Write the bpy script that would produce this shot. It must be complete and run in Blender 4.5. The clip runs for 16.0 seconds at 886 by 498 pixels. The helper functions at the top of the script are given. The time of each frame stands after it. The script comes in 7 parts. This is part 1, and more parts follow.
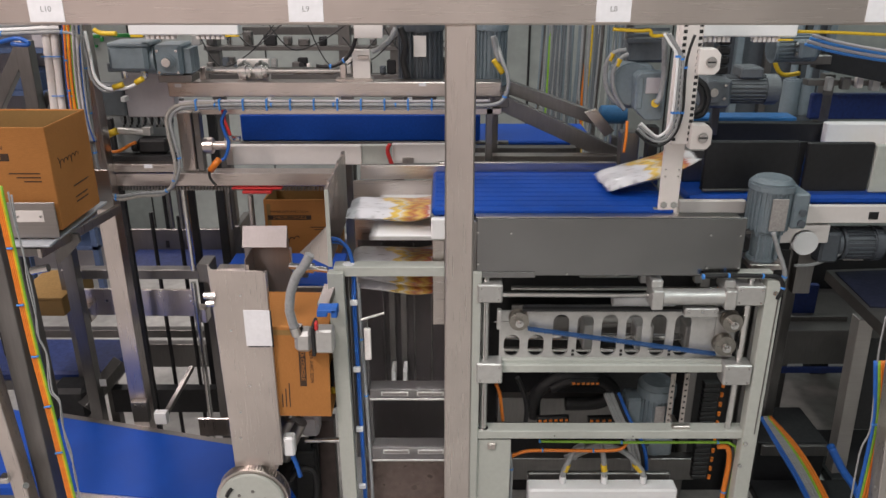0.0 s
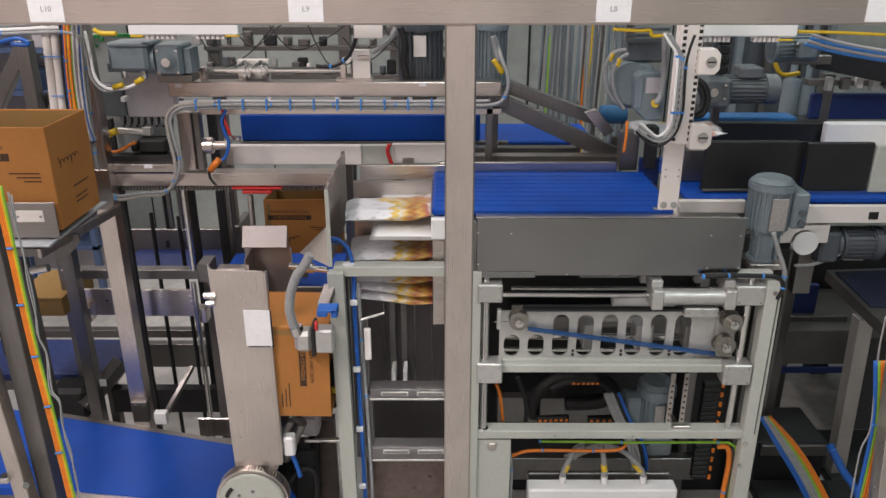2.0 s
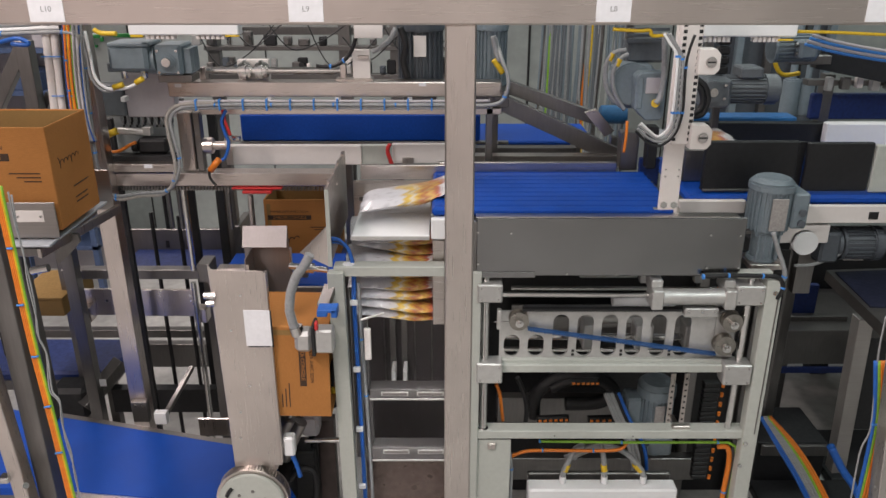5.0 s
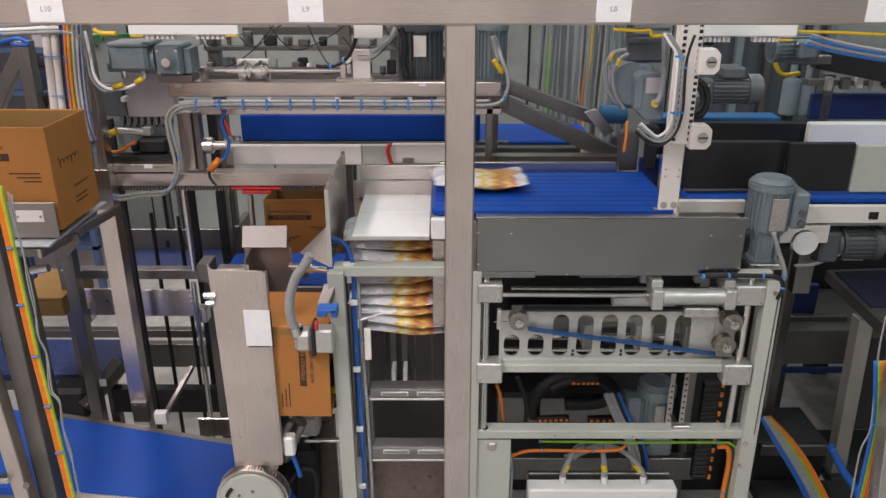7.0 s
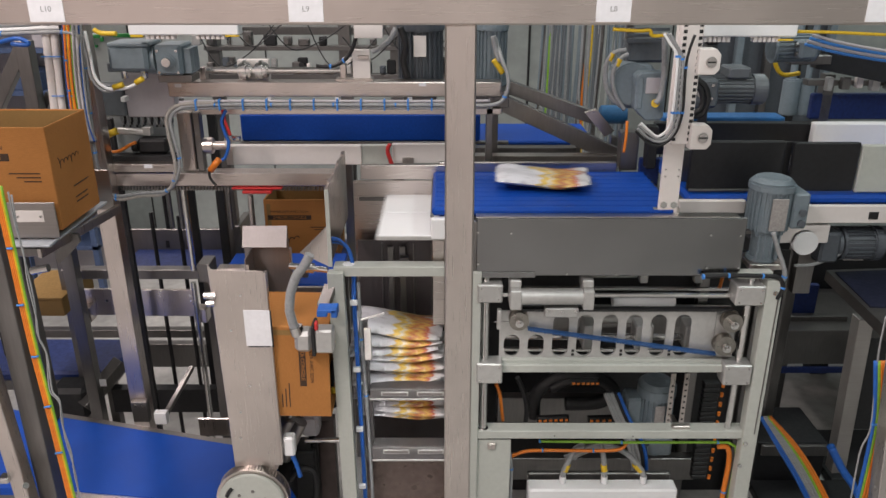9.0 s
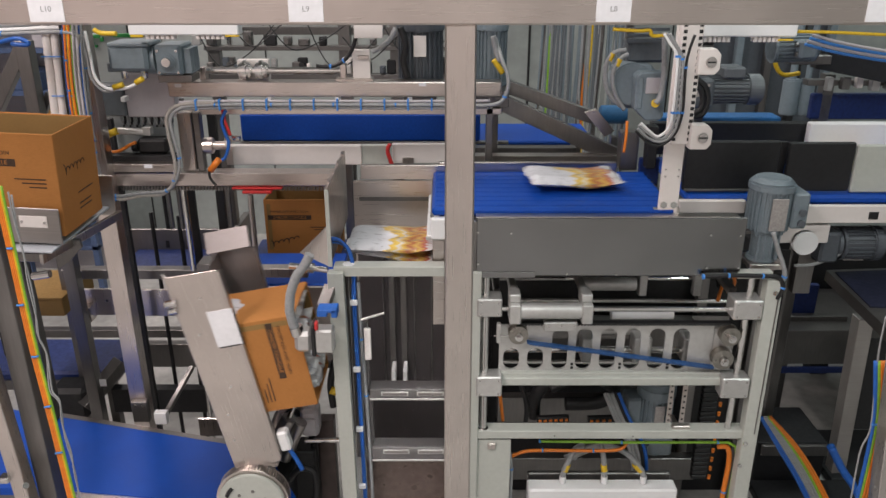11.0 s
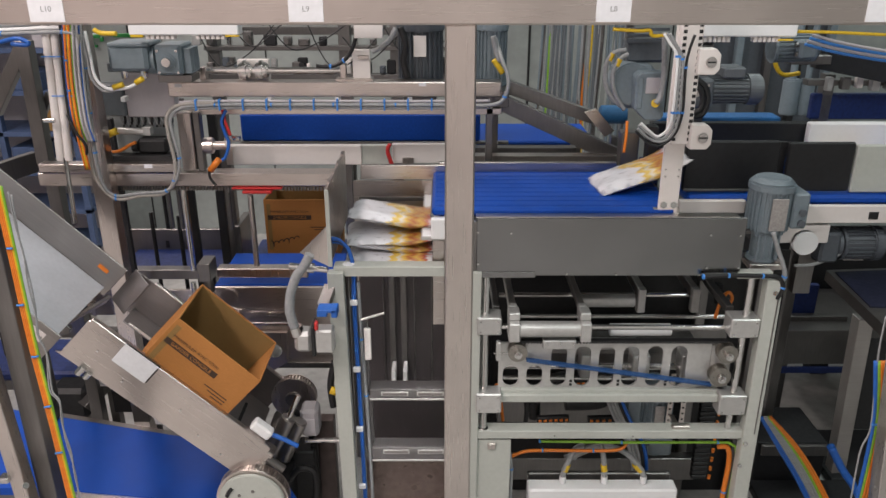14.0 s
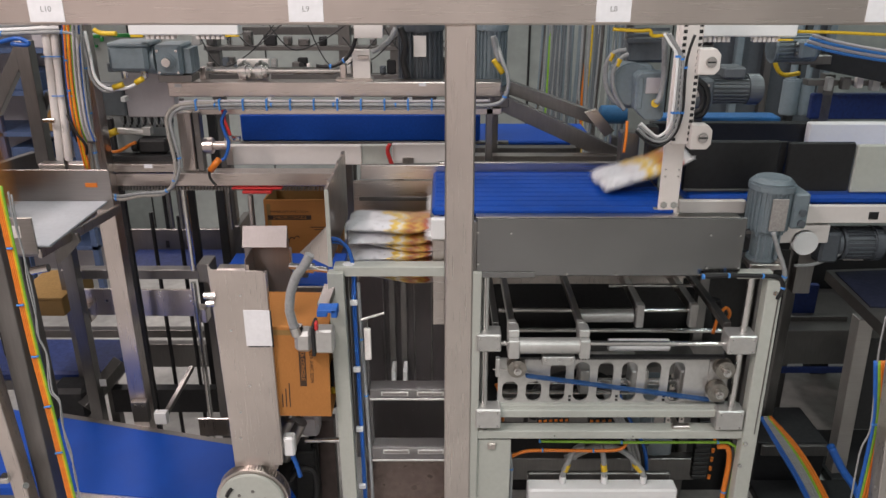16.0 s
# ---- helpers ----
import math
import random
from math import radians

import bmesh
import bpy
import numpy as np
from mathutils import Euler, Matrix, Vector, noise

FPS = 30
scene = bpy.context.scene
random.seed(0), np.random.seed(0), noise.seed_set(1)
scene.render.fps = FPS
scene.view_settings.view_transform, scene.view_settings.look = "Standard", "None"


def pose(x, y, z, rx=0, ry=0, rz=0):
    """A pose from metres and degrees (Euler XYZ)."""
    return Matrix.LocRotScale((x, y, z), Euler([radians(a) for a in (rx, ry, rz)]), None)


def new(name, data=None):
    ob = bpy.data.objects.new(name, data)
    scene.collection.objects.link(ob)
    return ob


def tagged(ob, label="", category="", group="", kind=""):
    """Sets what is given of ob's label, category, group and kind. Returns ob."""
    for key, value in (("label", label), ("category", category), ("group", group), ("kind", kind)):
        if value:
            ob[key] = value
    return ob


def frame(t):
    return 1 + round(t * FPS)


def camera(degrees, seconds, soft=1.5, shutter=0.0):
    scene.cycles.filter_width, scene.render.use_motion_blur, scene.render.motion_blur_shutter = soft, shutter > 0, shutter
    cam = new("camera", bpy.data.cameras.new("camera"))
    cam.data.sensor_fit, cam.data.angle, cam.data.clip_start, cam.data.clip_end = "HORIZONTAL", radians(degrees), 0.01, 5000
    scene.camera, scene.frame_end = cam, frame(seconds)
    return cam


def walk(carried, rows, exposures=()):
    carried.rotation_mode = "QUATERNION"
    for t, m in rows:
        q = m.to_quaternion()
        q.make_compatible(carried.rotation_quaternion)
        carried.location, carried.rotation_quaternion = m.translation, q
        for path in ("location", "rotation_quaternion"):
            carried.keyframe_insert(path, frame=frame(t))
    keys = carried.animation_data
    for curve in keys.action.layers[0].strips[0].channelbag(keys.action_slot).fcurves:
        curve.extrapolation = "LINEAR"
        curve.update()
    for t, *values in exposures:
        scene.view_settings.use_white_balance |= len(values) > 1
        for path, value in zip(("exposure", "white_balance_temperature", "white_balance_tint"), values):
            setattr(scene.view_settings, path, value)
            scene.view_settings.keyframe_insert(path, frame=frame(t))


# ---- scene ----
EYE, TILT = (0, 0, 2.4), 21.7
cam = camera(60, 16.0, shutter=0.5)
walk(cam, [(0, pose(0, 0, 2.4, 90 - TILT)), (16, pose(0, 0, 2.4, 90 - TILT))],
     exposures=[(0, 0.0), (16, 0.0)])

# ---- light: the hall's ceiling lights and a dim, even room ----
world = bpy.data.worlds.new("hall")
scene.world = world
world.use_nodes = True
world.node_tree.nodes["Background"].inputs[0].default_value = (0.82, 0.85, 0.9, 1)
world.node_tree.nodes["Background"].inputs[1].default_value = 0.018


LAMPS = []


def ceiling_lamp(x, y, z, sx, sy, watts, colour=(1.0, 0.92, 0.9)):
    lamp = bpy.data.lights.new("hall_light", "AREA")
    lamp.shape, lamp.size, lamp.size_y, lamp.energy, lamp.color = "RECTANGLE", sx, sy, watts, colour
    new("hall_light", lamp).matrix_basis = pose(x, y, z)
    LAMPS.append((x, y, z, sx, sy))


for lx, w, warm in ((-2.8, 262, (1.0, 0.865, 0.83)), (0.0, 68, (0.98, 1.0, 0.965)), (2.8, 78, (0.9, 1.0, 0.97))):
    ceiling_lamp(lx, -1.2, 5.2, 0.5, 3.0, w, warm)
    ceiling_lamp(lx, 2.6, 5.2, 0.5, 3.0, w * 0.36, warm)
    ceiling_lamp(lx, 5.6, 5.2, 0.5, 1.4, w * 0.33, warm)


# ---- materials ----
def material(name, colour, rough=0.5, metal=0.0, noise_scale=30.0, vary=0.12, bump=0.0, stretch=(1, 1, 1), bump_scale=None,
             colour2=None, stain=0.1, per_object=0.0, spec=0.5, rv=0.1):
    m = bpy.data.materials.new(name)
    m.use_nodes = True
    nt = m.node_tree
    b = nt.nodes["Principled BSDF"]
    tc = nt.nodes.new("ShaderNodeTexCoord")
    mp = nt.nodes.new("ShaderNodeMapping")
    mp.inputs["Scale"].default_value = stretch
    nt.links.new(tc.outputs["Object"], mp.inputs[0])
    fine = nt.nodes.new("ShaderNodeTexNoise")
    fine.inputs["Scale"].default_value = noise_scale
    fine.inputs["Detail"].default_value = 4
    nt.links.new(mp.outputs[0], fine.inputs[0])
    broad = nt.nodes.new("ShaderNodeTexNoise")
    broad.inputs["Scale"].default_value = 3.5
    broad.inputs["Detail"].default_value = 3
    nt.links.new(tc.outputs["Object"], broad.inputs[0])
    c2 = colour2 or tuple(c * (1 - 2.2 * vary) for c in colour)
    mix = nt.nodes.new("ShaderNodeMix")
    mix.data_type = "RGBA"
    mix.inputs[6].default_value = (*colour, 1)
    mix.inputs[7].default_value = (*c2, 1)
    ramp = nt.nodes.new("ShaderNodeMapRange")
    ramp.inputs["From Min"].default_value, ramp.inputs["From Max"].default_value = 0.35, 0.75
    nt.links.new(fine.outputs[0], ramp.inputs[0])
    nt.links.new(ramp.outputs[0], mix.inputs[0])
    dirt = nt.nodes.new("ShaderNodeMix")
    dirt.data_type, dirt.blend_type = "RGBA", "MULTIPLY"
    nt.links.new(mix.outputs[2], dirt.inputs[6])
    r2 = nt.nodes.new("ShaderNodeMapRange")
    r2.inputs["From Min"].default_value, r2.inputs["From Max"].default_value = 0.35, 0.7
    r2.inputs["To Min"].default_value, r2.inputs["To Max"].default_value = 1.0, 1.0 - 2 * stain
    nt.links.new(broad.outputs[0], r2.inputs[0])
    comb = nt.nodes.new("ShaderNodeCombineColor")
    for i in range(3):
        nt.links.new(r2.outputs[0], comb.inputs[i])
    dirt.inputs[0].default_value = 1.0
    nt.links.new(comb.outputs[0], dirt.inputs[7])
    last = dirt.outputs[2]
    if per_object:
        info = nt.nodes.new("ShaderNodeObjectInfo")
        hsv = nt.nodes.new("ShaderNodeHueSaturation")
        r3 = nt.nodes.new("ShaderNodeMapRange")
        r3.inputs["To Min"].default_value, r3.inputs["To Max"].default_value = 1 - per_object, 1 + per_object
        nt.links.new(info.outputs["Random"], r3.inputs[0])
        nt.links.new(r3.outputs[0], hsv.inputs["Value"])
        nt.links.new(last, hsv.inputs["Color"])
        last = hsv.outputs[0]
    nt.links.new(last, b.inputs["Base Color"])
    b.inputs["Metallic"].default_value = metal
    b.inputs["Specular IOR Level"].default_value = spec
    rr = nt.nodes.new("ShaderNodeMapRange")
    rr.inputs["To Min"].default_value, rr.inputs["To Max"].default_value = max(rough - rv, 0.04), min(rough + rv * 1.2, 1)
    nt.links.new(fine.outputs[0], rr.inputs[0])
    nt.links.new(rr.outputs[0], b.inputs["Roughness"])
    if bump:
        bp = nt.nodes.new("ShaderNodeBump")
        bp.inputs["Strength"].default_value = bump
        bp.inputs["Distance"].default_value = 0.004
        src = fine
        if bump_scale:
            src = nt.nodes.new("ShaderNodeTexNoise")
            src.inputs["Scale"].default_value = bump_scale
            src.inputs["Detail"].default_value = 3
            nt.links.new(tc.outputs["Object"], src.inputs[0])
        nt.links.new(src.outputs[0], bp.inputs["Height"])
        nt.links.new(bp.outputs[0], b.inputs["Normal"])
    return m


STEEL = material("brushed_steel", (0.66, 0.6, 0.57), 0.28, 1.0, 40, 0.014, 0.0, (9, 9, 0.2), stain=0.1, rv=0.03)
STEEL_H = material("brushed_steel_lengthwise", (0.66, 0.6, 0.57), 0.28, 1.0, 40, 0.014, 0.0, (0.2, 9, 9), stain=0.1, rv=0.03)
STEEL_MD = material("worn_steel", (0.42, 0.395, 0.38), 0.36, 0.95, 30, 0.04, 0.0, (0.3, 8, 8), stain=0.12, rv=0.05)
# darker steel, its base lowered further to deepen shade inside the machine
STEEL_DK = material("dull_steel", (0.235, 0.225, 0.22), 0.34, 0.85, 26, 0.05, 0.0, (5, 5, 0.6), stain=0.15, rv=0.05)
COVER = material("dark_brushed_steel", (0.29, 0.29, 0.295), 0.25, 1.0, 40, 0.016, 0.0, (0.2, 9, 9), stain=0.1, rv=0.03)
CHROME = material("polished_rod", (0.72, 0.71, 0.7), 0.16, 1.0, 80, 0.06)
ALU = material("milled_aluminium", (0.6, 0.595, 0.585), 0.34, 0.6, 60, 0.05, 0.01)
GREYPAINT = material("light_grey_paint", (0.47, 0.49, 0.455), 0.38, 0.0, 60, 0.03, 0.012, stain=0.05)
MOTOR = material("blue_grey_motor_paint", (0.2, 0.25, 0.285), 0.36, 0.0, 70, 0.06, 0.03, stain=0.12)
MOTOR_DK = material("dark_grey_motor_paint", (0.1, 0.115, 0.135), 0.4, 0.0, 70, 0.08, 0.03, stain=0.12)
SLIDE = material("grey_white_slide_plastic", (0.52, 0.55, 0.6), 0.42, 0.0, 60, 0.03, 0.0, stain=0.1)
WHITE = material("white_plastic", (0.82, 0.825, 0.84), 0.36, 0.0, 90, 0.012, 0.0, stain=0.035)
PAPER = material("white_label", (0.86, 0.86, 0.9), 0.6, 0.0, 80, 0.03)
PINKWHITE = material("off_white_cover", (0.78, 0.735, 0.715), 0.38, 0.1, 60, 0.015, 0.0, stain=0.04)
BLUEBELT = material("blue_belt", (0.006, 0.07, 0.42), 0.42, 0.0, 50, 0.1, 0.04, (2, 30, 2), stain=0.12, spec=0.22)
NAVY = material("navy_belt", (0.007, 0.01, 0.035), 0.5, 0.0, 70, 0.2, 0.1, stain=0.12)
SKYBLUE = material("light_blue_belt", (0.03, 0.2, 0.55), 0.45, 0.0, 50, 0.1, 0.04)
LILAC = material("lilac_grey_enamel", (0.5, 0.475, 0.505), 0.4, 0.0, 60, 0.03, 0.0, stain=0.1)
MOTOR_MD = material("mid_grey_motor_paint", (0.15, 0.17, 0.19), 0.36, 0.0, 70, 0.06, 0.03, stain=0.12)
PAN = material("mauve_grey_pan_steel", (0.3, 0.275, 0.275), 0.36, 0.7, 30, 0.03, 0.0, (6, 6, 0.5), stain=0.12, rv=0.04)
TIE = material("light_blue_tie", (0.06, 0.27, 0.75), 0.45, 0.0, 90, 0.06)
# blue enamel paled and greyed: distance haze mixed into the colour
SHELF = material("hazy_blue_enamel", (0.07, 0.11, 0.22), 0.5, 0.0, 60, 0.1)
# darker copy of ALU; the stack shaft's shade is put into its colour
SHADED_ALU = material("shaded_aluminium", (0.19, 0.18, 0.185), 0.38, 0.5, 60, 0.05, 0.01)
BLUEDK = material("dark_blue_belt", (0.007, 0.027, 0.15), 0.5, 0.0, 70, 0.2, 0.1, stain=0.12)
BLUE = material("blue_plastic", (0.015, 0.12, 0.5), 0.4, 0.0, 60, 0.08)
BLACK = material("black_rubber", (0.012, 0.012, 0.014), 0.5, 0.0, 60, 0.2, 0.06)
# charcoal of guides and panels, taken darker so the machine's inside reads shaded
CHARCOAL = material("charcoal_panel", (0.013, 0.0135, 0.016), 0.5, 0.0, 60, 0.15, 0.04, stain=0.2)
CARD = material("corrugated_cardboard", (0.46, 0.2, 0.06), 0.85, 0.0, 45, 0.1, 0.12, (2, 2, 30), stain=0.08, per_object=0.05, spec=0.2)
# plain cardboard, darkened to include the shading inside open cartons
CARD_IN = material("plain_cardboard", (0.3, 0.185, 0.07), 0.9, 0.0, 45, 0.1, 0.12, (2, 2, 30), stain=0.08, spec=0.2)
TOOTHED = material("blue_toothed_belt", (0.022, 0.09, 0.27), 0.5, 0.0, 90, 0.15, 0.0)
PLATE = material("grey_name_plate", (0.42, 0.4, 0.39), 0.4, 0.3, 160, 0.12, 0.0)
PRINT = material("dark_print", (0.055, 0.03, 0.018), 0.8, 0.0, 200, 0.1)
CABLE = material("grey_cable", (0.33, 0.34, 0.35), 0.5, 0.0, 90, 0.1)
ORANGE = material("orange_cable", (0.8, 0.22, 0.02), 0.45, 0.0, 90, 0.08)
YELLOW = material("yellow_plastic", (0.75, 0.5, 0.02), 0.45, 0.0, 90, 0.08)
GREEN = material("green_yellow_cable", (0.25, 0.5, 0.04), 0.45, 0.0, 90, 0.1)
RED = material("red_plastic", (0.6, 0.03, 0.03), 0.45, 0.0, 90, 0.1)
FLOORM = material("sealed_concrete", (0.47, 0.465, 0.45), 0.55, 0.0, 18, 0.1, 0.05, stain=0.15)
# warm tint chosen for its reflection in the steel
ROOMM = material("warm_white_wall", (0.78, 0.72, 0.7), 0.6, 0.0, 12, 0.05, 0.02, stain=0.12)
FAINT = material("faint_print", (0.36, 0.36, 0.38), 0.8, 0.0, 200, 0.1)
WALLM = material("pale_wall_panel", (0.34, 0.37, 0.36), 0.6, 0.0, 12, 0.06, 0.02, stain=0.1)


def bag_material():
    m = material("printed_film", (0.54, 0.54, 0.58), 0.3, 0.0, 16, 0.05, 0.5, bump_scale=38)
    nt = m.node_tree
    b = nt.nodes["Principled BSDF"]
    tc = nt.nodes.new("ShaderNodeTexCoord")
    sep = nt.nodes.new("ShaderNodeSeparateXYZ")
    nt.links.new(tc.outputs["Object"], sep.inputs[0])
    wob = nt.nodes.new("ShaderNodeTexNoise")
    wob.inputs["Scale"].default_value = 14
    wob.inputs["Detail"].default_value = 4
    streak = nt.nodes.new("ShaderNodeMapping")
    streak.inputs["Scale"].default_value = (0.35, 1.7, 1.0)
    nt.links.new(tc.outputs["Object"], streak.inputs[0])
    nt.links.new(streak.outputs[0], wob.inputs[0])
    mul = nt.nodes.new("ShaderNodeMath")
    mul.operation = "MULTIPLY_ADD"
    mul.inputs[1].default_value = 0.26
    nt.links.new(wob.outputs[0], mul.inputs[0])
    nt.links.new(sep.outputs[0], mul.inputs[2])
    ramp = nt.nodes.new("ShaderNodeValToRGB")
    el = ramp.color_ramp.elements
    el[0].position, el[0].color = 0.0, (0.6, 0.6, 0.64, 1)
    el[1].position, el[1].color = 1.0, (0.66, 0.66, 0.68, 1)
    for pos, col in ((0.47, (0.6, 0.6, 0.64, 1)), (0.5, (0.64, 0.42, 0.06, 1)), (0.58, (0.66, 0.48, 0.12, 1)), (0.61, (0.62, 0.6, 0.58, 1)),
                     (0.67, (0.64, 0.42, 0.07, 1)), (0.75, (0.36, 0.1, 0.04, 1)), (0.81, (0.6, 0.4, 0.1, 1)), (0.87, (0.4, 0.06, 0.05, 1)), (0.9, (0.62, 0.6, 0.6, 1))):
        e = el.new(pos)
        e.color = col
    rng = nt.nodes.new("ShaderNodeMapRange")
    rng.inputs["From Min"].default_value, rng.inputs["From Max"].default_value = -0.06, 0.3
    nt.links.new(mul.outputs[0], rng.inputs[0])
    nt.links.new(rng.outputs[0], ramp.inputs[0])
    # rows of small print on the pale end
    ink = nt.nodes.new("ShaderNodeTexNoise")
    ink.inputs["Scale"].default_value = 70
    ink.inputs["Detail"].default_value = 2
    squash = nt.nodes.new("ShaderNodeMapping")
    squash.inputs["Scale"].default_value = (0.35, 1.6, 0.2)
    nt.links.new(tc.outputs["Object"], squash.inputs[0])
    nt.links.new(squash.outputs[0], ink.inputs[0])
    gate = nt.nodes.new("ShaderNodeMapRange")
    gate.inputs["From Min"].default_value, gate.inputs["From Max"].default_value = 0.6, 0.66
    gate.inputs["To Max"].default_value = 0.6
    nt.links.new(ink.outputs[0], gate.inputs[0])
    over = nt.nodes.new("ShaderNodeMix")
    over.data_type = "RGBA"
    over.inputs[7].default_value = (0.16, 0.15, 0.17, 1)
    nt.links.new(gate.outputs[0], over.inputs[0])
    nt.links.new(ramp.outputs[0], over.inputs[6])
    nt.links.new(over.outputs[2], b.inputs["Base Color"])
    b.inputs["Coat Weight"].default_value = 0.4
    b.inputs["Coat Roughness"].default_value = 0.15
    return m


BAG = bag_material()


def glass_material():
    m = bpy.data.materials.new("clear_polycarbonate")
    m.use_nodes = True
    b = m.node_tree.nodes["Principled BSDF"]
    b.inputs["Base Color"].default_value = (0.95, 0.95, 0.95, 1)
    b.inputs["Transmission Weight"].default_value = 1.0
    b.inputs["Roughness"].default_value = 0.03
    b.inputs["IOR"].default_value = 1.06
    return m


GLASS = glass_material()


# ---- mesh helpers ----
def slab(x0, x1, y0, y1, z0, z1, bev=0.0015):
    """A box with worn (bevelled) edges."""
    bm = bmesh.new()
    x0, x1, y0, y1, z0, z1 = min(x0, x1), max(x0, x1), min(y0, y1), max(y0, y1), min(z0, z1), max(z0, z1)
    m = Matrix.Translation(((x0 + x1) / 2, (y0 + y1) / 2, (z0 + z1) / 2)) @ Matrix.Diagonal((x1 - x0, y1 - y0, z1 - z0, 1))
    bmesh.ops.create_cube(bm, size=1, matrix=m)
    bev = min(bev, 0.3 * min(x1 - x0, y1 - y0, z1 - z0))
    if bev > 0:
        bmesh.ops.bevel(bm, geom=bm.edges[:], offset=bev, segments=1, affect="EDGES")
    return bm


def rod(p0, p1, r, r2=None, seg=20, bev=0.0):
    bm = bmesh.new()
    a, b = Vector(p0), Vector(p1)
    m = Matrix.Translation((a + b) / 2) @ (b - a).to_track_quat("Z", "Y").to_matrix().to_4x4()
    bmesh.ops.create_cone(bm, cap_ends=True, segments=seg, radius1=r, radius2=r if r2 is None else r2, depth=(b - a).length, matrix=m)
    if bev:
        rim = [e for e in bm.edges if any(len(f.verts) > 4 for f in e.link_faces)]
        bmesh.ops.bevel(bm, geom=rim, offset=bev, segments=2, affect="EDGES")
    return bm


def finned(p0, p1, r_in, r_out, n=22):
    """A round housing with cooling fins along its axis, in one piece."""
    a, b = Vector(p0), Vector(p1)
    bm = bmesh.new()
    prof = []
    for k in range(n):
        t, w = k * math.tau / n, math.tau / n
        for f, r in ((-0.5, r_in), (-0.16, r_in), (-0.12, r_out), (0.12, r_out), (0.16, r_in)):
            prof.append((r * math.cos(t + f * w), r * math.sin(t + f * w)))
    lo = [bm.verts.new((x, y, 0)) for x, y in prof]
    hi = [bm.verts.new((x, y, (b - a).length)) for x, y in prof]
    m = len(prof)
    for i in range(m):
        bm.faces.new((lo[i], lo[(i + 1) % m], hi[(i + 1) % m], hi[i]))
    bm.faces.new(lo[::-1])
    bm.faces.new(hi)
    bm.transform(Matrix.Translation(a) @ (b - a).to_track_quat("Z", "Y").to_matrix().to_4x4())
    return bm


def bend(points, r, seg=10, step=6):
    """A round hose or cable through the points."""
    pts = [Vector(p) for p in points]
    path = []
    for i in range(len(pts) - 1):
        a, b, c, d = pts[max(i - 1, 0)], pts[i], pts[i + 1], pts[min(i + 2, len(pts) - 1)]
        for k in range(step):
            u = k / step
            path.append(0.5 * ((2 * b) + (c - a) * u + (2 * a - 5 * b + 4 * c - d) * u * u + (3 * b - a - 3 * c + d) * u ** 3))
    path.append(pts[-1])
    bm = bmesh.new()
    rings = []
    side = None
    for i, p in enumerate(path):
        t = (path[min(i + 1, len(path) - 1)] - path[max(i - 1, 0)]).normalized()
        if side is None:
            side = t.orthogonal().normalized()
        side = (side - t * side.dot(t)).normalized()
        up = t.cross(side)
        rings.append([bm.verts.new(p + r * (math.cos(k * math.tau / seg) * side + math.sin(k * math.tau / seg) * up)) for k in range(seg)])
    for a, b in zip(rings, rings[1:]):
        for k in range(seg):
            f = bm.faces.new((a[k], a[(k + 1) % seg], b[(k + 1) % seg], b[k]))
            f.smooth = True
    bm.faces.new(rings[0][::-1])
    bm.faces.new(rings[-1])
    return bm


def sheet(outline, y0, y1, bev=0.001):
    """A plate cut to an outline of (x, z), from y0 to y1."""
    bm = bmesh.new()
    face = bm.faces.new([bm.verts.new((x, y0, z)) for x, z in outline])
    got = bmesh.ops.extrude_face_region(bm, geom=[face])
    bmesh.ops.translate(bm, verts=[v for v in got["geom"] if isinstance(v, bmesh.types.BMVert)], vec=(0, y1 - y0, 0))
    bmesh.ops.recalc_face_normals(bm, faces=bm.faces[:])
    if bev:
        bmesh.ops.bevel(bm, geom=bm.edges[:], offset=bev, segments=1, affect="EDGES")
    return bm


def beam(p0, p1, w, h, bev=0.002, roll=0.0):
    """A square-cut bar between two points; w across, h high."""
    a, b = Vector(p0), Vector(p1)
    bm = slab(-w / 2, w / 2, -h / 2, h / 2, -(b - a).length / 2, (b - a).length / 2, bev)
    m = Matrix.Translation((a + b) / 2) @ (b - a).to_track_quat("Z", "Y").to_matrix().to_4x4() @ Matrix.Rotation(roll, 4, "Z")
    bm.transform(m)
    return bm


def joined(*bms):
    out = bmesh.new()
    for b in bms:
        me = bpy.data.meshes.new("tmp")
        b.to_mesh(me)
        out.from_mesh(me)
        bpy.data.meshes.remove(me)
        b.free()
    return out


ORIGIN = {}


def thing(name, at, label, category, group="", kind=""):
    ob = new(name)
    ob.empty_display_size = 0.05
    ob.location = at
    ORIGIN[ob.name] = Vector(at)
    return tagged(ob, label, category, group, kind)


def part(name, bm, mat, parent=None, label=""):
    """Links a bmesh, given in the place's own metres, as one mesh under a thing or a part."""
    me = bpy.data.meshes.new(name)
    o = ORIGIN[parent.name] if parent else Vector((0, 0, 0))
    bm.transform(Matrix.Translation(-o))
    bm.to_mesh(me)
    bm.free()
    me.materials.append(mat)
    ob = new(name, me)
    ob.parent = parent
    ORIGIN[ob.name] = o
    if label:
        tagged(ob, label)
    return ob


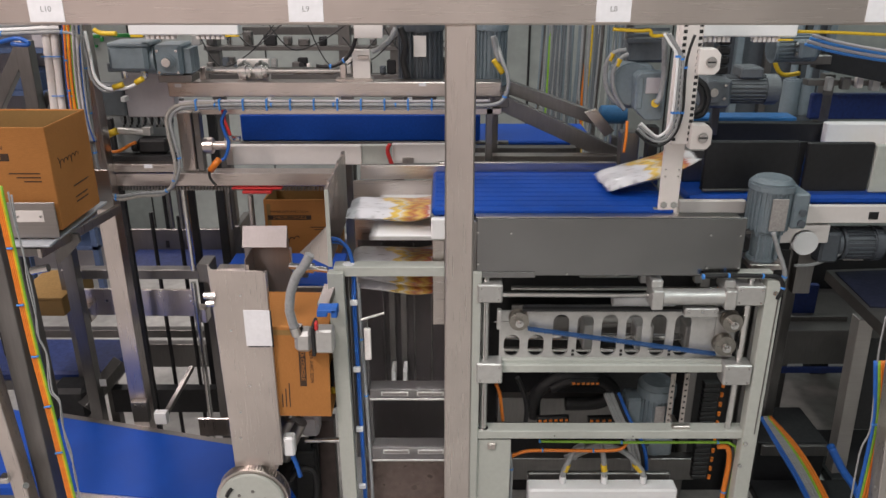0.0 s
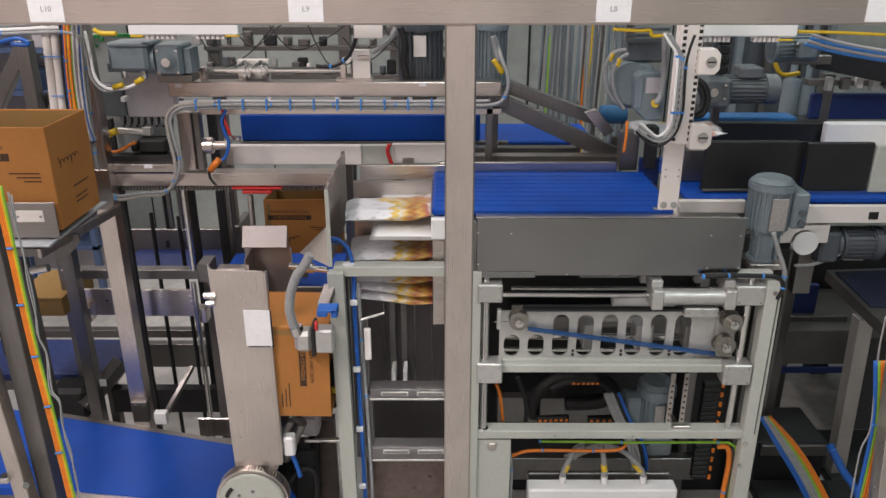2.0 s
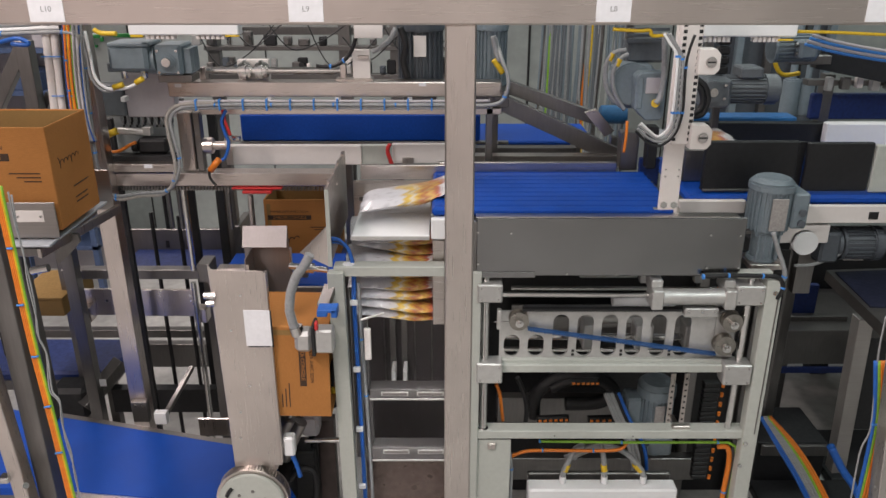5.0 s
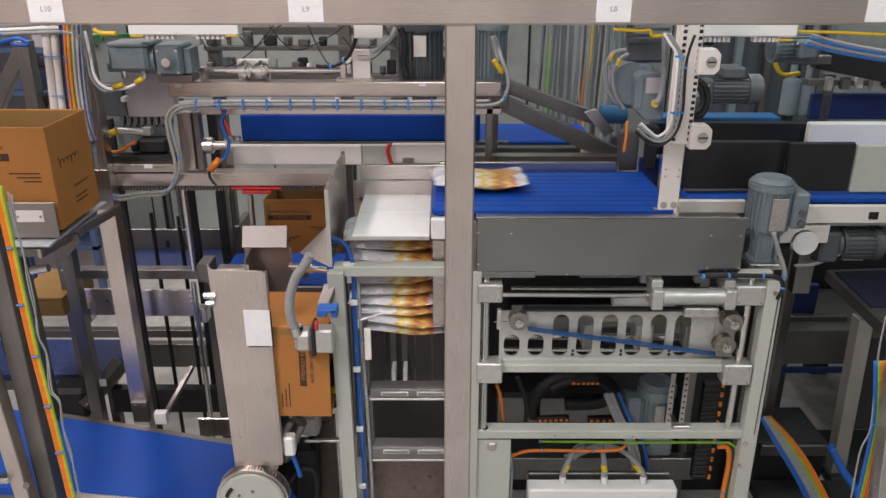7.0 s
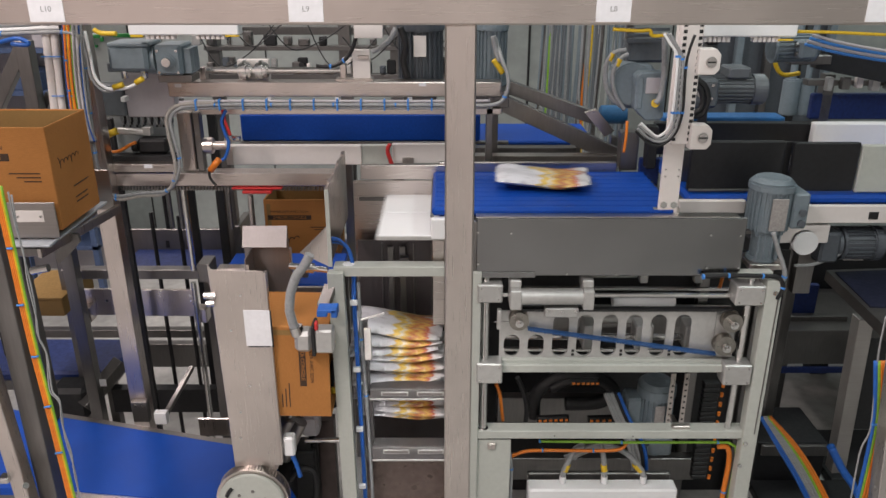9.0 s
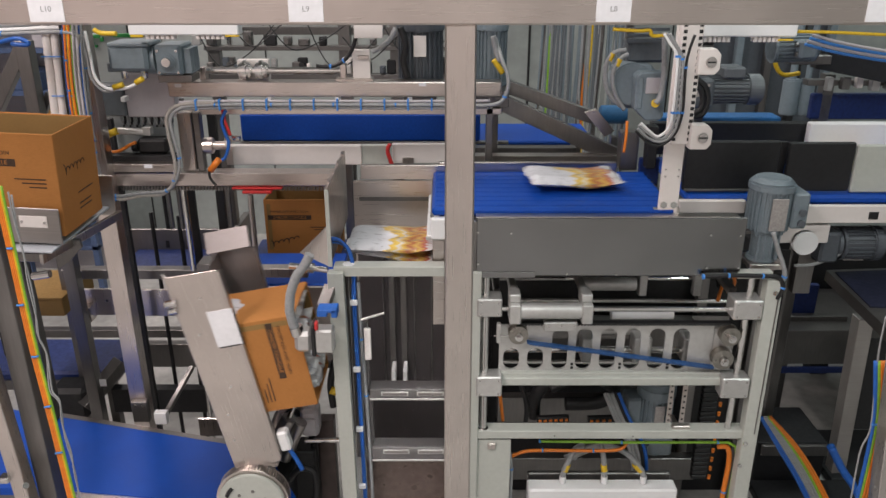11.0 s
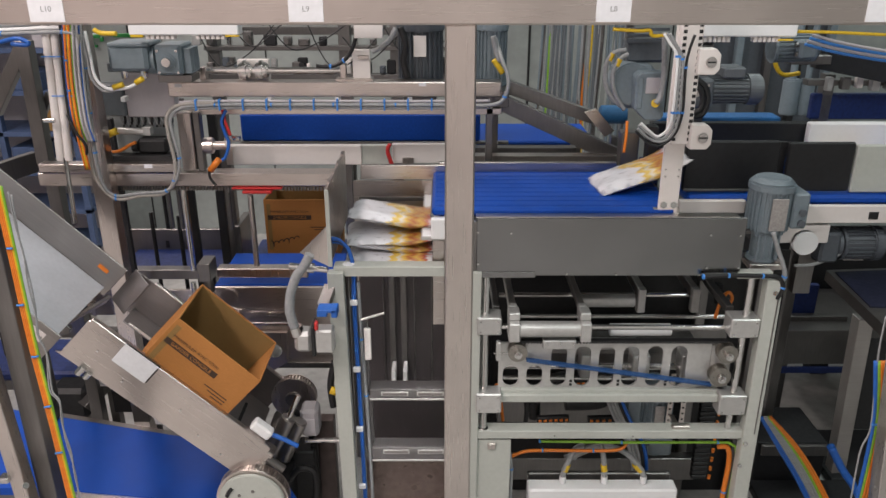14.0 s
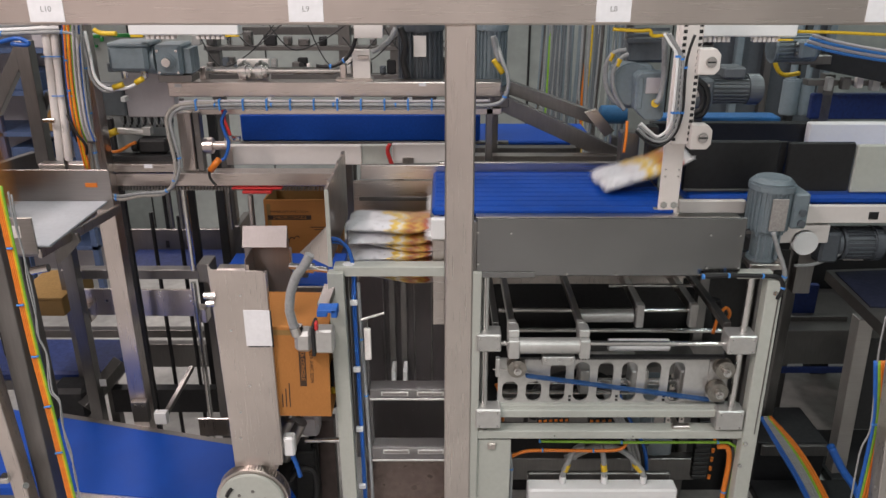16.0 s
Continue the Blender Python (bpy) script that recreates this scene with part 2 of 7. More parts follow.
def single(name, bm, mat, label, category, group="", kind=""):
    """A thing of one mesh, with its origin at its own base."""
    lo = Vector([min(v.co[i] for v in bm.verts) for i in range(3)])
    hi = Vector([max(v.co[i] for v in bm.verts) for i in range(3)])
    at = Vector(((lo.x + hi.x) / 2, (lo.y + hi.y) / 2, lo.z))
    bm.transform(Matrix.Translation(-at))
    me = bpy.data.meshes.new(name)
    bm.to_mesh(me)
    bm.free()
    me.materials.append(mat)
    ob = new(name, me)
    ob.location = at
    ORIGIN[ob.name] = at
    return tagged(ob, label, category, group, kind)


def lettering(name, words, size, m, parent, mat):
    """Printed words as thin mesh under parent; m in the parent's space."""
    cu = bpy.data.curves.new(name, "FONT")
    cu.body, cu.size, cu.align_x, cu.align_y, cu.extrude = words, size, "CENTER", "CENTER", 0.0003
    tmp = new("tmp_text", cu)
    bpy.context.view_layer.update()
    me = bpy.data.meshes.new_from_object(tmp.evaluated_get(bpy.context.evaluated_depsgraph_get()))
    bpy.data.objects.remove(tmp)
    me.materials.clear()
    me.materials.append(mat)
    ob = new(name, me)
    ob.parent = parent
    ob.matrix_basis = m
    ORIGIN[ob.name] = ORIGIN[parent.name]
    return ob


# ---- the hall ----
single("floor", slab(-9, 9, -4, 9, -0.1, 0, 0), FLOORM, "pale sealed concrete factory floor", "floor", kind="structure")
single("wall_north", slab(-9, 9, 6.4, 6.55, 0, 5.6, 0), WALLM, "pale grey-green insulated wall panels", "wall", kind="structure")
# unseen wall behind the camera, added as a warm reflector for the steel
single("wall_south", slab(-9, 9, -4.15, -4, 0, 5.6, 0), ROOMM, "unseen warm white wall, added for the steel to reflect", "wall", kind="structure")
single("wall_west", slab(-9.15, -9, -4, 6.4, 0, 5.6, 0), WALLM, "pale grey-green insulated wall panels", "wall", kind="structure")
single("wall_east", slab(9, 9.15, -4, 6.4, 0, 5.6, 0), WALLM, "pale grey-green insulated wall panels", "wall", kind="structure")
single("ceiling", slab(-9, 9, -4, 6.4, 5.6, 5.75, 0), WALLM, "pale hall ceiling", "ceiling", kind="structure")

for lx, ly, lz, sx, sy in LAMPS:
    fix = thing("ceiling_light", (lx, ly, lz), "long white ceiling light hung from the hall roof", "ceiling light", "ceiling lights")
    part("housing", slab(lx - sx / 2, lx + sx / 2, ly - sy / 2, ly + sy / 2, lz + 0.01, lz + 0.07, 0.004), WHITE, fix)
    for d in (-0.4, 0.4):
        part("hanger", rod((lx, ly + d * sy, lz + 0.07), (lx, ly + d * sy, 5.6), 0.006, seg=8), STEEL_DK, fix)

# ---- the guard in front of the machine ----
G = 1.70
guard = thing("guard_frame", (0, G, 0), "stainless steel guard frame with a broad top rail", "machine guard")
part("top_rail", slab(-1.6, 1.6, G, G + 0.06, 2.238, 2.368, 0.004), STEEL_H, guard)
part("post", slab(0.004, 0.073, G + 0.002, G + 0.058, 0, 2.239, 0.004), STEEL, guard)
for i, (words, px) in enumerate((("L10", -0.842), ("L9", -0.291), ("L8", 0.362), ("", 0.936))):
    sign = single("number_label", slab(px - 0.037, px + 0.037, G - 0.0015, G, 2.245, 2.292, 0), PAPER,
                  "white paper label stuck on the steel top rail", "label", "labels on the guard rail")
    if words:
        lettering("print", words, 0.016, Matrix.Translation((0, -0.001, 0.026)) @ pose(0, 0, 0, 90), sign, FAINT)

# ---- builders for repeated kinds ----
def slotted(x0, x1, z0, z1, y0, y1, holes):
    """A plate with upright round-ended slots, holes given as (centre x, width, low z, high z), from left to right."""
    bm = bmesh.new()
    cuts = [x0] + [(holes[i][0] + holes[i + 1][0]) / 2 for i in range(len(holes) - 1)] + [x1]
    for (cx, w, a, b), c0, c1 in zip(holes, cuts, cuts[1:]):
        r, n = w / 2, 8
        ring = [(cx + r * math.cos(k * math.pi / n), b - r + r * math.sin(k * math.pi / n)) for k in range(n + 1)]
        ring += [(cx + r * math.cos(math.pi + k * math.pi / n), a + r + r * math.sin(math.pi + k * math.pi / n)) for k in range(n + 1)]
        outer = []
        for i, (px, pz) in enumerate(ring):
            t = (i % (n + 1)) / n
            if i <= n:
                q = (c1, z1) if t == 0 else (c0, z1) if t == 1 else (c1 + (c0 - c1) * t, z1)
            else:
                q = (c0, z0) if t == 0 else (c1, z0) if t == 1 else (c0 + (c1 - c0) * t, z0)
            outer.append(q)
        for y, flip in ((y0, False), (y1, True)):
            vi = [bm.verts.new((p[0], y, p[1])) for p in ring]
            vo = [bm.verts.new((p[0], y, p[1])) for p in outer]
            for i in range(len(ring)):
                j = (i + 1) % len(ring)
                q = (vi[i], vo[i], vo[j], vi[j])
                bm.faces.new(q[::-1] if flip else q)
            if flip:
                for i in range(len(ring)):
                    j = (i + 1) % len(ring)
                    bm.faces.new((vi[i], vi[j], prev[j], prev[i]))
            prev = vi
    bmesh.ops.remove_doubles(bm, verts=bm.verts[:], dist=0.0002)
    bmesh.ops.recalc_face_normals(bm, faces=bm.faces[:])
    return bm


def wheel(c, r, y0, y1, bore=0.3, teeth=0):
    """A flanged pulley or toothed wheel whose axle runs along y."""
    x, z = c
    bms = [rod((x, y0, z), (x, y1, z), r * 0.86, seg=40), rod((x, y0 - 0.004, z), (x, y0, z), r, seg=40, bev=0.001), rod((x, y1, z), (x, y1 + 0.003, z), r, seg=40)]
    for k in range(teeth):
        a = k * math.tau / teeth
        t = slab(-0.004, 0.004, y0 + 0.002, y1, r * 0.84, r * 0.99, 0.001)
        t.transform(Matrix.Translation((x, 0, z)) @ Matrix.Rotation(a, 4, "Y"))
        bms.append(t)
    return joined(*bms)


def bolt(c, r=0.005, h=0.004, axis=(0, -1, 0)):
    a = Vector(c)
    return rod(a, a + Vector(axis) * h, r, seg=6)


def motor_at(name, label, base, axis, r, length, mat, up=(0, 0, 1), box=True, gear=True, plate=True, spin=0.0):
    """A gear motor: gearbox at base, then a finned housing, name plate, terminal box and fan cover along axis."""
    b, a = Vector(base), Vector(axis).normalized()
    ob = thing(name, b, label, "motor", "gear motors")
    side = a.cross(Vector(up)).normalized() if abs(a.dot(Vector(up))) < 0.9 else a.cross(Vector((0, 1, 0))).normalized()
    lift_v = side.cross(a).normalized()
    to = Matrix((( *side, 0), (*lift_v, 0), (*a, 0), (0, 0, 0, 1))).transposed()
    to.translation = b
    to = to @ Matrix.Rotation(spin, 4, "Z")

    def put(bm):
        bm.transform(to)
        return bm
    g = 0.35 * length if gear else 0.0
    if gear:
        part("gearbox", put(joined(slab(-r * 0.95, r * 0.95, -r * 0.95, r * 0.95, 0, g * 0.8, 0.008), rod((0, 0, g * 0.78), (0, 0, g), r * 0.9, seg=28, bev=0.003),
                                   rod((0, -r * 0.93, g * 0.4), (0, -r * 1.05, g * 0.4), r * 0.5, seg=20))), mat, ob)
    core = [finned((0, 0, g), (0, 0, length * 0.81), r * 0.86, r), rod((0, 0, g), (0, 0, g + 0.012), r * 1.02, seg=28, bev=0.002)]
    housing = part("housing", put(joined(*core)), mat, ob)
    part("fan_cover", put(joined(rod((0, 0, length * 0.8), (0, 0, length * 0.95), r * 1.06, seg=32, bev=0.004), rod((0, 0, length * 0.949), (0, 0, length), r * 1.05, r * 0.8, seg=32))), mat, ob)
    if box:
        tb = part("terminal_box", put(slab(r * 0.85, r * 1.75, -r * 0.62, r * 0.62, length * 0.42, length * 0.8, 0.008)), mat, ob)
        for k in (-0.3, 0.3):
            part("cable_gland", put(rod((r * 1.3, r * k, length * 0.36), (r * 1.3, r * k, length * 0.425), r * 0.16, seg=8)), STEEL_DK, tb)
    if plate:
        part("name_plate", put(slab(-r * 0.27, r * 0.27, -r * 1.05, -r * 1.0, length * 0.46, length * 0.76, 0.001)), PINKWHITE if mat is MOTOR_DK else PLATE, housing, "pale metal name plate")
    return ob


def cable(points, r, mat, label, ties=(), name="cable", group="cables", tie_mat=None):
    ob = single(name, bend(points, r), mat, label, name.replace("_", " "), group)
    for k in ties:
        p = Vector(points[k])
        q = Vector(points[k + 1]) if k + 1 < len(points) else Vector(points[k - 1])
        d = (q - p).normalized()
        part("cable_tie", rod(p - d * 0.003, p + d * 0.003, r + 0.0016, seg=10), tie_mat or TIE, ob, "blue cable tie")
    return ob


def bolts(parent, places, r=0.005):
    for c in places:
        part("screw", bolt(c, r), CHROME, parent)


# ---- stacking machine: frame, belt, side cover ----
M = 2.20
BELT = 1.645
belt = thing("infeed_belt", (0.35, 2.4, BELT), "bright blue ribbed conveyor belt crossing the stacker", "conveyor belt")
BX0 = -0.034
part("belt", slab(BX0, 0.717, 2.238, 2.65, BELT - 0.028, BELT, 0.012), BLUEBELT, belt)
for k in range(9):
    yy = 2.262 + 0.046 * k
    part("rib", slab(BX0 + 0.012, 0.714, yy, yy + 0.005, BELT, BELT + 0.0015, 0.0005), BLUEBELT, belt)
part("nose_bar", slab(BX0 - 0.005, BX0 + 0.006, 2.238, 2.65, BELT - 0.034, BELT - 0.02, 0.003), STEEL_DK, belt)
part("end_block", slab(-0.037, 0.028, 2.220, 2.250, 1.547, 1.615, 0.004), WHITE, belt, "white plastic end block")
part("bed", slab(BX0 + 0.02, 0.75, 2.25, 2.64, BELT - 0.1, BELT - 0.034, 0.002), STEEL_DK, belt)
part("rear_guide", slab(BX0 + 0.02, 0.62, 2.655, 2.675, BELT - 0.05, BELT + 0.03, 0.002), STEEL_H, belt)

cover = thing("side_cover", (0.4, M, 1.43), "brushed steel side cover with small rivets", "machine cover")
panel = part("panel", slab(0.103, 0.928, 2.200, 2.212, 1.433, 1.626, 0.003), COVER, cover)
part("flange", slab(0.101, 0.904, 2.2005, 2.236, 1.626, 1.626 + 0.003), STEEL_H, cover)
part("lower_lip", slab(0.108, 0.288, 2.196, 2.200, 1.429, 1.448, 0.001), COVER, cover)
part("end_cap", slab(0.087, 0.105, 2.202, 2.232, 1.430, 1.614, 0.002), STEEL_DK, cover)
bolts(panel, ((0.387, 2.200, 1.441), (0.541, 2.200, 1.439), (0.820, 2.200, 1.462), (0.820, 2.200, 1.571), (0.919, 2.200, 1.462), (0.911, 2.200, 1.569), (0.107, 2.200, 1.580), (0.109, 2.200, 1.475), (0.209, 2.200, 1.577)), 0.004)

frame_s = thing("stacker_frame", (0.1, M, 0), "light grey painted steel frame of the stacking machine", "machine frame")
rl = part("leg", beam((1.036, 2.200, 1.427), (1.048, 2.200, -0.008), 0.042, 0.05), GREYPAINT, frame_s)
ll = part("leg", beam((-0.335, 2.200, 1.450), (-0.320, 2.200, -0.008), 0.036, 0.05), GREYPAINT, frame_s)
part("leg", beam((0.101, 2.202, 1.450), (0.095, 2.202, -0.010), 0.03, 0.04), GREYPAINT, frame_s)
part("rear_leg", slab(1.300, 1.352, 2.88, 2.92, 0, 1.45), STEEL_DK, frame_s)
part("rear_leg", slab(0.154, 0.196, 2.88, 2.92, 0, 1.45), STEEL_DK, frame_s)
part("rear_leg", slab(-0.337, -0.302, 2.88, 2.92, 0, 1.45), STEEL_DK, frame_s)
cb = part("crossbar", slab(0.100, 1.033, 2.190, 2.240, 0.832, 0.864, 0.002), GREYPAINT, frame_s)
bolts(cb, ((0.379, 2.190, 0.846), (0.646, 2.190, 0.844)), 0.003)
part("crossbar", slab(-0.342, 0.005, 2.200, 2.250, 1.431, 1.464, 0.002), GREYPAINT, frame_s)
part("rear_crossbar", slab(0.182, 1.506, 2.890, 2.920, -0.541, -0.398, 0.002), STEEL_DK, frame_s)
part("side_plate", slab(0.110, 0.233, 2.198, 2.204, -0.006, 0.822), GREYPAINT, frame_s)
part("hole_strip", slab(1.050, 1.0535, 2.176, 2.182, 0.86, 1.36, 0.0005), STEEL_DK, frame_s)
part("top_rail", slab(0.921, 1.031, 2.196, 2.226, 1.425, 1.448), GREYPAINT, frame_s)
part("foot_block", slab(0.153, 0.180, 2.190, 2.200, 0.788, 0.811), STEEL, frame_s)
bolts(rl, ((1.037, 2.174, 1.387), (1.025, 2.174, 0.825), (1.019, 2.174, 0.735)), 0.008)
# sheet-metal wall of the stacking bin, standing in depth
part("bin_plate", joined(slab(-0.357, -0.357 + 0.009, 2.2, 2.66, 1.470, 1.717, 0.0015), *[slab(-0.357, -0.357 + 0.009, 2.26 + 0.11 * k, 2.30 + 0.11 * k, 1.717 - 0.001, 1.717 + 0.006, 0.001) for k in range(4)]), STEEL, frame_s)
part("bin_corner", slab(-0.357 + 0.001, -0.357 + 0.014, 2.195, 2.1995, 1.466, 1.716), GREYPAINT, frame_s)
part("bin_back", slab(-0.325, 0.012, 2.66, 2.665, 1.05, 1.607), STEEL_H, frame_s)
part("bin_back_rail", slab(-0.294, 0.012, 2.640, 2.660, 1.617, 1.669), STEEL_H, frame_s)
part("bin_back_rail", slab(-0.304, -0.039, 2.655, 2.659, 1.531, 1.546), STEEL_DK, frame_s)
part("bin_side", slab(-0.033, 0.005, 2.260, 2.266, 1.232, 1.531, 0.002), STEEL_H, frame_s)
part("gusset", sheet([(-0.444, 1.509), (-0.349, 1.604), (-0.354, 1.462)], 2.205, 2.211), STEEL, frame_s)
part("grommet", rod((-0.297, 2.225, 1.459), (-0.297, 2.225, 1.465), 0.019), WHITE, frame_s)
for zc in (1.331, 1.085, 0.850, 0.609):
    part("clip", slab(-0.298, -0.274, 2.215, 2.23, zc - 0.008, zc + 0.008), WHITE, ll, "white plastic clip")

# stack shaft behind the clear door
shaft = thing("stack_shaft", (-0.12, 2.3, 0), "grey steel shaft with slotted shelves for stacked bags", "stack shaft")
# mauve sheet coloured extra dark to carry the shade deep in the shaft
part("back_panel", slab(-0.311, 0.035, 2.6, 2.605, 0.2, 1.40), material("shaded_mauve_sheet", (0.1, 0.088, 0.093), 0.42, 0.3, 30, 0.08, 0.0, (5, 5, 0.6), stain=0.15), shaft)
for px in (-0.225, -0.11, -0.045):
    part("panel_fold", slab(px, px + 0.005, 2.592, 2.5995, 0.72, 1.39, 0.001), STEEL_DK, shaft)
part("shaft_bar", slab(-0.30, 0.02, 2.585, 2.592, 1.275, 1.281, 0.001), BLACK, shaft)
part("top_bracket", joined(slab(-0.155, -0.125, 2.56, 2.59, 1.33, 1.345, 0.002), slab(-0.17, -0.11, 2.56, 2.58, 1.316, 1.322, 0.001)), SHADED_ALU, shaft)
part("latch_bar", beam((-0.268, 2.235, 1.262), (-0.19, 2.24, 1.285), 0.006, 0.008), ALU, shaft)
part("door_handle", slab(-0.258, -0.236, 2.222, 2.236, 1.12, 1.235, 0.002), PINKWHITE, shaft, "pale door handle strip")
for dx in (0.0, 0.0435):
    part("slot_rail", slab(-0.202 + dx, -0.179 + dx, 2.585, 2.5915, 0.75, 1.38), STEEL_DK, shaft)
    part("finger", slab(-0.193 + dx, -0.178 + dx, 2.5, 2.58, 0.852, 0.911), WHITE, shaft)
# rails and shelves in SHADED_ALU, coloured for the shade inside the shaft
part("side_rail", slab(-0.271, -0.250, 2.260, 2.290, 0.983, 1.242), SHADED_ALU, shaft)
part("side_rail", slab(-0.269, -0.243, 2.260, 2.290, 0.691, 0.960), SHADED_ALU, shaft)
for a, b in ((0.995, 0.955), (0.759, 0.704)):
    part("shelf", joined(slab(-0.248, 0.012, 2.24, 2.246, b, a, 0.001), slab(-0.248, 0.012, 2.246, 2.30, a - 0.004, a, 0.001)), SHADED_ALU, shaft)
    part("shelf_edge", slab(-0.248, 0.012, 2.2365, 2.2395, b, b + 0.007, 0.001), ALU, shaft)
    for c in (-0.164, -0.043):
        part("slot_rim", slab(c - 0.046, c + 0.046, 2.2372, 2.2398, a - 0.024, a - 0.007, 0.0008), ALU, shaft)
        part("slot", slab(c - 0.041, c + 0.041, 2.2362, 2.237, a - 0.021, a - 0.01, 0.0003), PAN, shaft, "oblong slot in the shelf")
part("lower_panel", slab(-0.279, 0.033, 2.31, 2.315, 0.1, 0.668), material("reddish_steel", (0.2, 0.15, 0.135), 0.3, 0.6, 30, 0.2, 0.04), shaft)
door_pane = part("pane", slab(-0.318, 0.007, 2.216, 2.219, 0.3, 1.422, 0), GLASS, shaft, "clear plastic pane")
door_pane.visible_shadow = False

# sliding white trapdoor under the dropped bag
trap = thing("sliding_plate", (-0.166, 2.240, 1.552), "white sliding trapdoor plate in two strips", "sliding plate")
TZ = 1.554
TX0, TX1 = -0.286, -0.042
TYB = 2.741
part("strip", slab(TX0, TX1, 2.24, 2.24 + (TYB - 2.24) * 0.44, TZ - 0.008, TZ, 0.002), WHITE, trap)
part("strip", slab(TX0, TX1, 2.244 + (TYB - 2.24) * 0.44, TYB, TZ - 0.008, TZ, 0.002), WHITE, trap)
part("edge", slab(TX0 - 0.003, TX1, 2.234, 2.239, TZ - 0.014, TZ - 0.002, 0.001), ALU, trap)

# ---- lift carriage ----
lift = thing("lift_carriage", (0.4, M, 1.0), "aluminium lift carriage with slotted plate, belts and pulleys", "lift carriage")
LZ0, LZ1 = 1.123, 1.296
holes = []
for k in range(8):
    cx = 0.226 + k * 0.0795
    holes.append((cx, 0.053, LZ0 + 0.008, LZ1 - 0.012 if k > 1 else LZ1 - 0.085))
for k in range(3):
    for d in (0.0, 0.014):
        part("square_hole", slab(0.424 + 0.159 * k, 0.433 + 0.159 * k, 2.2285, 2.2298, 1.133 + d, 1.142 + d, 0), BLACK, lift)
part("slotted_plate", slotted(0.185, 0.886, LZ0, LZ1, 2.23, 2.238, holes), ALU, lift)
part("end_plate", slab(0.886 + 0.0005, 0.957, 2.231, 2.239, LZ0, LZ1 - 0.01, 0.003), ALU, lift)
part("rail", joined(slab(0.171, 1.008, 2.200, 2.260, 1.085, 1.115, 0.003), slab(0.179, 0.944, 2.215, 2.245, 1.106, 1.126, 0.002)), GREYPAINT, lift)
part("guide_rod", rod((0.187, 2.220, 1.361), (0.941, 2.220, 1.357), 0.009), CHROME, lift)
for nm, q in (("bearing_block", (0.108, 0.187, 2.175, 2.245, 1.351, 1.413)), ("bearing_block", (0.917, 1.009, 2.175, 2.245, 1.341, 1.408)), ("corner_block", (0.109, 0.194, 2.175, 2.235, 1.058, 1.132)), ("corner_block", (0.917, 1.008, 2.175, 2.235, 1.051, 1.126))):
    blk = part(nm, slab(*q, 0.004), ALU, lift)
    bolts(blk, [(q[0] + dx, q[2], q[4] + dz) for dx in (0.012, q[1] - q[0] - 0.012) for dz in (0.012, q[5] - q[4] - 0.012)], 0.0035)
for nm, c, r in (("pulley", (0.244, 1.275), 0.032), ("pulley", (0.930, 1.269), 0.033), ("pulley", (0.916, 1.185), 0.035)):
    w = part(nm, wheel(c, r, 2.2, 2.226), material("turned_steel", (0.36, 0.34, 0.31), 0.3, 0.9, 80, 0.1) if "turned_steel" not in bpy.data.materials else bpy.data.materials["turned_steel"], lift)
    part("hub", joined(rod((c[0], 2.178, c[1]), (c[0], 2.2, c[1]), r * 0.4, seg=24, bev=0.002), rod((c[0], 2.17, c[1]), (c[0], 2.18, c[1]), r * 0.24, seg=6)), CHROME, w)
part("toothed_belt", joined(slab(0.255, 0.926, 2.203, 2.224, 1.310, 1.316, 0), *[slab(0.255 + 0.01 * k, 0.255 + 0.01 * k + 0.005, 2.203, 2.224, 1.306, 1.310 - 0.0002, 0) for k in range(64)]), BLACK, lift)
ba, bb = Vector((0.274, 2.212, 1.246)), Vector((0.893, 2.212, 1.153))
part("toothed_belt", joined(sheet([(ba.x, ba.z), (bb.x, bb.z), (bb.x, bb.z - 0.006), (ba.x, ba.z - 0.006)], 2.203, 2.222, 0), *[slab(ba.lerp(bb, k / 70).x, ba.lerp(bb, k / 70).x + 0.005, 2.203, 2.222, ba.lerp(bb, k / 70).z - 0.0095, ba.lerp(bb, k / 70).z - 0.0055, 0) for k in range(1, 70)]), TOOTHED, lift, "blue toothed belt")
tn = part("belt_tensioner", slab(0.173, 0.186, 2.190, 2.210, 1.250, 1.318), ALU, lift)
part("pin", rod((0.165, 2.200, 1.273), (0.232, 2.200, 1.273), 0.002, seg=8), CHROME, tn)
# far beams of the carriage, running back into the machine
for x, y0 in ((0.70, 2.46), (0.89, 2.46)):
    part("cross_arm", slab(x - 0.012, x + 0.012, y0, 2.84, 1.352, 1.388, 0.002), STEEL_MD, lift)
    part("arm_foot", slab(x - 0.014, x + 0.014, 2.44, 2.47, 1.30, 1.39, 0.003), ALU, lift)
part("rear_guide_rod", rod((0.2, 2.48, 1.352), (0.9, 2.48, 1.352), 0.008, seg=16), CHROME, lift)
part("second_cylinder", rod((0.48, 2.47, 1.335), (0.68, 2.47, 1.335), 0.024, seg=28, bev=0.002), ALU, lift)
part("lower_cylinder", rod((0.585, 2.40, 1.255), (0.80, 2.40, 1.255), 0.022, seg=28, bev=0.002), WHITE, lift)
part("rear_bar", slab(0.19, 0.96, 2.70, 2.72, 1.38, 1.40, 0.002), STEEL_H, lift)
part("rear_bar", slab(0.19, 0.96, 2.80, 2.83, 1.31, 1.345, 0.002), STEEL, lift)
part("rear_rail", rod((0.62, 2.62, 1.385), (0.95, 2.62, 1.385), 0.007, seg=14), CHROME, lift)
part("side_rail", slab(0.93, 0.955, 2.27, 2.84, 1.385, 1.41, 0.002), STEEL_DK, lift)
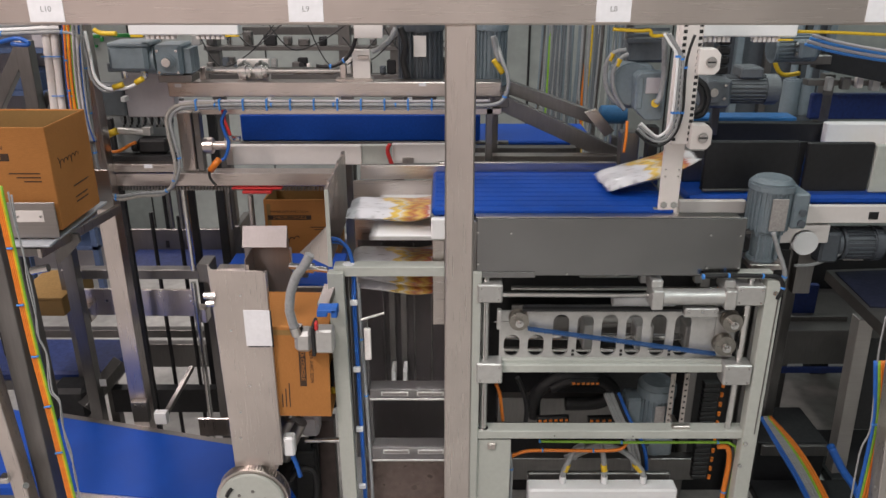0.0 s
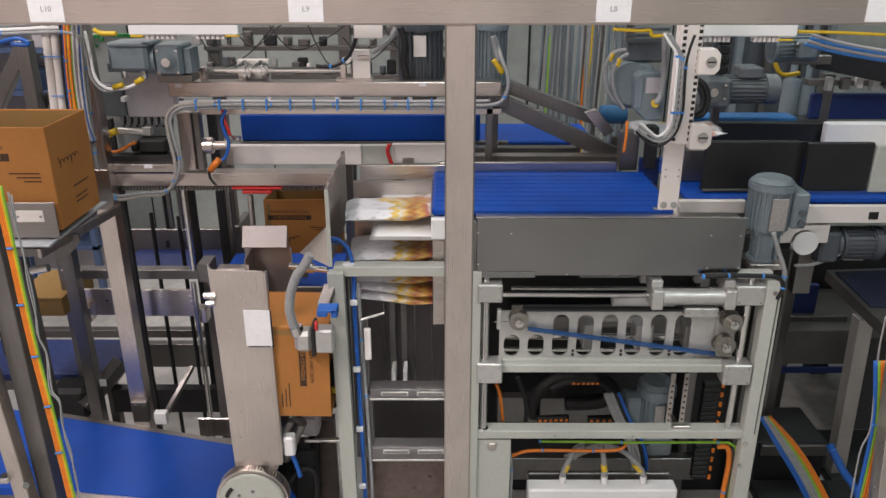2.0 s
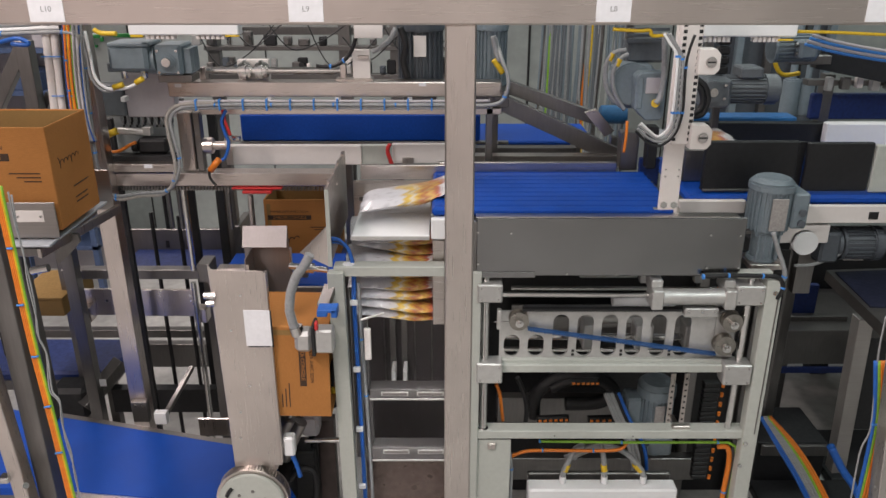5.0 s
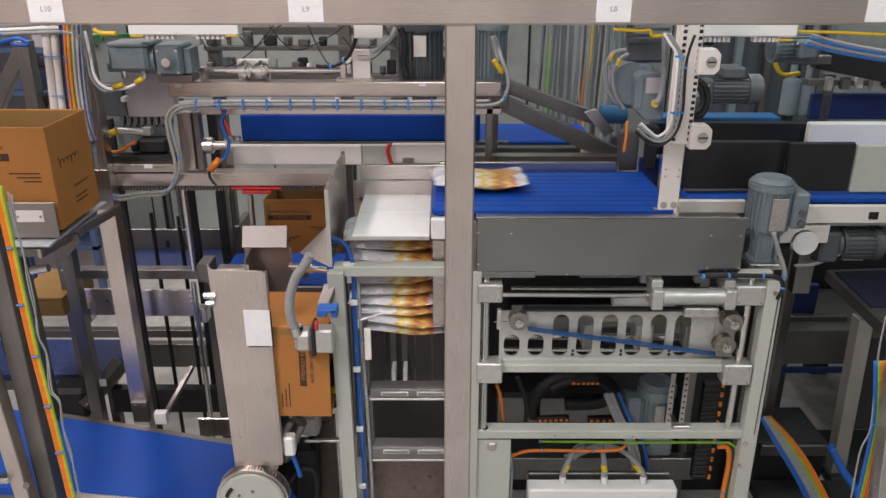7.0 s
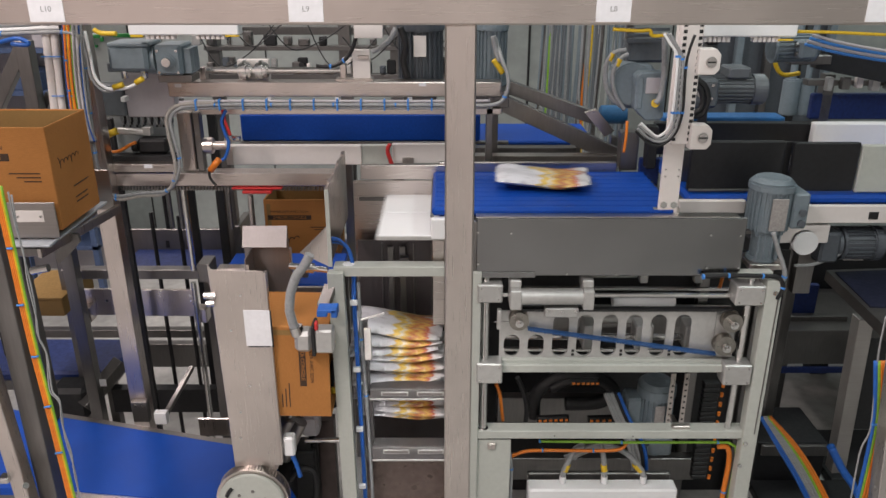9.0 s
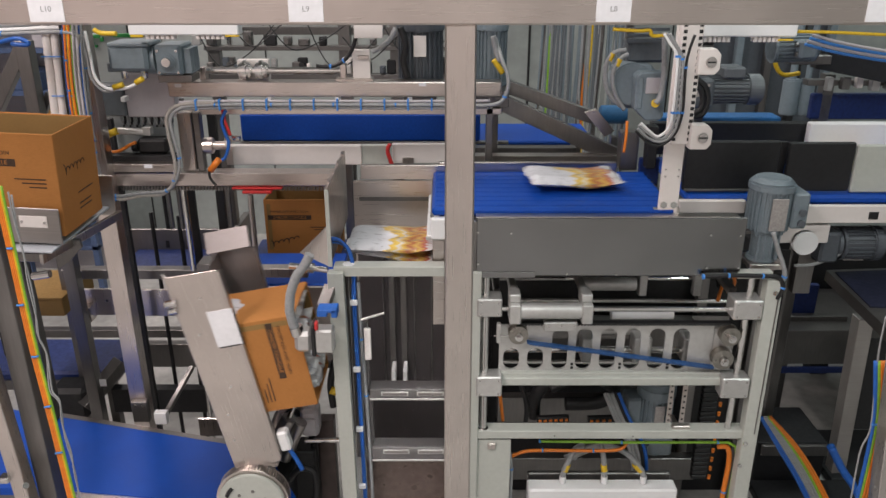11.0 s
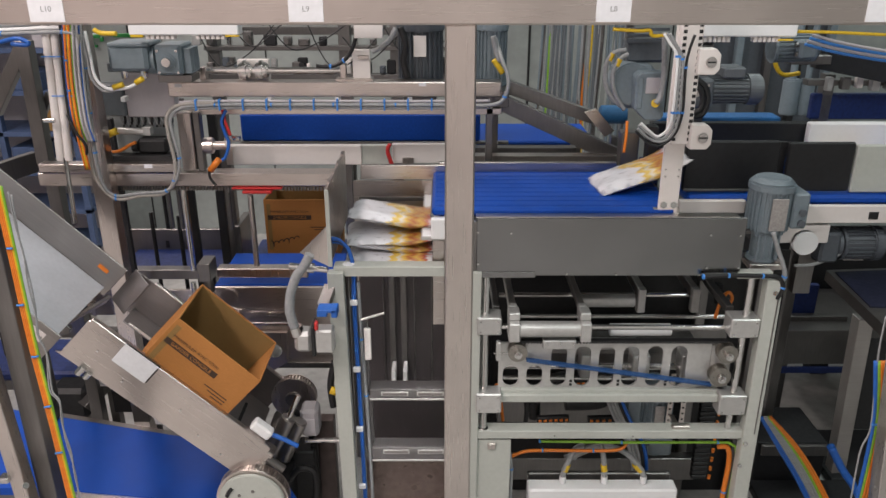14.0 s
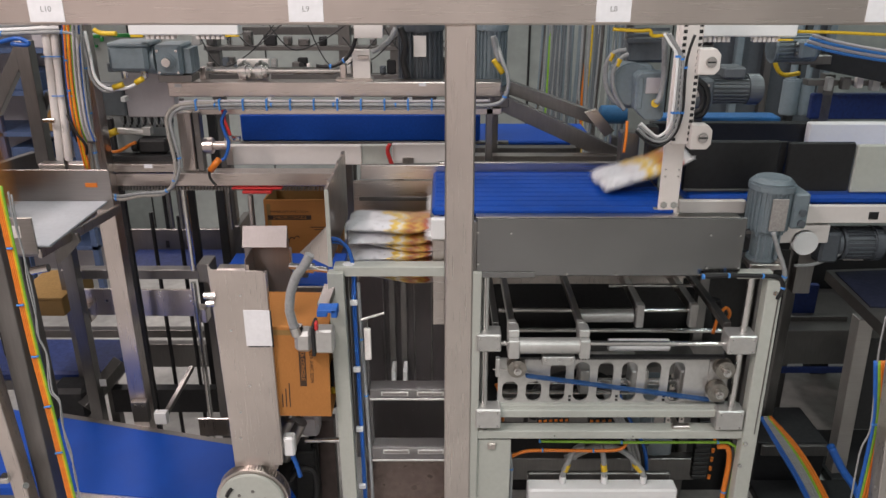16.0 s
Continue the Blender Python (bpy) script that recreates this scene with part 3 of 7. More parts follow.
part("side_rail", slab(0.165, 0.185, 2.27, 2.84, 1.385, 1.41, 0.002), STEEL_DK, lift)
for k in range(5):
    part("drag_chain_link", slab(0.955 + 0.004 * k, 0.99 + 0.004 * k, 2.42 + 0.03 * k, 2.447 + 0.03 * k, 1.335 + 0.012 * (2 - abs(k - 2)), 1.365 + 0.012 * (2 - abs(k - 2)), 0.003), BLACK, lift)
part("sensor_lead", bend([(0.95, 2.4, 1.30), (0.965, 2.41, 1.36), (0.995, 2.43, 1.385), (1.02, 2.45, 1.35), (1.01, 2.47, 1.30)], 0.006), ORANGE, lift, "orange sensor lead")
part("inner_rod", rod((0.204, 2.320, 1.158), (0.936, 2.320, 1.153), 0.012), CHROME, lift)
part("inner_rod", rod((0.213, 2.400, 1.063), (0.976, 2.400, 1.058), 0.009), CHROME, lift)
for c in (0.502, 0.678, 0.845):
    part("slide_block", slab(c - 0.03, c + 0.03, 2.29, 2.36, 1.120, 1.211, 0.004), ALU, lift)
part("rear_rod", rod((0.254, 2.600, 1.209), (1.065, 2.600, 1.205), 0.008), CHROME, lift)
part("rear_cylinder", rod((0.515, 2.550, 1.117), (0.725, 2.550, 1.117), 0.024), ALU, lift)
part("rear_plate", slab(0.283, 1.184, 2.840, 2.850, 0.866, 1.023), STEEL_DK, lift)
part("belt_shelf", slab(0.315, 0.984, 2.620, 2.720, 1.034, 1.082), STEEL_DK, lift)

clamp = thing("sliding_cylinder", (0.791, 2.200, 1.367), "round aluminium cylinder with end clamps, sliding on a rod", "cylinder")
part("cylinder", rod((0.685, 2.195, 1.365), (0.885, 2.195, 1.365), 0.026, seg=32, bev=0.002), ALU, clamp)
for a, b in ((0.654, 0.690), (0.883, 0.917)):
    part("end_clamp", joined(slab(a, b, 2.165, 2.245, 1.331, 1.396, 0.003), slab(a, b, 2.19, 2.245, 1.396, 1.422, 0.003)), ALU, clamp)
for a, b in ((0.654, 0.690), (0.883, 0.917)):
    part("arm", slab(a + 0.006, b - 0.008, 2.245, 2.82, 1.39, 1.418, 0.002), STEEL_MD, clamp)
    part("arm_joint", slab(a + 0.002, b - 0.004, 2.2455, 2.275, 1.375, 1.421, 0.004), ALU, clamp)
shoe = part("belt_clamp", slab(0.767, 0.874, 2.185, 2.215, 1.295, 1.327, 0.003), ALU, clamp)
bolts(shoe, ((0.779, 2.185, 1.317), (0.822, 2.185, 1.317), (0.863, 2.185, 1.317)), 0.005)

# upright rods on which the carriage runs
for p, q in (((0.138, 2.210, 1.433), (0.137, 2.210, 0.853)), ((0.977, 2.210, 1.427), (0.972, 2.210, 0.843))):
    single("guide_column", joined(rod((q[0], q[1], q[2]), (q[0], p[1], p[2]), 0.0115, seg=24), rod((q[0], q[1], q[2] - 0.004), (q[0], q[1], q[2] + 0.012), 0.017, seg=24)), CHROME, "polished steel guide column of the lift", "guide column", "guide columns")

# ---- inside the lower machine ----
single("drag_chain", bend([(0.384, 2.750, 0.551), (0.380, 2.700, 0.680), (0.461, 2.700, 0.755), (0.610, 2.700, 0.765), (0.695, 2.700, 0.707), (0.642, 2.700, 0.648), (0.503, 2.700, 0.639)], 0.028, 8, 8), BLACK, "black plastic cable drag chain", "drag chain")
for pts in ([(0.390, 2.700, 0.565), (0.521, 2.700, 0.571)], [(0.601, 2.700, 0.565), (0.753, 2.700, 0.571)], [(0.434, 2.660, 0.732), (0.512, 2.660, 0.769), (0.625, 2.660, 0.769)]):
    ch2 = single("drag_chain", bend(pts, 0.016, 8, 6), BLACK, "black cable drag chain carrying orange cables", "drag chain", "drag chains")
    a2, b2 = Vector(pts[0]), Vector(pts[-1])
    for k in range(6):
        c2 = a2.lerp(b2, (k + 0.5) / 6) if len(pts) == 2 else Vector(pts[1]).lerp(b2, (k + 0.5) / 6)
        part("orange_cable", rod(c2 + Vector((-0.006, -0.017, 0.0)), c2 + Vector((0.006, -0.017, 0.002)), 0.005, seg=8), ORANGE, ch2)
chain = thing("cable_chain", (1.036, 2.500, 0.550), "black link chain with orange cables", "cable chain")
for k in range(21):
    part("link", slab(0.984, 1.042, 2.49, 2.52, 0.428 + 0.021 * k, 0.428 + 0.021 * k + 0.017, 0.002), BLACK, chain)
for k in range(0, 21, 2):
    part("cable", rod((1.052, 2.487, 0.428 + 0.021 * k + 0.004), (1.052, 2.487, 0.428 + 0.021 * k + 0.02), 0.006), ORANGE, chain, "orange cable")
for x, a, b in ((0.832, 0.724, 0.961), (0.881, 0.754, 0.961)):
    strip = thing("hole_strip", (x, 2.4, a), "galvanised steel strip punched with square holes", "punched strip", "punched strips")
    part("strip", slab(x - 0.009, x + 0.009, 2.4, 2.403, a, b, 0.0005), STEEL, strip)
    for k in range(8):
        part("hole", slab(x - 0.0035, x + 0.0035, 2.3985, 2.4, a + 0.012 + 0.0245 * k, a + 0.019 + 0.0245 * k, 0), BLACK, strip)
brk = thing("foot_bracket", (0.811, 2.200, 0.857), "bent steel foot bracket bolted to the crossbar", "bracket")
part("foot", slab(0.781, 0.842, 2.200, 2.220, 0.853, 0.876, 0.002), STEEL, brk)
part("stem", beam((0.804, 2.210, 0.857), (0.841, 2.400, 0.786), 0.02, 0.004), STEEL, brk)
motor_at("drive_motor", "blue-grey finned gear motor under the lift carriage", (0.808, 2.500, 0.576), (0, 0, 1), 0.068, 0.3, MOTOR)
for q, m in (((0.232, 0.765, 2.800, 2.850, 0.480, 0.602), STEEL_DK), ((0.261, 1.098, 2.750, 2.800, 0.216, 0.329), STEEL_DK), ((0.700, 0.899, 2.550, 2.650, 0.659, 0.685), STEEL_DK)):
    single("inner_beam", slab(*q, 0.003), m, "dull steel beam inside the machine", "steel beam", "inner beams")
# near-black sheet: shade behind the lift is put into its colour
single("partition", slab(0.170, 1.443, 2.95, 2.96, 0.0, 1.22), CHARCOAL, "inner sheet panel in near-black that carries the interior's shade", "panel")
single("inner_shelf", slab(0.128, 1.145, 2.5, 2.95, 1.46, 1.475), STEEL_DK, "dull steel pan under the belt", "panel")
valve = thing("valve_box", (0.592, 2.300, 0.522), "white valve box with three cable plugs", "valve box")
part("body", slab(0.309, 0.852, 2.26, 2.325, 0.35, 0.560, 0.006), WHITE, valve)
part("rear_edge", slab(0.315, 0.847, 2.34, 2.36, 0.560 - 0.05, 0.560 + 0.012, 0.004), STEEL_DK, valve)
VZ = 0.560
for x, tip in ((0.438, 0.05), (0.590, -0.02), (0.733, -0.12)):
    pl = part("plug", rod((x, 2.3, VZ), (x, 2.3, VZ + 0.035), 0.012, seg=16, bev=0.003), WHITE, valve)
    top = VZ + 0.135
    part("lead", bend([(x, 2.3, VZ + 0.03), (x + tip * 0.15, 2.3, VZ + 0.07), (x + tip * 0.7, 2.31, top), (x + tip * 1.4, 2.33, top + 0.005), (-0.0 + 0.48 + tip * 0.2, 2.37, VZ + 0.06)], 0.0105), CABLE, pl, "grey cable lead")
    part("marker", bend([(x + tip * 0.1, 2.3, VZ + 0.055), (x + tip * 0.3, 2.302, VZ + 0.082)], 0.0122), YELLOW, pl, "yellow marker sleeve")
cable([(0.335, 2.225, 0.798), (0.619, 2.225, 0.793), (0.953, 2.225, 0.793), (0.999, 2.225, 0.786), (1.023, 2.225, 0.753), (1.024, 2.225, 0.633), (1.021, 2.225, 0.508)], 0.005, GREEN, "yellow-green earth cable tied under the crossbar", (0, 1, 2))
cable([(0.229, 2.260, 0.698), (0.282, 2.260, 0.727), (0.352, 2.260, 0.734), (0.532, 2.260, 0.732), (0.622, 2.260, 0.737), (0.649, 2.260, 0.765)], 0.006, ORANGE, "orange cable below the crossbar", (2, 3))
cable([(0.959, 2.235, 0.769), (0.995, 2.235, 0.762), (1.008, 2.235, 0.698), (1.005, 2.235, 0.575), (1.007, 2.235, 0.499)], 0.009, ORANGE, "orange cable running down the frame leg", (3,))
cable([(0.229, 2.240, 0.766), (0.242, 2.240, 0.670), (0.242, 2.240, 0.495)], 0.006, CABLE, "grey cable at the side plate", (0, 1))
for k in range(5):
    cable([(0.60 + 0.013 * k, 2.45, 0.85), (0.64 + 0.013 * k, 2.42, 0.76), (0.70 + 0.014 * k, 2.4, 0.64), (0.73 + 0.012 * k, 2.4, 0.5)], 0.007, CABLE if k < 3 else BLACK if k == 3 else BLUE, "cable drooping inside the machine")
cable([(0.273, 2.450, 0.917), (0.295, 2.450, 0.864), (0.313, 2.450, 0.790), (0.312, 2.450, 0.715)], 0.009, BLACK, "black hose inside the machine")
cable([(0.184, 2.300, 0.980), (0.199, 2.300, 0.935), (0.212, 2.300, 0.830)], 0.006, ORANGE, "orange sensor cable inside the machine")
cable([(0.808, 2.180, 1.440), (0.886, 2.180, 1.444), (0.992, 2.180, 1.442), (1.042, 2.180, 1.436), (1.060, 2.180, 1.402), (1.048, 2.180, 1.363)], 0.007, BLACK, "black cable tied along the frame top", (0, 1, 2, 4))
cable([(1.011, 2.200, 1.578), (1.037, 2.200, 1.517), (1.059, 2.200, 1.470), (1.069, 2.200, 1.431), (1.058, 2.200, 1.388)], 0.007, CABLE, "grey cable with a yellow marker", (3,))

# ---- belt motor, upright beside the cover ----
MB = (1.020, 2.300, 1.451)
motor = thing("belt_motor", MB, "blue-grey upright gear motor driving the belt", "motor", "gear motors")
mx, mz = MB[0] + 0.008, MB[2]
def ring(z0, z1, r, r2=None, bev=0.003):
    return rod((mx, 2.3, z0), (mx, 2.3, z1), r, r2, seg=36, bev=bev)
part("gearbox", joined(ring(mz, mz + 0.015, 0.046), ring(mz + 0.012, mz + 0.10, 0.038), slab(mx - 0.045, mx + 0.045, 2.26, 2.34, mz + 0.09, mz + 0.115, 0.006), *[slab(mx + c - 0.004, mx + c + 0.004, 2.258, 2.27, mz + 0.01, mz + 0.1, 0.002) for c in (-0.03, -0.01, 0.012, 0.032)]), MOTOR, motor)
hs = part("housing", finned((mx, 2.3, mz + 0.11), (mx, 2.3, mz + 0.24), 0.06, 0.067, 26), MOTOR, motor)
part("name_plate", slab(mx - 0.02, mx + 0.03, 2.2285, 2.2335, mz + 0.12, mz + 0.225, 0.002), PLATE, hs, "grey metal name plate")
part("fan_cover", joined(ring(mz + 0.235, mz + 0.262, 0.07, None, 0.005), ring(mz + 0.261, mz + 0.277, 0.067, 0.05, 0.004)), MOTOR, motor)
tb = part("terminal_box", slab(mx + 0.055, mx + 0.105, 2.25, 2.35, mz + 0.12, mz + 0.235, 0.006), MOTOR, motor)
for k in (0.14, 0.175):
    part("cable_gland", rod((mx + 0.085, 2.25, mz + k), (mx + 0.085, 2.24, mz + k), 0.011, seg=16), MOTOR_DK, tb)
part("mount", slab(mx - 0.05, mx + 0.06, 2.25, 2.36, mz - 0.02, mz, 0.003), STEEL, motor)

# ---- infeed conveyor ----
inf = thing("infeed_conveyor", (1.1, 2.5, 1.5), "off-white infeed conveyor with a blue belt", "conveyor")
side_p = part("side_panel", slab(1.138, 8.8, 2.42, 2.438, 1.529, 1.592, 0.003), PINKWHITE, inf)
part("badge", slab(1.420, 1.452, 2.417, 2.420, 1.544, 1.570), CHARCOAL, side_p)
part("lower_panel", slab(1.116, 1.307, 2.430, 2.450, 1.454, 1.519, 0.003), PINKWHITE, inf)
part("belt", slab(0.815, 8.8, 2.44, 2.95, 1.588, 1.62, 0.012), BLUEBELT, inf)
part("bed", slab(1.2, 8.8, 2.46, 2.93, 1.54, 1.586, 0.004), STEEL_DK, inf)
for lx in (2.4, 4.2, 6.0, 7.8):
    for ly in (2.48, 2.87):
        part("leg", slab(lx, lx + 0.05, ly, ly + 0.05, 0, 1.54, 0.003), STEEL_DK, inf)
part("side_strip", slab(0.781, 1.002, 2.410, 2.430, 1.568, 1.613, 0.004), PINKWHITE, inf)
part("roller", wheel((1.224, 1.460), 0.042, 2.415, 2.43), WHITE, inf)
part("support", slab(1.303, 1.366, 2.600, 2.650, 1.186, 1.385), STEEL_DK, inf)
motor_at("conveyor_motor", "dark grey finned motor below the infeed conveyor", (1.296, 2.500, 1.429), (1, 0, 0.0), 0.058, 0.235, MOTOR_DK, box=False)
cable([(1.221, 2.460, 1.360), (1.289, 2.460, 1.364), (1.361, 2.460, 1.398), (1.396, 2.460, 1.423)], 0.006, CABLE, "grey cable to the conveyor motor")
# sheet-metal column with the vertical cable run
col = thing("sensor_column", (0.701, 2.240, 1.641), "light alloy column with punched cable channel", "column")
CX = 0.692
cp = part("column_plate", slab(CX - 0.03, CX + 0.03, 2.24, 2.252, BELT - 0.02, 2.36, 0.002), PINKWHITE, col)
bolts(cp, [(CX - 0.02 + 0.04 * i, 2.24, z) for i in (0, 1) for z in (1.767, 1.746)], 0.003)
bolts(cp, [(CX - 0.015, 2.24, 1.655), (CX + 0.016, 2.24, 1.655)], 0.011)
ch = part("cable_channel", slab(CX - 0.024, CX + 0.036, 2.21, 2.2395, 1.851, 2.36, 0.002), PINKWHITE, col)
for k in range(22):
    for sx in (CX - 0.021, CX + 0.023):
        part("punch_hole", slab(sx, sx + 0.01, 2.2085, 2.21, 1.862 + 0.018 * k, 1.862 + 0.0095 + 0.018 * k, 0), CHARCOAL, ch)
part("foot", slab(CX - 0.045, CX + 0.038, 2.2405, 2.27, BELT - 0.02, BELT, 0.002), STEEL, col)
for k, (cc, mat, lab) in enumerate((([(0.620, 2.195, 2.168), (0.638, 2.195, 2.145), (0.663, 2.195, 2.107), (0.668, 2.195, 2.029), (0.669, 2.195, 1.948), (0.662, 2.195, 1.895), (0.632, 2.195, 1.870), (0.601, 2.195, 1.885), (0.566, 2.195, 1.912)], CABLE, "pale grey cable loop on the column"), ([(0.697, 2.190, 2.166), (0.686, 2.190, 2.123), (0.682, 2.190, 2.077), (0.685, 2.190, 2.014), (0.687, 2.190, 1.949), (0.674, 2.190, 1.891), (0.639, 2.190, 1.855), (0.602, 2.190, 1.858), (0.558, 2.190, 1.896)], BLACK, "black cable loop on the column"), ([(0.628, 2.192, 2.169), (0.647, 2.192, 2.141), (0.671, 2.192, 2.100), (0.676, 2.192, 2.029), (0.678, 2.192, 1.949), (0.669, 2.192, 1.889), (0.635, 2.192, 1.864), (0.598, 2.192, 1.874), (0.563, 2.192, 1.903)], CABLE, "grey cable loop on the column"), ([(0.613, 2.195, 2.168), (0.630, 2.195, 2.145), (0.655, 2.195, 2.107), (0.660, 2.195, 2.029), (0.660, 2.195, 1.948), (0.652, 2.195, 1.902), (0.626, 2.195, 1.879), (0.600, 2.195, 1.894), (0.572, 2.195, 1.918)], WHITE, "white cable loop on the column"))):
    cable(cc, 0.004, mat, lab, (2, 4), "cable_loop")
for p in ((0.747, 2.210, 2.092), (0.750, 2.210, 1.877)):
    cl = thing("rod_clamp", p, "pale octagonal rod clamp with a slotted bolt", "clamp", "rod clamps")
    h, w = 0.036, 0.031
    x, z = p[0], p[2]
    part("body", sheet([(x - w, z - h), (x + w * 0.6, z - h), (x + w, z - h * 0.6), (x + w, z + h * 0.55), (x + w * 0.55, z + h), (x - w, z + h)], 2.19, 2.23, 0.002), PINKWHITE, cl)
    part("bolt", rod((x + 0.004, 2.19, z), (x + 0.004, 2.183, z), 0.015, seg=20, bev=0.002), CHROME, cl)
    part("slot", slab(x - 0.008, x + 0.016, 2.1815, 2.1828, z - 0.002, z + 0.002, 0), BLACK, cl)
cable([(0.788, 2.450, 2.007), (0.827, 2.450, 1.982), (0.843, 2.450, 1.941), (0.833, 2.450, 1.895), (0.806, 2.450, 1.886)], 0.011, BLACK, "black hose looped behind the column")
cable([(0.794, 2.440, 1.991), (0.815, 2.440, 1.969), (0.826, 2.440, 1.937), (0.819, 2.440, 1.908), (0.798, 2.440, 1.898)], 0.009, BLACK, "black hose looped behind the column")

# big geared motor left of the column
gm = thing("geared_drive", (0.691, 2.650, 1.825), "grey geared drive with a flat cover and terminal box", "motor", "gear motors")
part("gear_case", joined(slab(0.625, 0.74, 2.68, 2.80, 1.86, 2.01, 0.02), rod((0.65, 2.665, 1.95), (0.66, 2.80, 1.94), 0.072, seg=28, bev=0.006), *[slab(0.598 + 0.006 * k, 0.612 + 0.006 * k, 2.69, 2.79, 1.875 + 0.012 * k, 2.0 - 0.006 * k, 0.003) for k in range(3)]), MOTOR, gm)
fc = part("front_cover", sheet([(0.648, 1.985), (0.665, 2.0), (0.742, 2.0), (0.752, 1.99), (0.752, 1.85), (0.742, 1.838), (0.69, 1.838), (0.652, 1.875)], 2.6, 2.665, 0.004), MOTOR, gm)
part("cover_plate", slab(0.682, 0.732, 2.596, 2.600, 1.93, 1.983), LILAC, fc)
part("cover_rib", slab(0.656, 0.672, 2.594, 2.600, 1.88, 1.985, 0.003), MOTOR, fc)
part("upper_housing", joined(slab(0.648, 0.783, 2.750, 2.850, 2.010, 2.091, 0.01), *[slab(0.638, 0.784, 2.742, 2.75, 2.08 + 0.02 * k, 2.09 + 0.02 * k, 0) for k in range(4)]), MOTOR_DK, gm)
part("gland", rod((0.718, 2.590, 1.899), (0.712, 2.570, 1.903), 0.014, seg=16), YELLOW, gm)
part("hanger", slab(0.650, 0.674, 2.800, 2.830, 2.075, 2.143), STEEL_DK, gm)
cable([(0.717, 2.565, 2.133), (0.725, 2.565, 2.058), (0.729, 2.565, 1.984), (0.724, 2.565, 1.925), (0.711, 2.565, 1.904)], 0.0095, CABLE, "thick grey cable to the drive", (), "conduit")
for pts in ([(0.619, 2.660, 2.067), (0.576, 2.660, 2.054), (0.555, 2.660, 2.007), (0.567, 2.660, 1.931), (0.616, 2.660, 1.876)], [(0.626, 2.650, 2.054), (0.600, 2.650, 2.037), (0.579, 2.650, 1.990), (0.591, 2.650, 1.923), (0.629, 2.650, 1.864)]):
    c = cable(pts, 0.0075, CABLE, "grey cable with a yellow marker sleeve")
    part("marker", bend([Vector(pts[1]), Vector(pts[1]).lerp(Vector(pts[2]), 0.5)], 0.009), YELLOW, c, "yellow marker sleeve")
cable([(0.630, 2.600, 1.835), (0.631, 2.600, 1.786), (0.628, 2.600, 1.726)], 0.005, ORANGE, "orange sensor cable below the drive")
single("sensor_block", slab(0.640, 0.705, 2.700, 2.760, 1.633, 1.773, 0.004), STEEL_DK, "dark sensor block under the drive", "sensor")
single("sensor_block", slab(0.714, 0.750, 2.620, 2.670, 1.660, 1.811, 0.004), CHARCOAL, "dark sensor block under the drive", "sensor")
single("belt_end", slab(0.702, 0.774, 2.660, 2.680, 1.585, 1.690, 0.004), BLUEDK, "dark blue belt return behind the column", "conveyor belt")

# swinging infeed guides with their motor
swing = thing("swing_guide", (1.3, 2.7, 1.66), "charcoal side guides of the swinging infeed with motor", "guide")
part("front_guide", slab(0.868, 1.178, 2.475, 2.495, 1.626, 1.796, 0.004), CHARCOAL, swing)
part("front_guide", slab(1.204, 1.424, 2.470, 2.490, 1.626, 1.792, 0.004), CHARCOAL, swing)
part("guide_joint", slab(1.172, 1.210, 2.498, 2.506, 1.626, 1.79, 0.002), BLACK, swing)
part("guide_foot", slab(0.872, 1.16, 2.468, 2.4745, 1.626, 1.634, 0.001), STEEL_DK, swing)
part("grey_end", slab(1.428, 1.640, 2.465, 2.485, 1.622, 1.785, 0.004), GREYPAINT, swing)
part("rear_guide", slab(0.86, 1.470, 2.900, 2.940, 1.64, 1.764, 0.004), CHARCOAL, swing)
part("white_bed", slab(1.446, 2.3, 2.85, 2.89, 1.679, 1.773, 0.004), WHITE, swing)
part("blue_edge", slab(0.9, 1.371, 2.945, 3.04, 1.752, 1.776, 0.004), SKYBLUE, swing)
part("link", slab(0.841, 0.909, 2.600, 2.650, 1.620, 1.737, 0.004), STEEL_DK, swing)
sm = thing("swing_motor", (0.976, 2.850, 1.901), "grey finned gear motor riding on the swinging infeed", "motor", "gear motors")
smx, smy, smz = (0.976, 2.850, 1.901)
part("gearbox", joined(slab(smx - 0.03, smx + 0.07, smy - 0.06, smy + 0.06, smz - 0.06, smz + 0.045, 0.01), rod((smx, smy - 0.07, smz), (smx, smy - 0.05, smz), 0.04, seg=24, bev=0.003)), MOTOR_MD, sm)
mh = part("housing", finned((smx + 0.06, smy, smz), (smx + 0.2, smy, smz), 0.046, 0.053, 22), MOTOR_MD, sm)
part("fan_cover", rod((smx + 0.195, smy, smz), (smx + 0.255, smy, smz), 0.056, seg=32, bev=0.008), MOTOR_MD, sm)
for k in range(5):
    part("cable_chain_link", slab(smx + 0.03, smx + 0.075, smy + 0.02, smy + 0.06, smz + 0.05 + 0.035 * k, smz + 0.08 + 0.035 * k, 0.006), BLACK, sm)
for a in range(4):
    part("screw", rod((smx + 0.02 + 0.034 * math.cos(a * 1.571 + 0.785), smy - 0.064, smz + 0.034 * math.sin(a * 1.571 + 0.785)), (smx + 0.02 + 0.034 * math.cos(a * 1.571 + 0.785), smy - 0.058, smz + 0.034 * math.sin(a * 1.571 + 0.785)), 0.006, seg=6), CHROME, sm)
part("shaft", rod((smx, smy - 0.078, smz), (smx, smy - 0.069, smz), 0.016, seg=18, bev=0.002), CHROME, sm)
part("terminal_box", slab(smx + 0.1, smx + 0.18, smy - 0.05, smy + 0.05, smz + 0.045, smz + 0.085, 0.006), MOTOR_MD, sm)
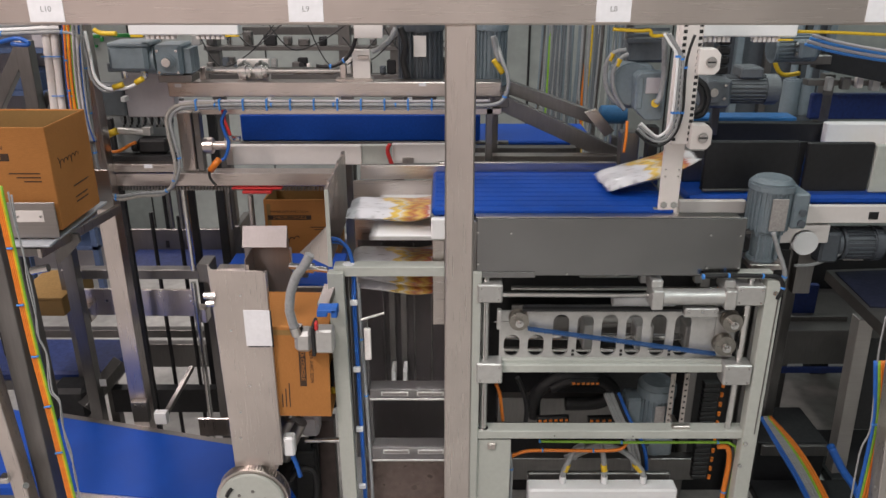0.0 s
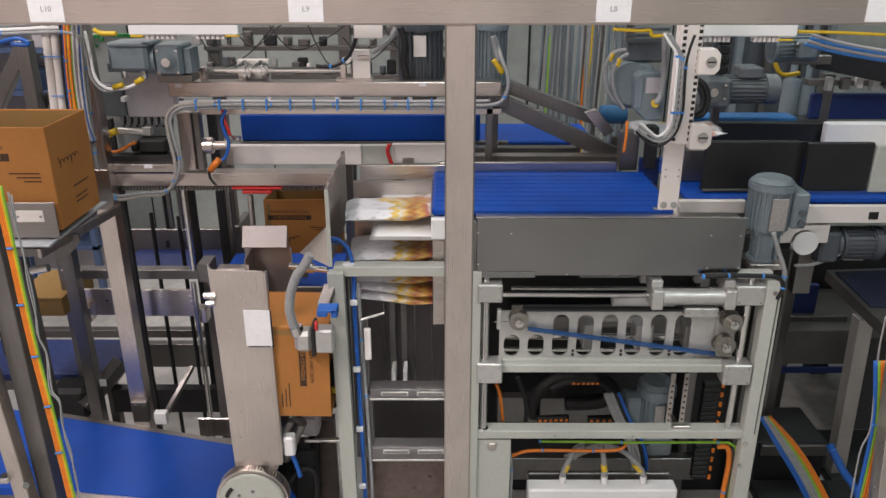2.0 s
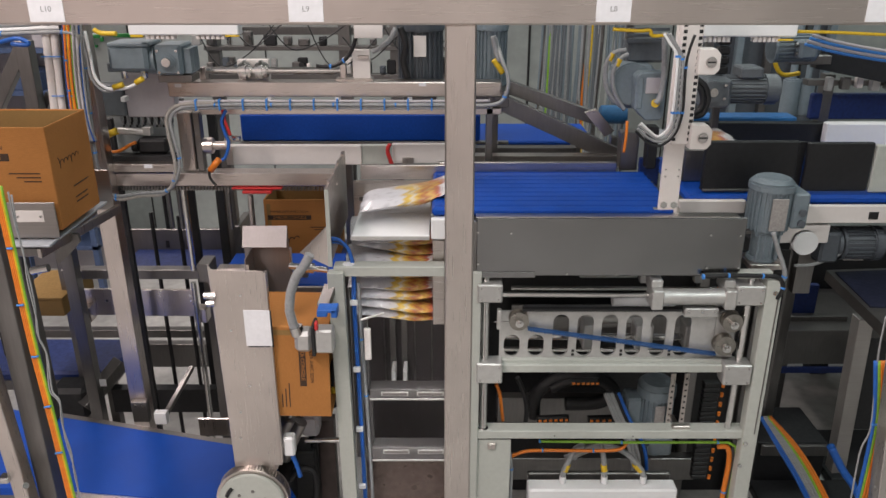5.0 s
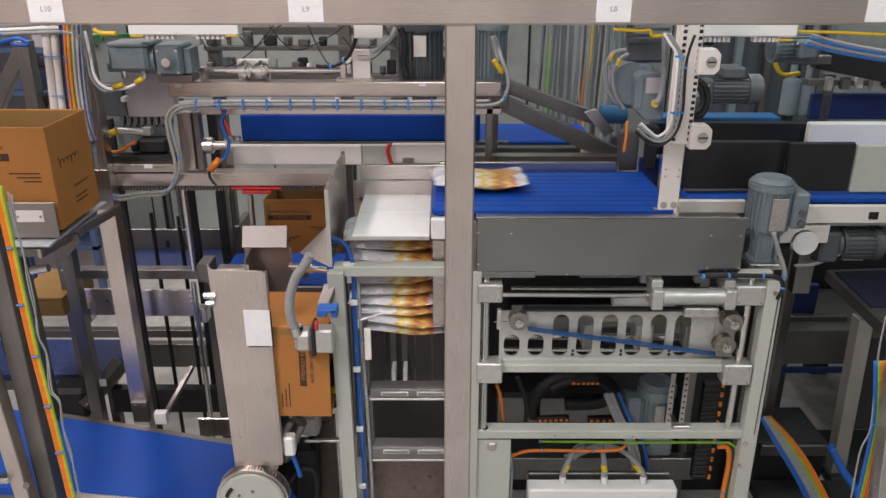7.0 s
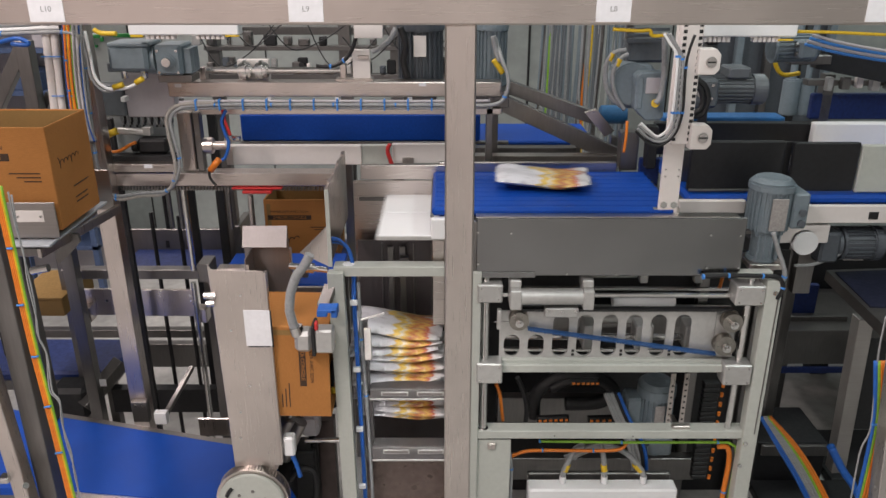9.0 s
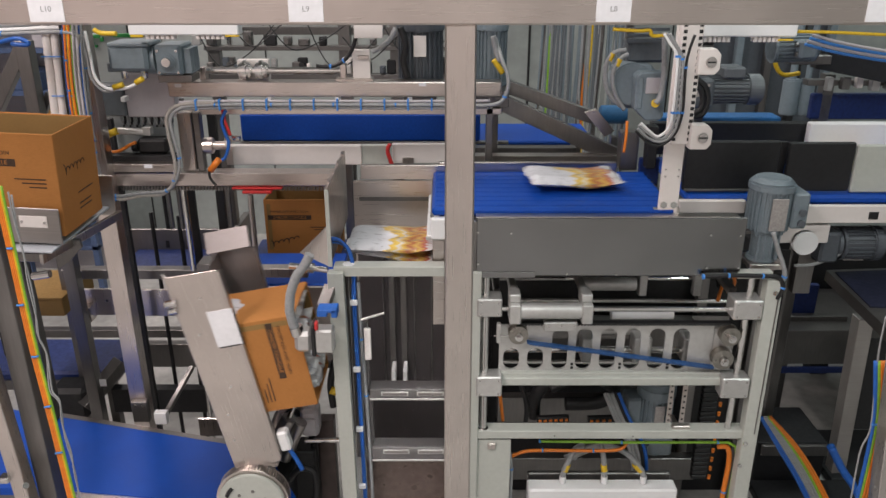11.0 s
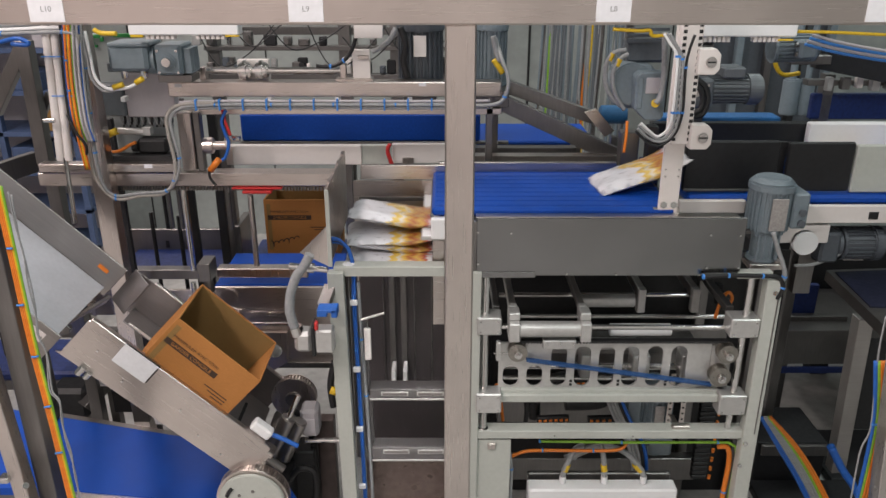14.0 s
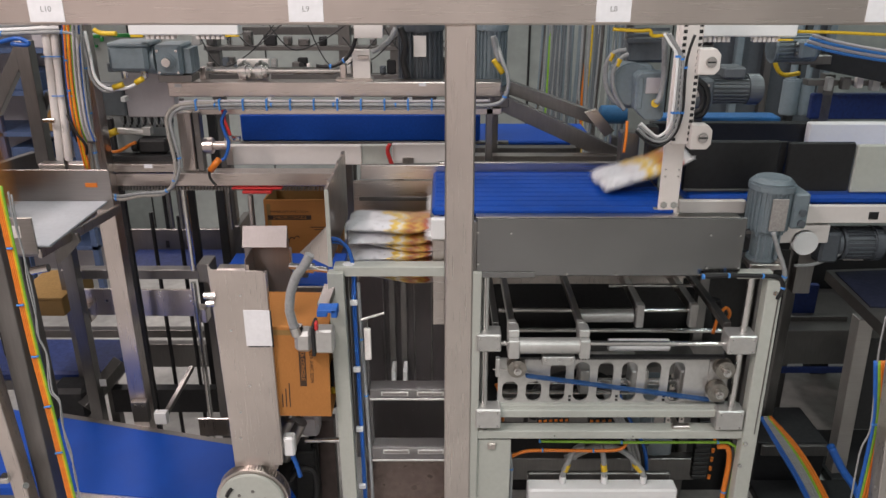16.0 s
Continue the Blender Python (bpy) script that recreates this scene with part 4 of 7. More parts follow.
part("stand", slab(smx + 0.04, smx + 0.07, smy + 0.03, smy + 0.06, 1.72, smz - 0.05, 0.004), STEEL_DK, sm)
# ---- back of the right bay ----
jb = thing("junction_box", (0.900, 2.400, 2.147), "long white junction box with plug sockets", "junction box", "junction boxes")
part("body", slab(0.729, 1.074, 2.400, 2.460, 2.137, 2.180, 0.004), WHITE, jb)
for a in (0.796, 0.948):
    for k in range(6):
        part("socket", slab(a + 0.014 * k, a + 0.014 * k + 0.011, 2.41, 2.44, 2.120, 2.136, 0.002), PINKWHITE, jb)
part("lamp", rod((0.727, 2.410, 2.146), (0.728, 2.410, 2.136), 0.008, seg=12), RED, jb, "red plug")
for q in ((0.727, 0.765, 2.400, 2.420, 2.130, 2.137), (1.020, 1.066, 2.400, 2.420, 2.125, 2.130)):
    part("plug", slab(*q, 0.002), YELLOW, jb, "yellow plug")
cable([(0.518, 2.420, 2.158), (0.596, 2.420, 2.153), (0.631, 2.420, 2.154), (0.641, 2.420, 2.138), (0.684, 2.420, 2.141)], 0.0055, YELLOW, "yellow cable under the guard rail")
cable([(1.079, 2.420, 2.151), (1.200, 2.420, 2.148), (1.357, 2.420, 2.141)], 0.005, YELLOW, "yellow cable under the guard rail")
for k in range(4):
    cable([(p[0], p[1] + 0.015 * k, p[2] - 0.012 * k) for p in [(1.260, 2.700, 2.111), (1.345, 2.700, 2.089), (1.445, 2.700, 2.070), (1.545, 2.700, 2.055), (1.665, 2.700, 2.043)]], 0.005, TIE if k % 2 else LILAC, "blue and grey cables draped over the conveyor")
rc = thing("upper_conveyor", (1.8, 3.2, 1.7), "dark steel conveyor with a deep blue belt", "conveyor")
part("side_beam", beam((1.477, 3.100, 1.986), (1.933, 3.100, 1.898), 0.05, 0.09), CHARCOAL, rc)
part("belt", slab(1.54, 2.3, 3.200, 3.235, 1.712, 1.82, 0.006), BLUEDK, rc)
for k in range(6):
    part("bracket", slab(1.55 + 0.06 * k, 1.575 + 0.06 * k + 0.01 * (k % 2), 3.12, 3.15, 1.845 + 0.006 * (k % 3), 1.9, 0.003), (ALU, STEEL_DK, PINKWHITE)[k % 3], rc)
part("lower_beam", slab(1.485, 1.968, 3.150, 3.200, 1.862, 1.885), STEEL_DK, rc)
part("leg", slab(1.578, 1.620, 3.2, 3.25, 0, 1.9), STEEL_DK, rc)
part("leg", slab(2.2, 2.25, 3.2, 3.25, 0, 1.9), STEEL_DK, rc)
motor_at("far_motor", "blue-grey motor on the far conveyor", (1.25, 3.0, 2.03), (1, 0, 0.05), 0.055, 0.17, MOTOR, gear=False)
for x, r in ((1.623, 0.04), (1.694, 0.035)):
    single("air_cylinder", joined(rod((x, 3.6, 1.651), (x, 3.6, 1.817), r, seg=24, bev=0.006), rod((x, 3.6, 1.817), (x, 3.6, 2.2), r * 0.4)), MOTOR, "grey air cylinder standing behind the infeed", "air cylinder", "air cylinders")
cable([(1.337, 3.200, 2.062), (1.359, 3.200, 1.950), (1.398, 3.200, 1.900), (1.467, 3.200, 1.905)], 0.009, YELLOW, "yellow air hose behind the infeed")
# cables hanging in front of the far wall
rng = random.Random(11)
for k in range(54):
    x = 0.574 + (1.095 - 0.574) * k / 53 + rng.uniform(-0.01, 0.01)
    mat = rng.choice([CABLE, MOTOR, MOTOR, MOTOR_MD, MOTOR_MD, WALLM, CABLE, STEEL_DK])
    if k in (4, 26, 29):
        mat = GREEN if k == 4 else ORANGE if k == 26 else YELLOW
    cable([(x, 4.6 + rng.uniform(-0.06, 0.06), 2.6), (x + rng.uniform(-0.02, 0.02), 4.6, 1.9), (x + rng.uniform(-0.03, 0.03), 4.6, 1.1), (x + rng.uniform(-0.03, 0.03), 4.6, 0.0)], rng.uniform(0.005, 0.011), mat, "cable hanging down the far wall", group="wall cables")
single("panel_joint", slab(0.691, 0.709, 6.393, 6.399, 0, 5.5, 0), CHARCOAL, "dark joint between wall panels", "trim", kind="structure")
for k in range(-7, 8):
    if k != 0:
        single("panel_joint", slab(0.75 + 1.1 * k, 0.76 + 1.1 * k, 6.393, 6.399, 0, 5.5, 0), CHARCOAL, "dark joint between wall panels", "trim", kind="structure")
# braced frame behind the belt
bf = thing("braced_frame", (0.4, 3.0, 0), "dull steel frame with diagonal braces behind the belt", "machine frame")
part("brace", beam((0.243, 3.000, 1.888), (0.619, 3.000, 1.755), 0.04, 0.05), STEEL_DK, bf)
part("brace", beam((0.179, 2.900, 1.863), (0.694, 2.900, 1.626), 0.04, 0.06), STEEL_DK, bf)
part("upright", slab(0.174, 0.214, 2.95, 2.99, 0, 1.814), STEEL_DK, bf)
part("rail", slab(0.117, 0.705, 2.850, 2.900, 1.600, 1.648), STEEL_H, bf)
part("rail", slab(0.122, 0.534, 3.000, 3.050, 1.618, 1.641), STEEL_DK, bf)
part("upright", slab(1.05, 1.09, 2.86, 2.9, 0, 1.648), STEEL_DK, bf)
far = thing("far_belt", (0.3, 3.3, 1.8), "wide blue belt running across the back", "conveyor belt")
part("belt", slab(-0.854, 0.157, 3.2, 3.23, 1.620, 1.734, 0.006), BLUEBELT, far)
part("belt", slab(0.143, 0.656, 3.25, 3.6, 1.608 - 0.02, 1.608, 0.006), BLUEBELT, far)
part("side_rail", slab(-0.858, 0.278, 3.190, 3.220, 1.608, 1.620), STEEL_DK, far)
part("leg", slab(-0.43, -0.392, 3.2, 3.25, 0, 1.606), STEEL_DK, far)
part("leg", slab(0.550, 0.588, 3.2, 3.25, 0, 1.606), STEEL_DK, far)
roll = thing("deflector", (0.643, 2.900, 1.716), "steel deflector plate with a blue roller", "deflector")
part("plate", sheet([(0.539, 1.803), (0.581, 1.818), (0.658, 1.733), (0.621, 1.709)], 2.9, 2.92), STEEL_H, roll)
part("roller", rod((0.618, 3.000, 1.776), (0.720, 3.000, 1.776), 0.036, seg=28, bev=0.004), material("teal_blue_rubber", (0.02, 0.12, 0.28), 0.5, 0.0, 60, 0.1, 0.05), roll)
part("stand", slab(0.655, 0.677, 2.930, 2.960, 1.572, 1.702), STEEL_DK, roll)

# ---- lower right: neighbouring conveyor and cables ----
nb = thing("neighbour_table", (1.9, 3.0, 0), "dark steel outfeed table with a deep blue top", "machine table")
for nm, dz, th, mat, quad in (("table_top", 0.0, 0.04, STEEL_DK, ((1.390, 2.559, 1.300), (1.366, 2.087, 1.300), (1.563, 1.902, 1.300), (1.988, 2.601, 1.300))),
                              ("blue_top", 0.006, 0.005, NAVY, ((1.408, 2.528, 1.300), (1.389, 2.247, 1.300), (1.774, 2.219, 1.300), (1.974, 2.580, 1.300)))):
    tb = bmesh.new()
    f = tb.faces.new([tb.verts.new((c[0], c[1], c[2] + dz)) for c in quad])
    ex = bmesh.ops.extrude_face_region(tb, geom=[f])
    bmesh.ops.translate(tb, verts=[v for v in ex["geom"] if isinstance(v, bmesh.types.BMVert)], vec=(0, 0, -th))
    bmesh.ops.recalc_face_normals(tb, faces=tb.faces[:])
    part(nm, tb, mat, nb)
part("leg", beam((1.680, 2.750, 1.016), (1.707, 2.750, 0.276), 0.06, 0.06), STEEL_MD, nb)
part("leg", slab(2.3, 2.36, 2.75, 2.8, 0, 1.27), STEEL_DK, nb)
part("side_sheet", slab(1.739, 2.225, 2.850, 2.860, 0.410, 0.860), CHARCOAL, nb)
mb = thing("machine_body", (1.7, 3.5, 0), "dark machine body behind the outfeed", "machine body")
part("body", slab(1.709, 3.0, 3.95, 4.2, 0.55, 0.878, 0.01), CHARCOAL, mb)
part("blue_panel", slab(1.717, 1.914, 3.550, 3.580, 0.614, 0.790, 0.004), BLUEDK, mb)
part("rail", slab(1.688, 2.063, 3.500, 3.540, 0.591, 0.639, 0.004), STEEL_DK, mb)
part("rail", beam((1.685, 3.450, 0.543), (2.061, 3.450, 0.497), 0.03, 0.03), CHARCOAL, mb)
part("foot", slab(2.2, 2.3, 4.0, 4.1, 0, 0.56), CHARCOAL, mb)
part("foot", slab(1.8, 1.9, 4.0, 4.1, 0, 0.56), CHARCOAL, mb)
cab = thing("control_cabinet", (1.6, 4.5, 0), "dark control cabinet behind the infeed", "cabinet")
part("body", slab(1.472, 2.189, 4.5, 4.9, 0, 2.4, 0.01), MOTOR_DK, cab)
for k in range(5):
    x = 1.481 + 0.17 * k
    part("upright", slab(x, x + 0.04, 4.42, 4.47, 0, 2.4, 0.003), (STEEL_DK, MOTOR, STEEL_DK, CHARCOAL, MOTOR)[k], cab)
lowc = thing("low_conveyor", (1.5, 3.6, 0), "low dark conveyor with a blue belt edge", "conveyor")
part("bed", slab(1.642, 3.2, 3.4, 3.9, 0.418, 0.611, 0.004), STEEL_DK, lowc)
part("belt_edge", slab(1.642, 3.2, 3.385, 3.4, 0.374, 0.407, 0.002), BLUEDK, lowc)
part("leg", slab(1.75, 1.8, 3.5, 3.55, 0, 0.418), STEEL_DK, lowc)
part("leg", slab(2.75, 2.8, 3.5, 3.55, 0, 0.418), STEEL_DK, lowc)
dk = thing("dark_cabinet", (1.4, 3.0, 0), "low dark sheet-metal cabinet beside the frame", "cabinet")
part("body", slab(1.475, 1.801, 3.0, 3.3, 0.0, 0.23, 0.004), CHARCOAL, dk)
# charcoal slabs added over the pale floor to make it dark here
part("base_tray", slab(1.444, 2.6, 2.45, 2.975, 0.0, 0.04, 0.004), CHARCOAL, dk)
part("base_tray", slab(1.842, 2.6, 2.98, 3.38, 0.0, 0.04, 0.004), CHARCOAL, dk)
part("front_rail", slab(1.489, 1.831, 2.98, 2.998, 0.169, 0.226, 0.003), STEEL_DK, dk)
for k, mat in enumerate((BLUE, BLUE, CABLE, CABLE, CABLE, GREEN, ORANGE, ORANGE)):
    d = 0.0115 * k
    cable([(1.268 + d * 0.5, 2.6, 0.633 + 0.01), (1.357 + d, 2.6, 0.503), (1.466 + d * 1.1, 2.6, 0.335), (1.585 + d * 1.1, 2.6, 0.129)], 0.0062, mat, "bundled cable running down beside the machine", group="bundled cables")
cable([(1.575, 2.600, 0.503), (1.642, 2.600, 0.392), (1.706, 2.600, 0.306), (1.776, 2.600, 0.189)], 0.016, BLUE, "thick blue hose beside the cabinet")
# guard door edge and ribbon cables on both sides
gr = thing("guard_door", (1.226, 1.750, 1.105), "stainless guard door edge with cable run", "machine guard")
part("stile", beam((1.180, 1.750, 1.455), (1.257, 1.750, 0.706), 0.05, 0.04), STEEL, gr)
part("stile", beam((1.140, 1.750, 1.906), (1.180, 1.750, 1.453), 0.05, 0.04), STEEL, gr)
for k, mat in enumerate((BLUE, GREEN, ORANGE, ORANGE, CABLE)):
    d = 0.008 * k
    cable([(1.180 - 0.02 + d, 1.8, 1.359), (1.194 + d, 1.8, 1.162), (1.201 + d, 1.8, 0.890)], 0.0055, mat, "coloured cable tied along the guard", (1,), group="ribbon cables")
cable([(1.159, 1.800, 1.494), (1.162, 1.800, 1.394), (1.176, 1.800, 1.271), (1.190, 1.800, 1.143), (1.177, 1.800, 1.068), (1.184, 1.800, 0.890)], 0.0025, CABLE, "thin grey wire along the guard", group="ribbon cables")
gl = thing("guard_door", (-1.153, 1.750, 1.105), "stainless guard door post with hinge", "machine guard")
part("stile", beam((-1.125, 1.800, 1.849), (-1.126, 1.800, 0.744), 0.06, 0.05), STEEL_DK, gl)
part("stile", beam((-1.198, 1.740, 1.649), (-1.153, 1.740, 0.715), 0.045, 0.04), STEEL, gl)
part("hinge", slab(-1.154, -1.134, 1.770, 1.790, 1.390, 1.464, 0.003), BLACK, gl)
part("latch", slab(-1.209, -1.180, 1.700, 1.730, 1.035, 1.053, 0.003), CHROME, gl)
part("screw", rod((-1.147, 1.720, 1.015), (-1.134, 1.700, 1.031), 0.008), CHROME, gl)
for k, mat in enumerate((ORANGE, ORANGE, ORANGE, YELLOW, GREEN)):
    d = 0.0046 * k
    c = cable([(-1.082 + d, 1.772, 1.858), (-1.082 + d, 1.772, 1.682), (-1.082 + d, 1.772, 1.436), (-1.074 + d, 1.772, 1.179), (-1.068 + d, 1.772, 0.895)], 0.0031, mat, "coloured cable tied along the guard post", (), group="ribbon cables")
for q in ([(-1.080, 1.765, 1.699), (-1.073, 1.765, 1.699), (-1.066, 1.765, 1.699)], [(-1.087, 1.765, 1.543), (-1.078, 1.765, 1.543), (-1.069, 1.765, 1.544)], [(-1.079, 1.765, 1.393), (-1.070, 1.765, 1.393), (-1.061, 1.765, 1.395)], [(-1.076, 1.765, 1.238), (-1.066, 1.765, 1.240), (-1.057, 1.765, 1.242)], [(-1.074, 1.765, 1.088), (-1.064, 1.765, 1.090), (-1.054, 1.765, 1.092)]):
    single("cable_tie", bend(q, 0.003, 6, 3), TIE, "blue cable tie round the coloured cables", "cable tie", "cable ties")
cable([(-1.046, 1.765, 1.845), (-1.046, 1.765, 1.759), (-1.041, 1.765, 1.684), (-1.046, 1.765, 1.607), (-1.044, 1.765, 1.512), (-1.048, 1.765, 1.447), (-1.037, 1.765, 1.396), (-1.044, 1.765, 1.293), (-1.030, 1.765, 1.258), (-1.037, 1.765, 1.186), (-1.029, 1.765, 1.094), (-1.033, 1.765, 1.017), (-1.031, 1.765, 0.919)], 0.0022, CABLE, "thin grey wire along the guard post", group="ribbon cables")
cable([(-1.041, 1.768, 1.837), (-1.045, 1.768, 1.728), (-1.042, 1.768, 1.652), (-1.042, 1.768, 1.543), (-1.052, 1.768, 1.461), (-1.040, 1.768, 1.403), (-1.052, 1.768, 1.291), (-1.033, 1.768, 1.247), (-1.039, 1.768, 1.147), (-1.034, 1.768, 1.072), (-1.032, 1.768, 0.996), (-1.039, 1.768, 0.917)], 0.0022, CABLE, "thin grey wire along the guard post", group="ribbon cables")

# ---- upper left gantry ----
gan = thing("gantry", (-0.5, 2.75, 0), "stainless gantry beams on square posts", "gantry")
tbm = part("upper_beam", slab(-0.980, 0.209, 2.750, 2.820, 1.891, 1.943, 0.003), STEEL_H, gan)
part("label_strip", slab(-0.954, -0.930, 2.748, 2.749, 1.925, 1.937, 0), PAPER, tbm)
part("label_strip", slab(-0.086, -0.060, 2.748, 2.749, 1.929, 1.941, 0), PAPER, tbm)
part("cap", slab(-0.978, -0.890, 2.750, 2.810, 1.943, 1.956), STEEL, gan)
part("second_beam", slab(-0.940, 0.215, 2.800, 2.850, 1.817, 1.840, 0.002), STEEL_H, gan)
lbm = part("lower_beam", slab(-1.507, -0.387, 2.750, 2.820, 1.558, 1.608, 0.003), STEEL_H, gan)
part("lip", slab(-1.492, -0.984, 2.740, 2.790, 1.615, 1.645, 0.002), STEEL_H, gan)
part("label_strip", slab(-1.101, -1.070, 2.738, 2.739, 1.631, 1.646, 0), PAPER, gan)
part("post", slab(-0.966, -0.916, 2.760, 2.810, 1.614, 1.832, 0.003), STEEL, gan)
part("post", slab(-0.913, -0.888, 2.770, 2.810, 1.611, 1.830, 0.003), STEEL_DK, gan)
part("tall_post", beam((-1.248, 2.720, 2.175), (-1.248, 2.72, 0.0), 0.066, 0.06), STEEL, gan)
part("tall_post", slab(0.159, 0.184, 2.8, 2.84, 0.0, 1.881), STEEL_DK, gan)
part("rack", joined(*[slab(-1.244 + 0.012 * k, -1.244 + 0.012 * k + 0.006, 2.77, 2.79, 1.534, 1.549, 0) for k in range(70)]), STEEL_DK, gan)
for px in (-1.148, -0.625, -0.379, -0.119):
    part("standoff", slab(px - 0.008, px + 0.008, 2.755, 2.79, 1.872, 1.889, 0.001), WHITE, gan)
for y0 in (2.40, 2.60, 2.74):
    part("head_beam", slab(-1.75, 1.6, y0, y0 + 0.035, 2.176, 2.2, 0.002), STEEL_DK, gan)
for x0 in (-1.252, 0.66):
    part("head_tie", slab(x0, x0 + 0.035, 2.26, 2.85, 2.2, 2.225, 0.002), STEEL_DK, gan)
# cable pipe looping along the gantry
loop = cable([(-1.179, 2.600, 2.125), (-1.200, 2.620, 2.013), (-1.220, 2.640, 1.856), (-1.227, 2.640, 1.716), (-1.223, 2.650, 1.599), (-1.188, 2.660, 1.549), (-1.102, 2.680, 1.553), (-1.016, 2.700, 1.556), (-0.972, 2.700, 1.605), (-0.954, 2.700, 1.680), (-0.967, 2.700, 1.773), (-0.964, 2.700, 1.828), (-0.921, 2.700, 1.862), (-0.804, 2.700, 1.872), (-0.605, 2.700, 1.872), (-0.386, 2.700, 1.872), (-0.167, 2.700, 1.872), (0.032, 2.700, 1.872), (0.170, 2.680, 1.876), (0.215, 2.680, 1.904), (0.226, 2.680, 1.966), (0.203, 2.700, 2.030), (0.183, 2.750, 2.094)], 0.0066, CABLE, "grey cable bundle looping along the gantry", (1, 2, 3, 5, 7, 9, 13, 14, 15, 16, 17, 19), "cable")
cable([(-1.198, 2.600, 2.125), (-1.217, 2.620, 2.013), (-1.235, 2.640, 1.856), (-1.243, 2.640, 1.716), (-1.241, 2.650, 1.610), (-1.190, 2.660, 1.538), (-1.104, 2.680, 1.543), (-1.028, 2.700, 1.545), (-0.984, 2.700, 1.595), (-0.972, 2.700, 1.669), (-0.982, 2.700, 1.767), (-0.977, 2.700, 1.834), (-0.928, 2.700, 1.872), (-0.804, 2.700, 1.880)], 0.0066, material("beige_cable", (0.42, 0.39, 0.36), 0.5, 0, 90, 0.1), "beige cable bundle looping along the gantry", (2, 5, 8), "cable")
cable([(-1.174, 2.600, 2.134), (-1.169, 2.600, 2.053), (-1.165, 2.600, 1.988), (-1.139, 2.600, 1.951), (-1.092, 2.600, 1.945), (-1.043, 2.600, 1.956), (-1.007, 2.600, 1.979)], 0.0055, WHITE, "white cable with yellow end", ())
cable([(-1.189, 2.610, 2.133), (-1.185, 2.610, 2.052), (-1.182, 2.610, 1.981), (-1.151, 2.610, 1.939), (-1.109, 2.610, 1.939), (-1.086, 2.610, 1.958)], 0.005, CABLE, "pale grey cable with yellow end", ())
single("cable_end", bend([(-1.106, 2.590, 1.952), (-1.071, 2.590, 1.962)], 0.009, 8, 2), YELLOW, "yellow cable end sleeve", "cable end", "cable ends")
single("cable_end", bend([(-1.028, 2.590, 1.967), (-1.001, 2.590, 1.982)], 0.009, 8, 2), YELLOW, "yellow cable end sleeve", "cable end", "cable ends")
single("cable_end", bend([(-1.139, 2.590, 2.141), (-1.124, 2.590, 2.130), (-1.097, 2.590, 2.127), (-1.067, 2.590, 2.127)], 0.008, 8, 3), YELLOW, "yellow cable end sleeve", "cable end", "cable ends")
for dz, mat in ((0.0125, LILAC), (-0.0115, CABLE)):
    cable([(-0.93, 2.703, 1.868 + dz), (-0.804, 2.705, 1.872 + dz), (-0.605, 2.705, 1.8715 + dz), (-0.386, 2.705, 1.872 + dz), (-0.167, 2.705, 1.871 + dz), (0.032, 2.705, 1.872 + dz), (0.165, 2.69, 1.876 + dz)], 0.005, mat, "thin cable strapped along the gantry", ())
for k in range(12):
    x = -0.87 + 0.083 * k
    single("cable_tie", slab(x - 0.003, x + 0.003, 2.69, 2.713, 1.853, 1.893, 0.001), TIE, "light blue cable tie round the gantry cables", "cable tie", "cable ties")
# horizontal run top left
for k in range(7):
    cable([(-1.75, 2.6 + 0.01 * k, 2.122 + 0.012 * (k % 4)), (-1.45, 2.6 + 0.01 * k, 2.125 + 0.012 * (k % 4)), (-1.25, 2.6 + 0.01 * k, 2.131 + 0.012 * (k % 4)), (-1.194, 2.61, 2.125 - 0.01)], 0.0065, (CABLE, WHITE, CABLE, BLACK, CABLE, WHITE, BLUE)[k], "grey cable in the run under the guard", (1, 2) if k == 0 else ())
cable([(-1.448, 2.580, 2.101), (-1.390, 2.580, 2.113), (-1.356, 2.580, 2.099), (-1.367, 2.580, 2.092), (-1.412, 2.580, 2.095)], 0.007, BLUE, "blue cable ties bunched on the run")
# gear motor with gearbox
GX, GY, GZ = (-0.933, 2.700, 2.028)
gmt = thing("gantry_motor", (GX, GY, 1.943), "grey-blue right-angle gear motor on the gantry beam", "motor", "gear motors")
part("gearbox", joined(slab(-0.978, -0.888, 2.660, 2.790, 1.982, 2.082, 0.006), slab(-0.972, -0.894, 2.652, 2.66, 1.988, 2.076, 0.004)), MOTOR, gmt)
for k in range(5):
    part("fin", slab(-0.8885, -0.862, 2.68 + 0.02 * k, 2.69 + 0.02 * k, 1.984, 2.068, 0.002), MOTOR, gmt)
part("hub", joined(rod((GX, 2.645, GZ), (GX, 2.653, GZ), 0.03, seg=28, bev=0.003), rod((GX, 2.636, GZ), (GX, 2.646, GZ), 0.021, seg=20, bev=0.002)), MOTOR, gmt)
bolts(gmt, [(GX + dx, 2.652, GZ + dz) for dx in (-0.032, 0.032) for dz in (-0.036, 0.036)], 0.005)
part("shaft", rod((GX, 2.628, GZ), (GX, 2.637, GZ), 0.015, seg=16), CHROME, gmt)
part("neck", rod((-1.031, 2.72, GZ), (-0.988, 2.72, GZ), 0.05, seg=28), MOTOR, gmt)
tb2 = part("motor_body", joined(slab(-1.135, -1.002, 2.650, 2.770, 1.994, 2.083, 0.012), slab(-1.130, -0.990, 2.645, 2.775, 2.077, 2.091, 0.004)), MOTOR, gmt)
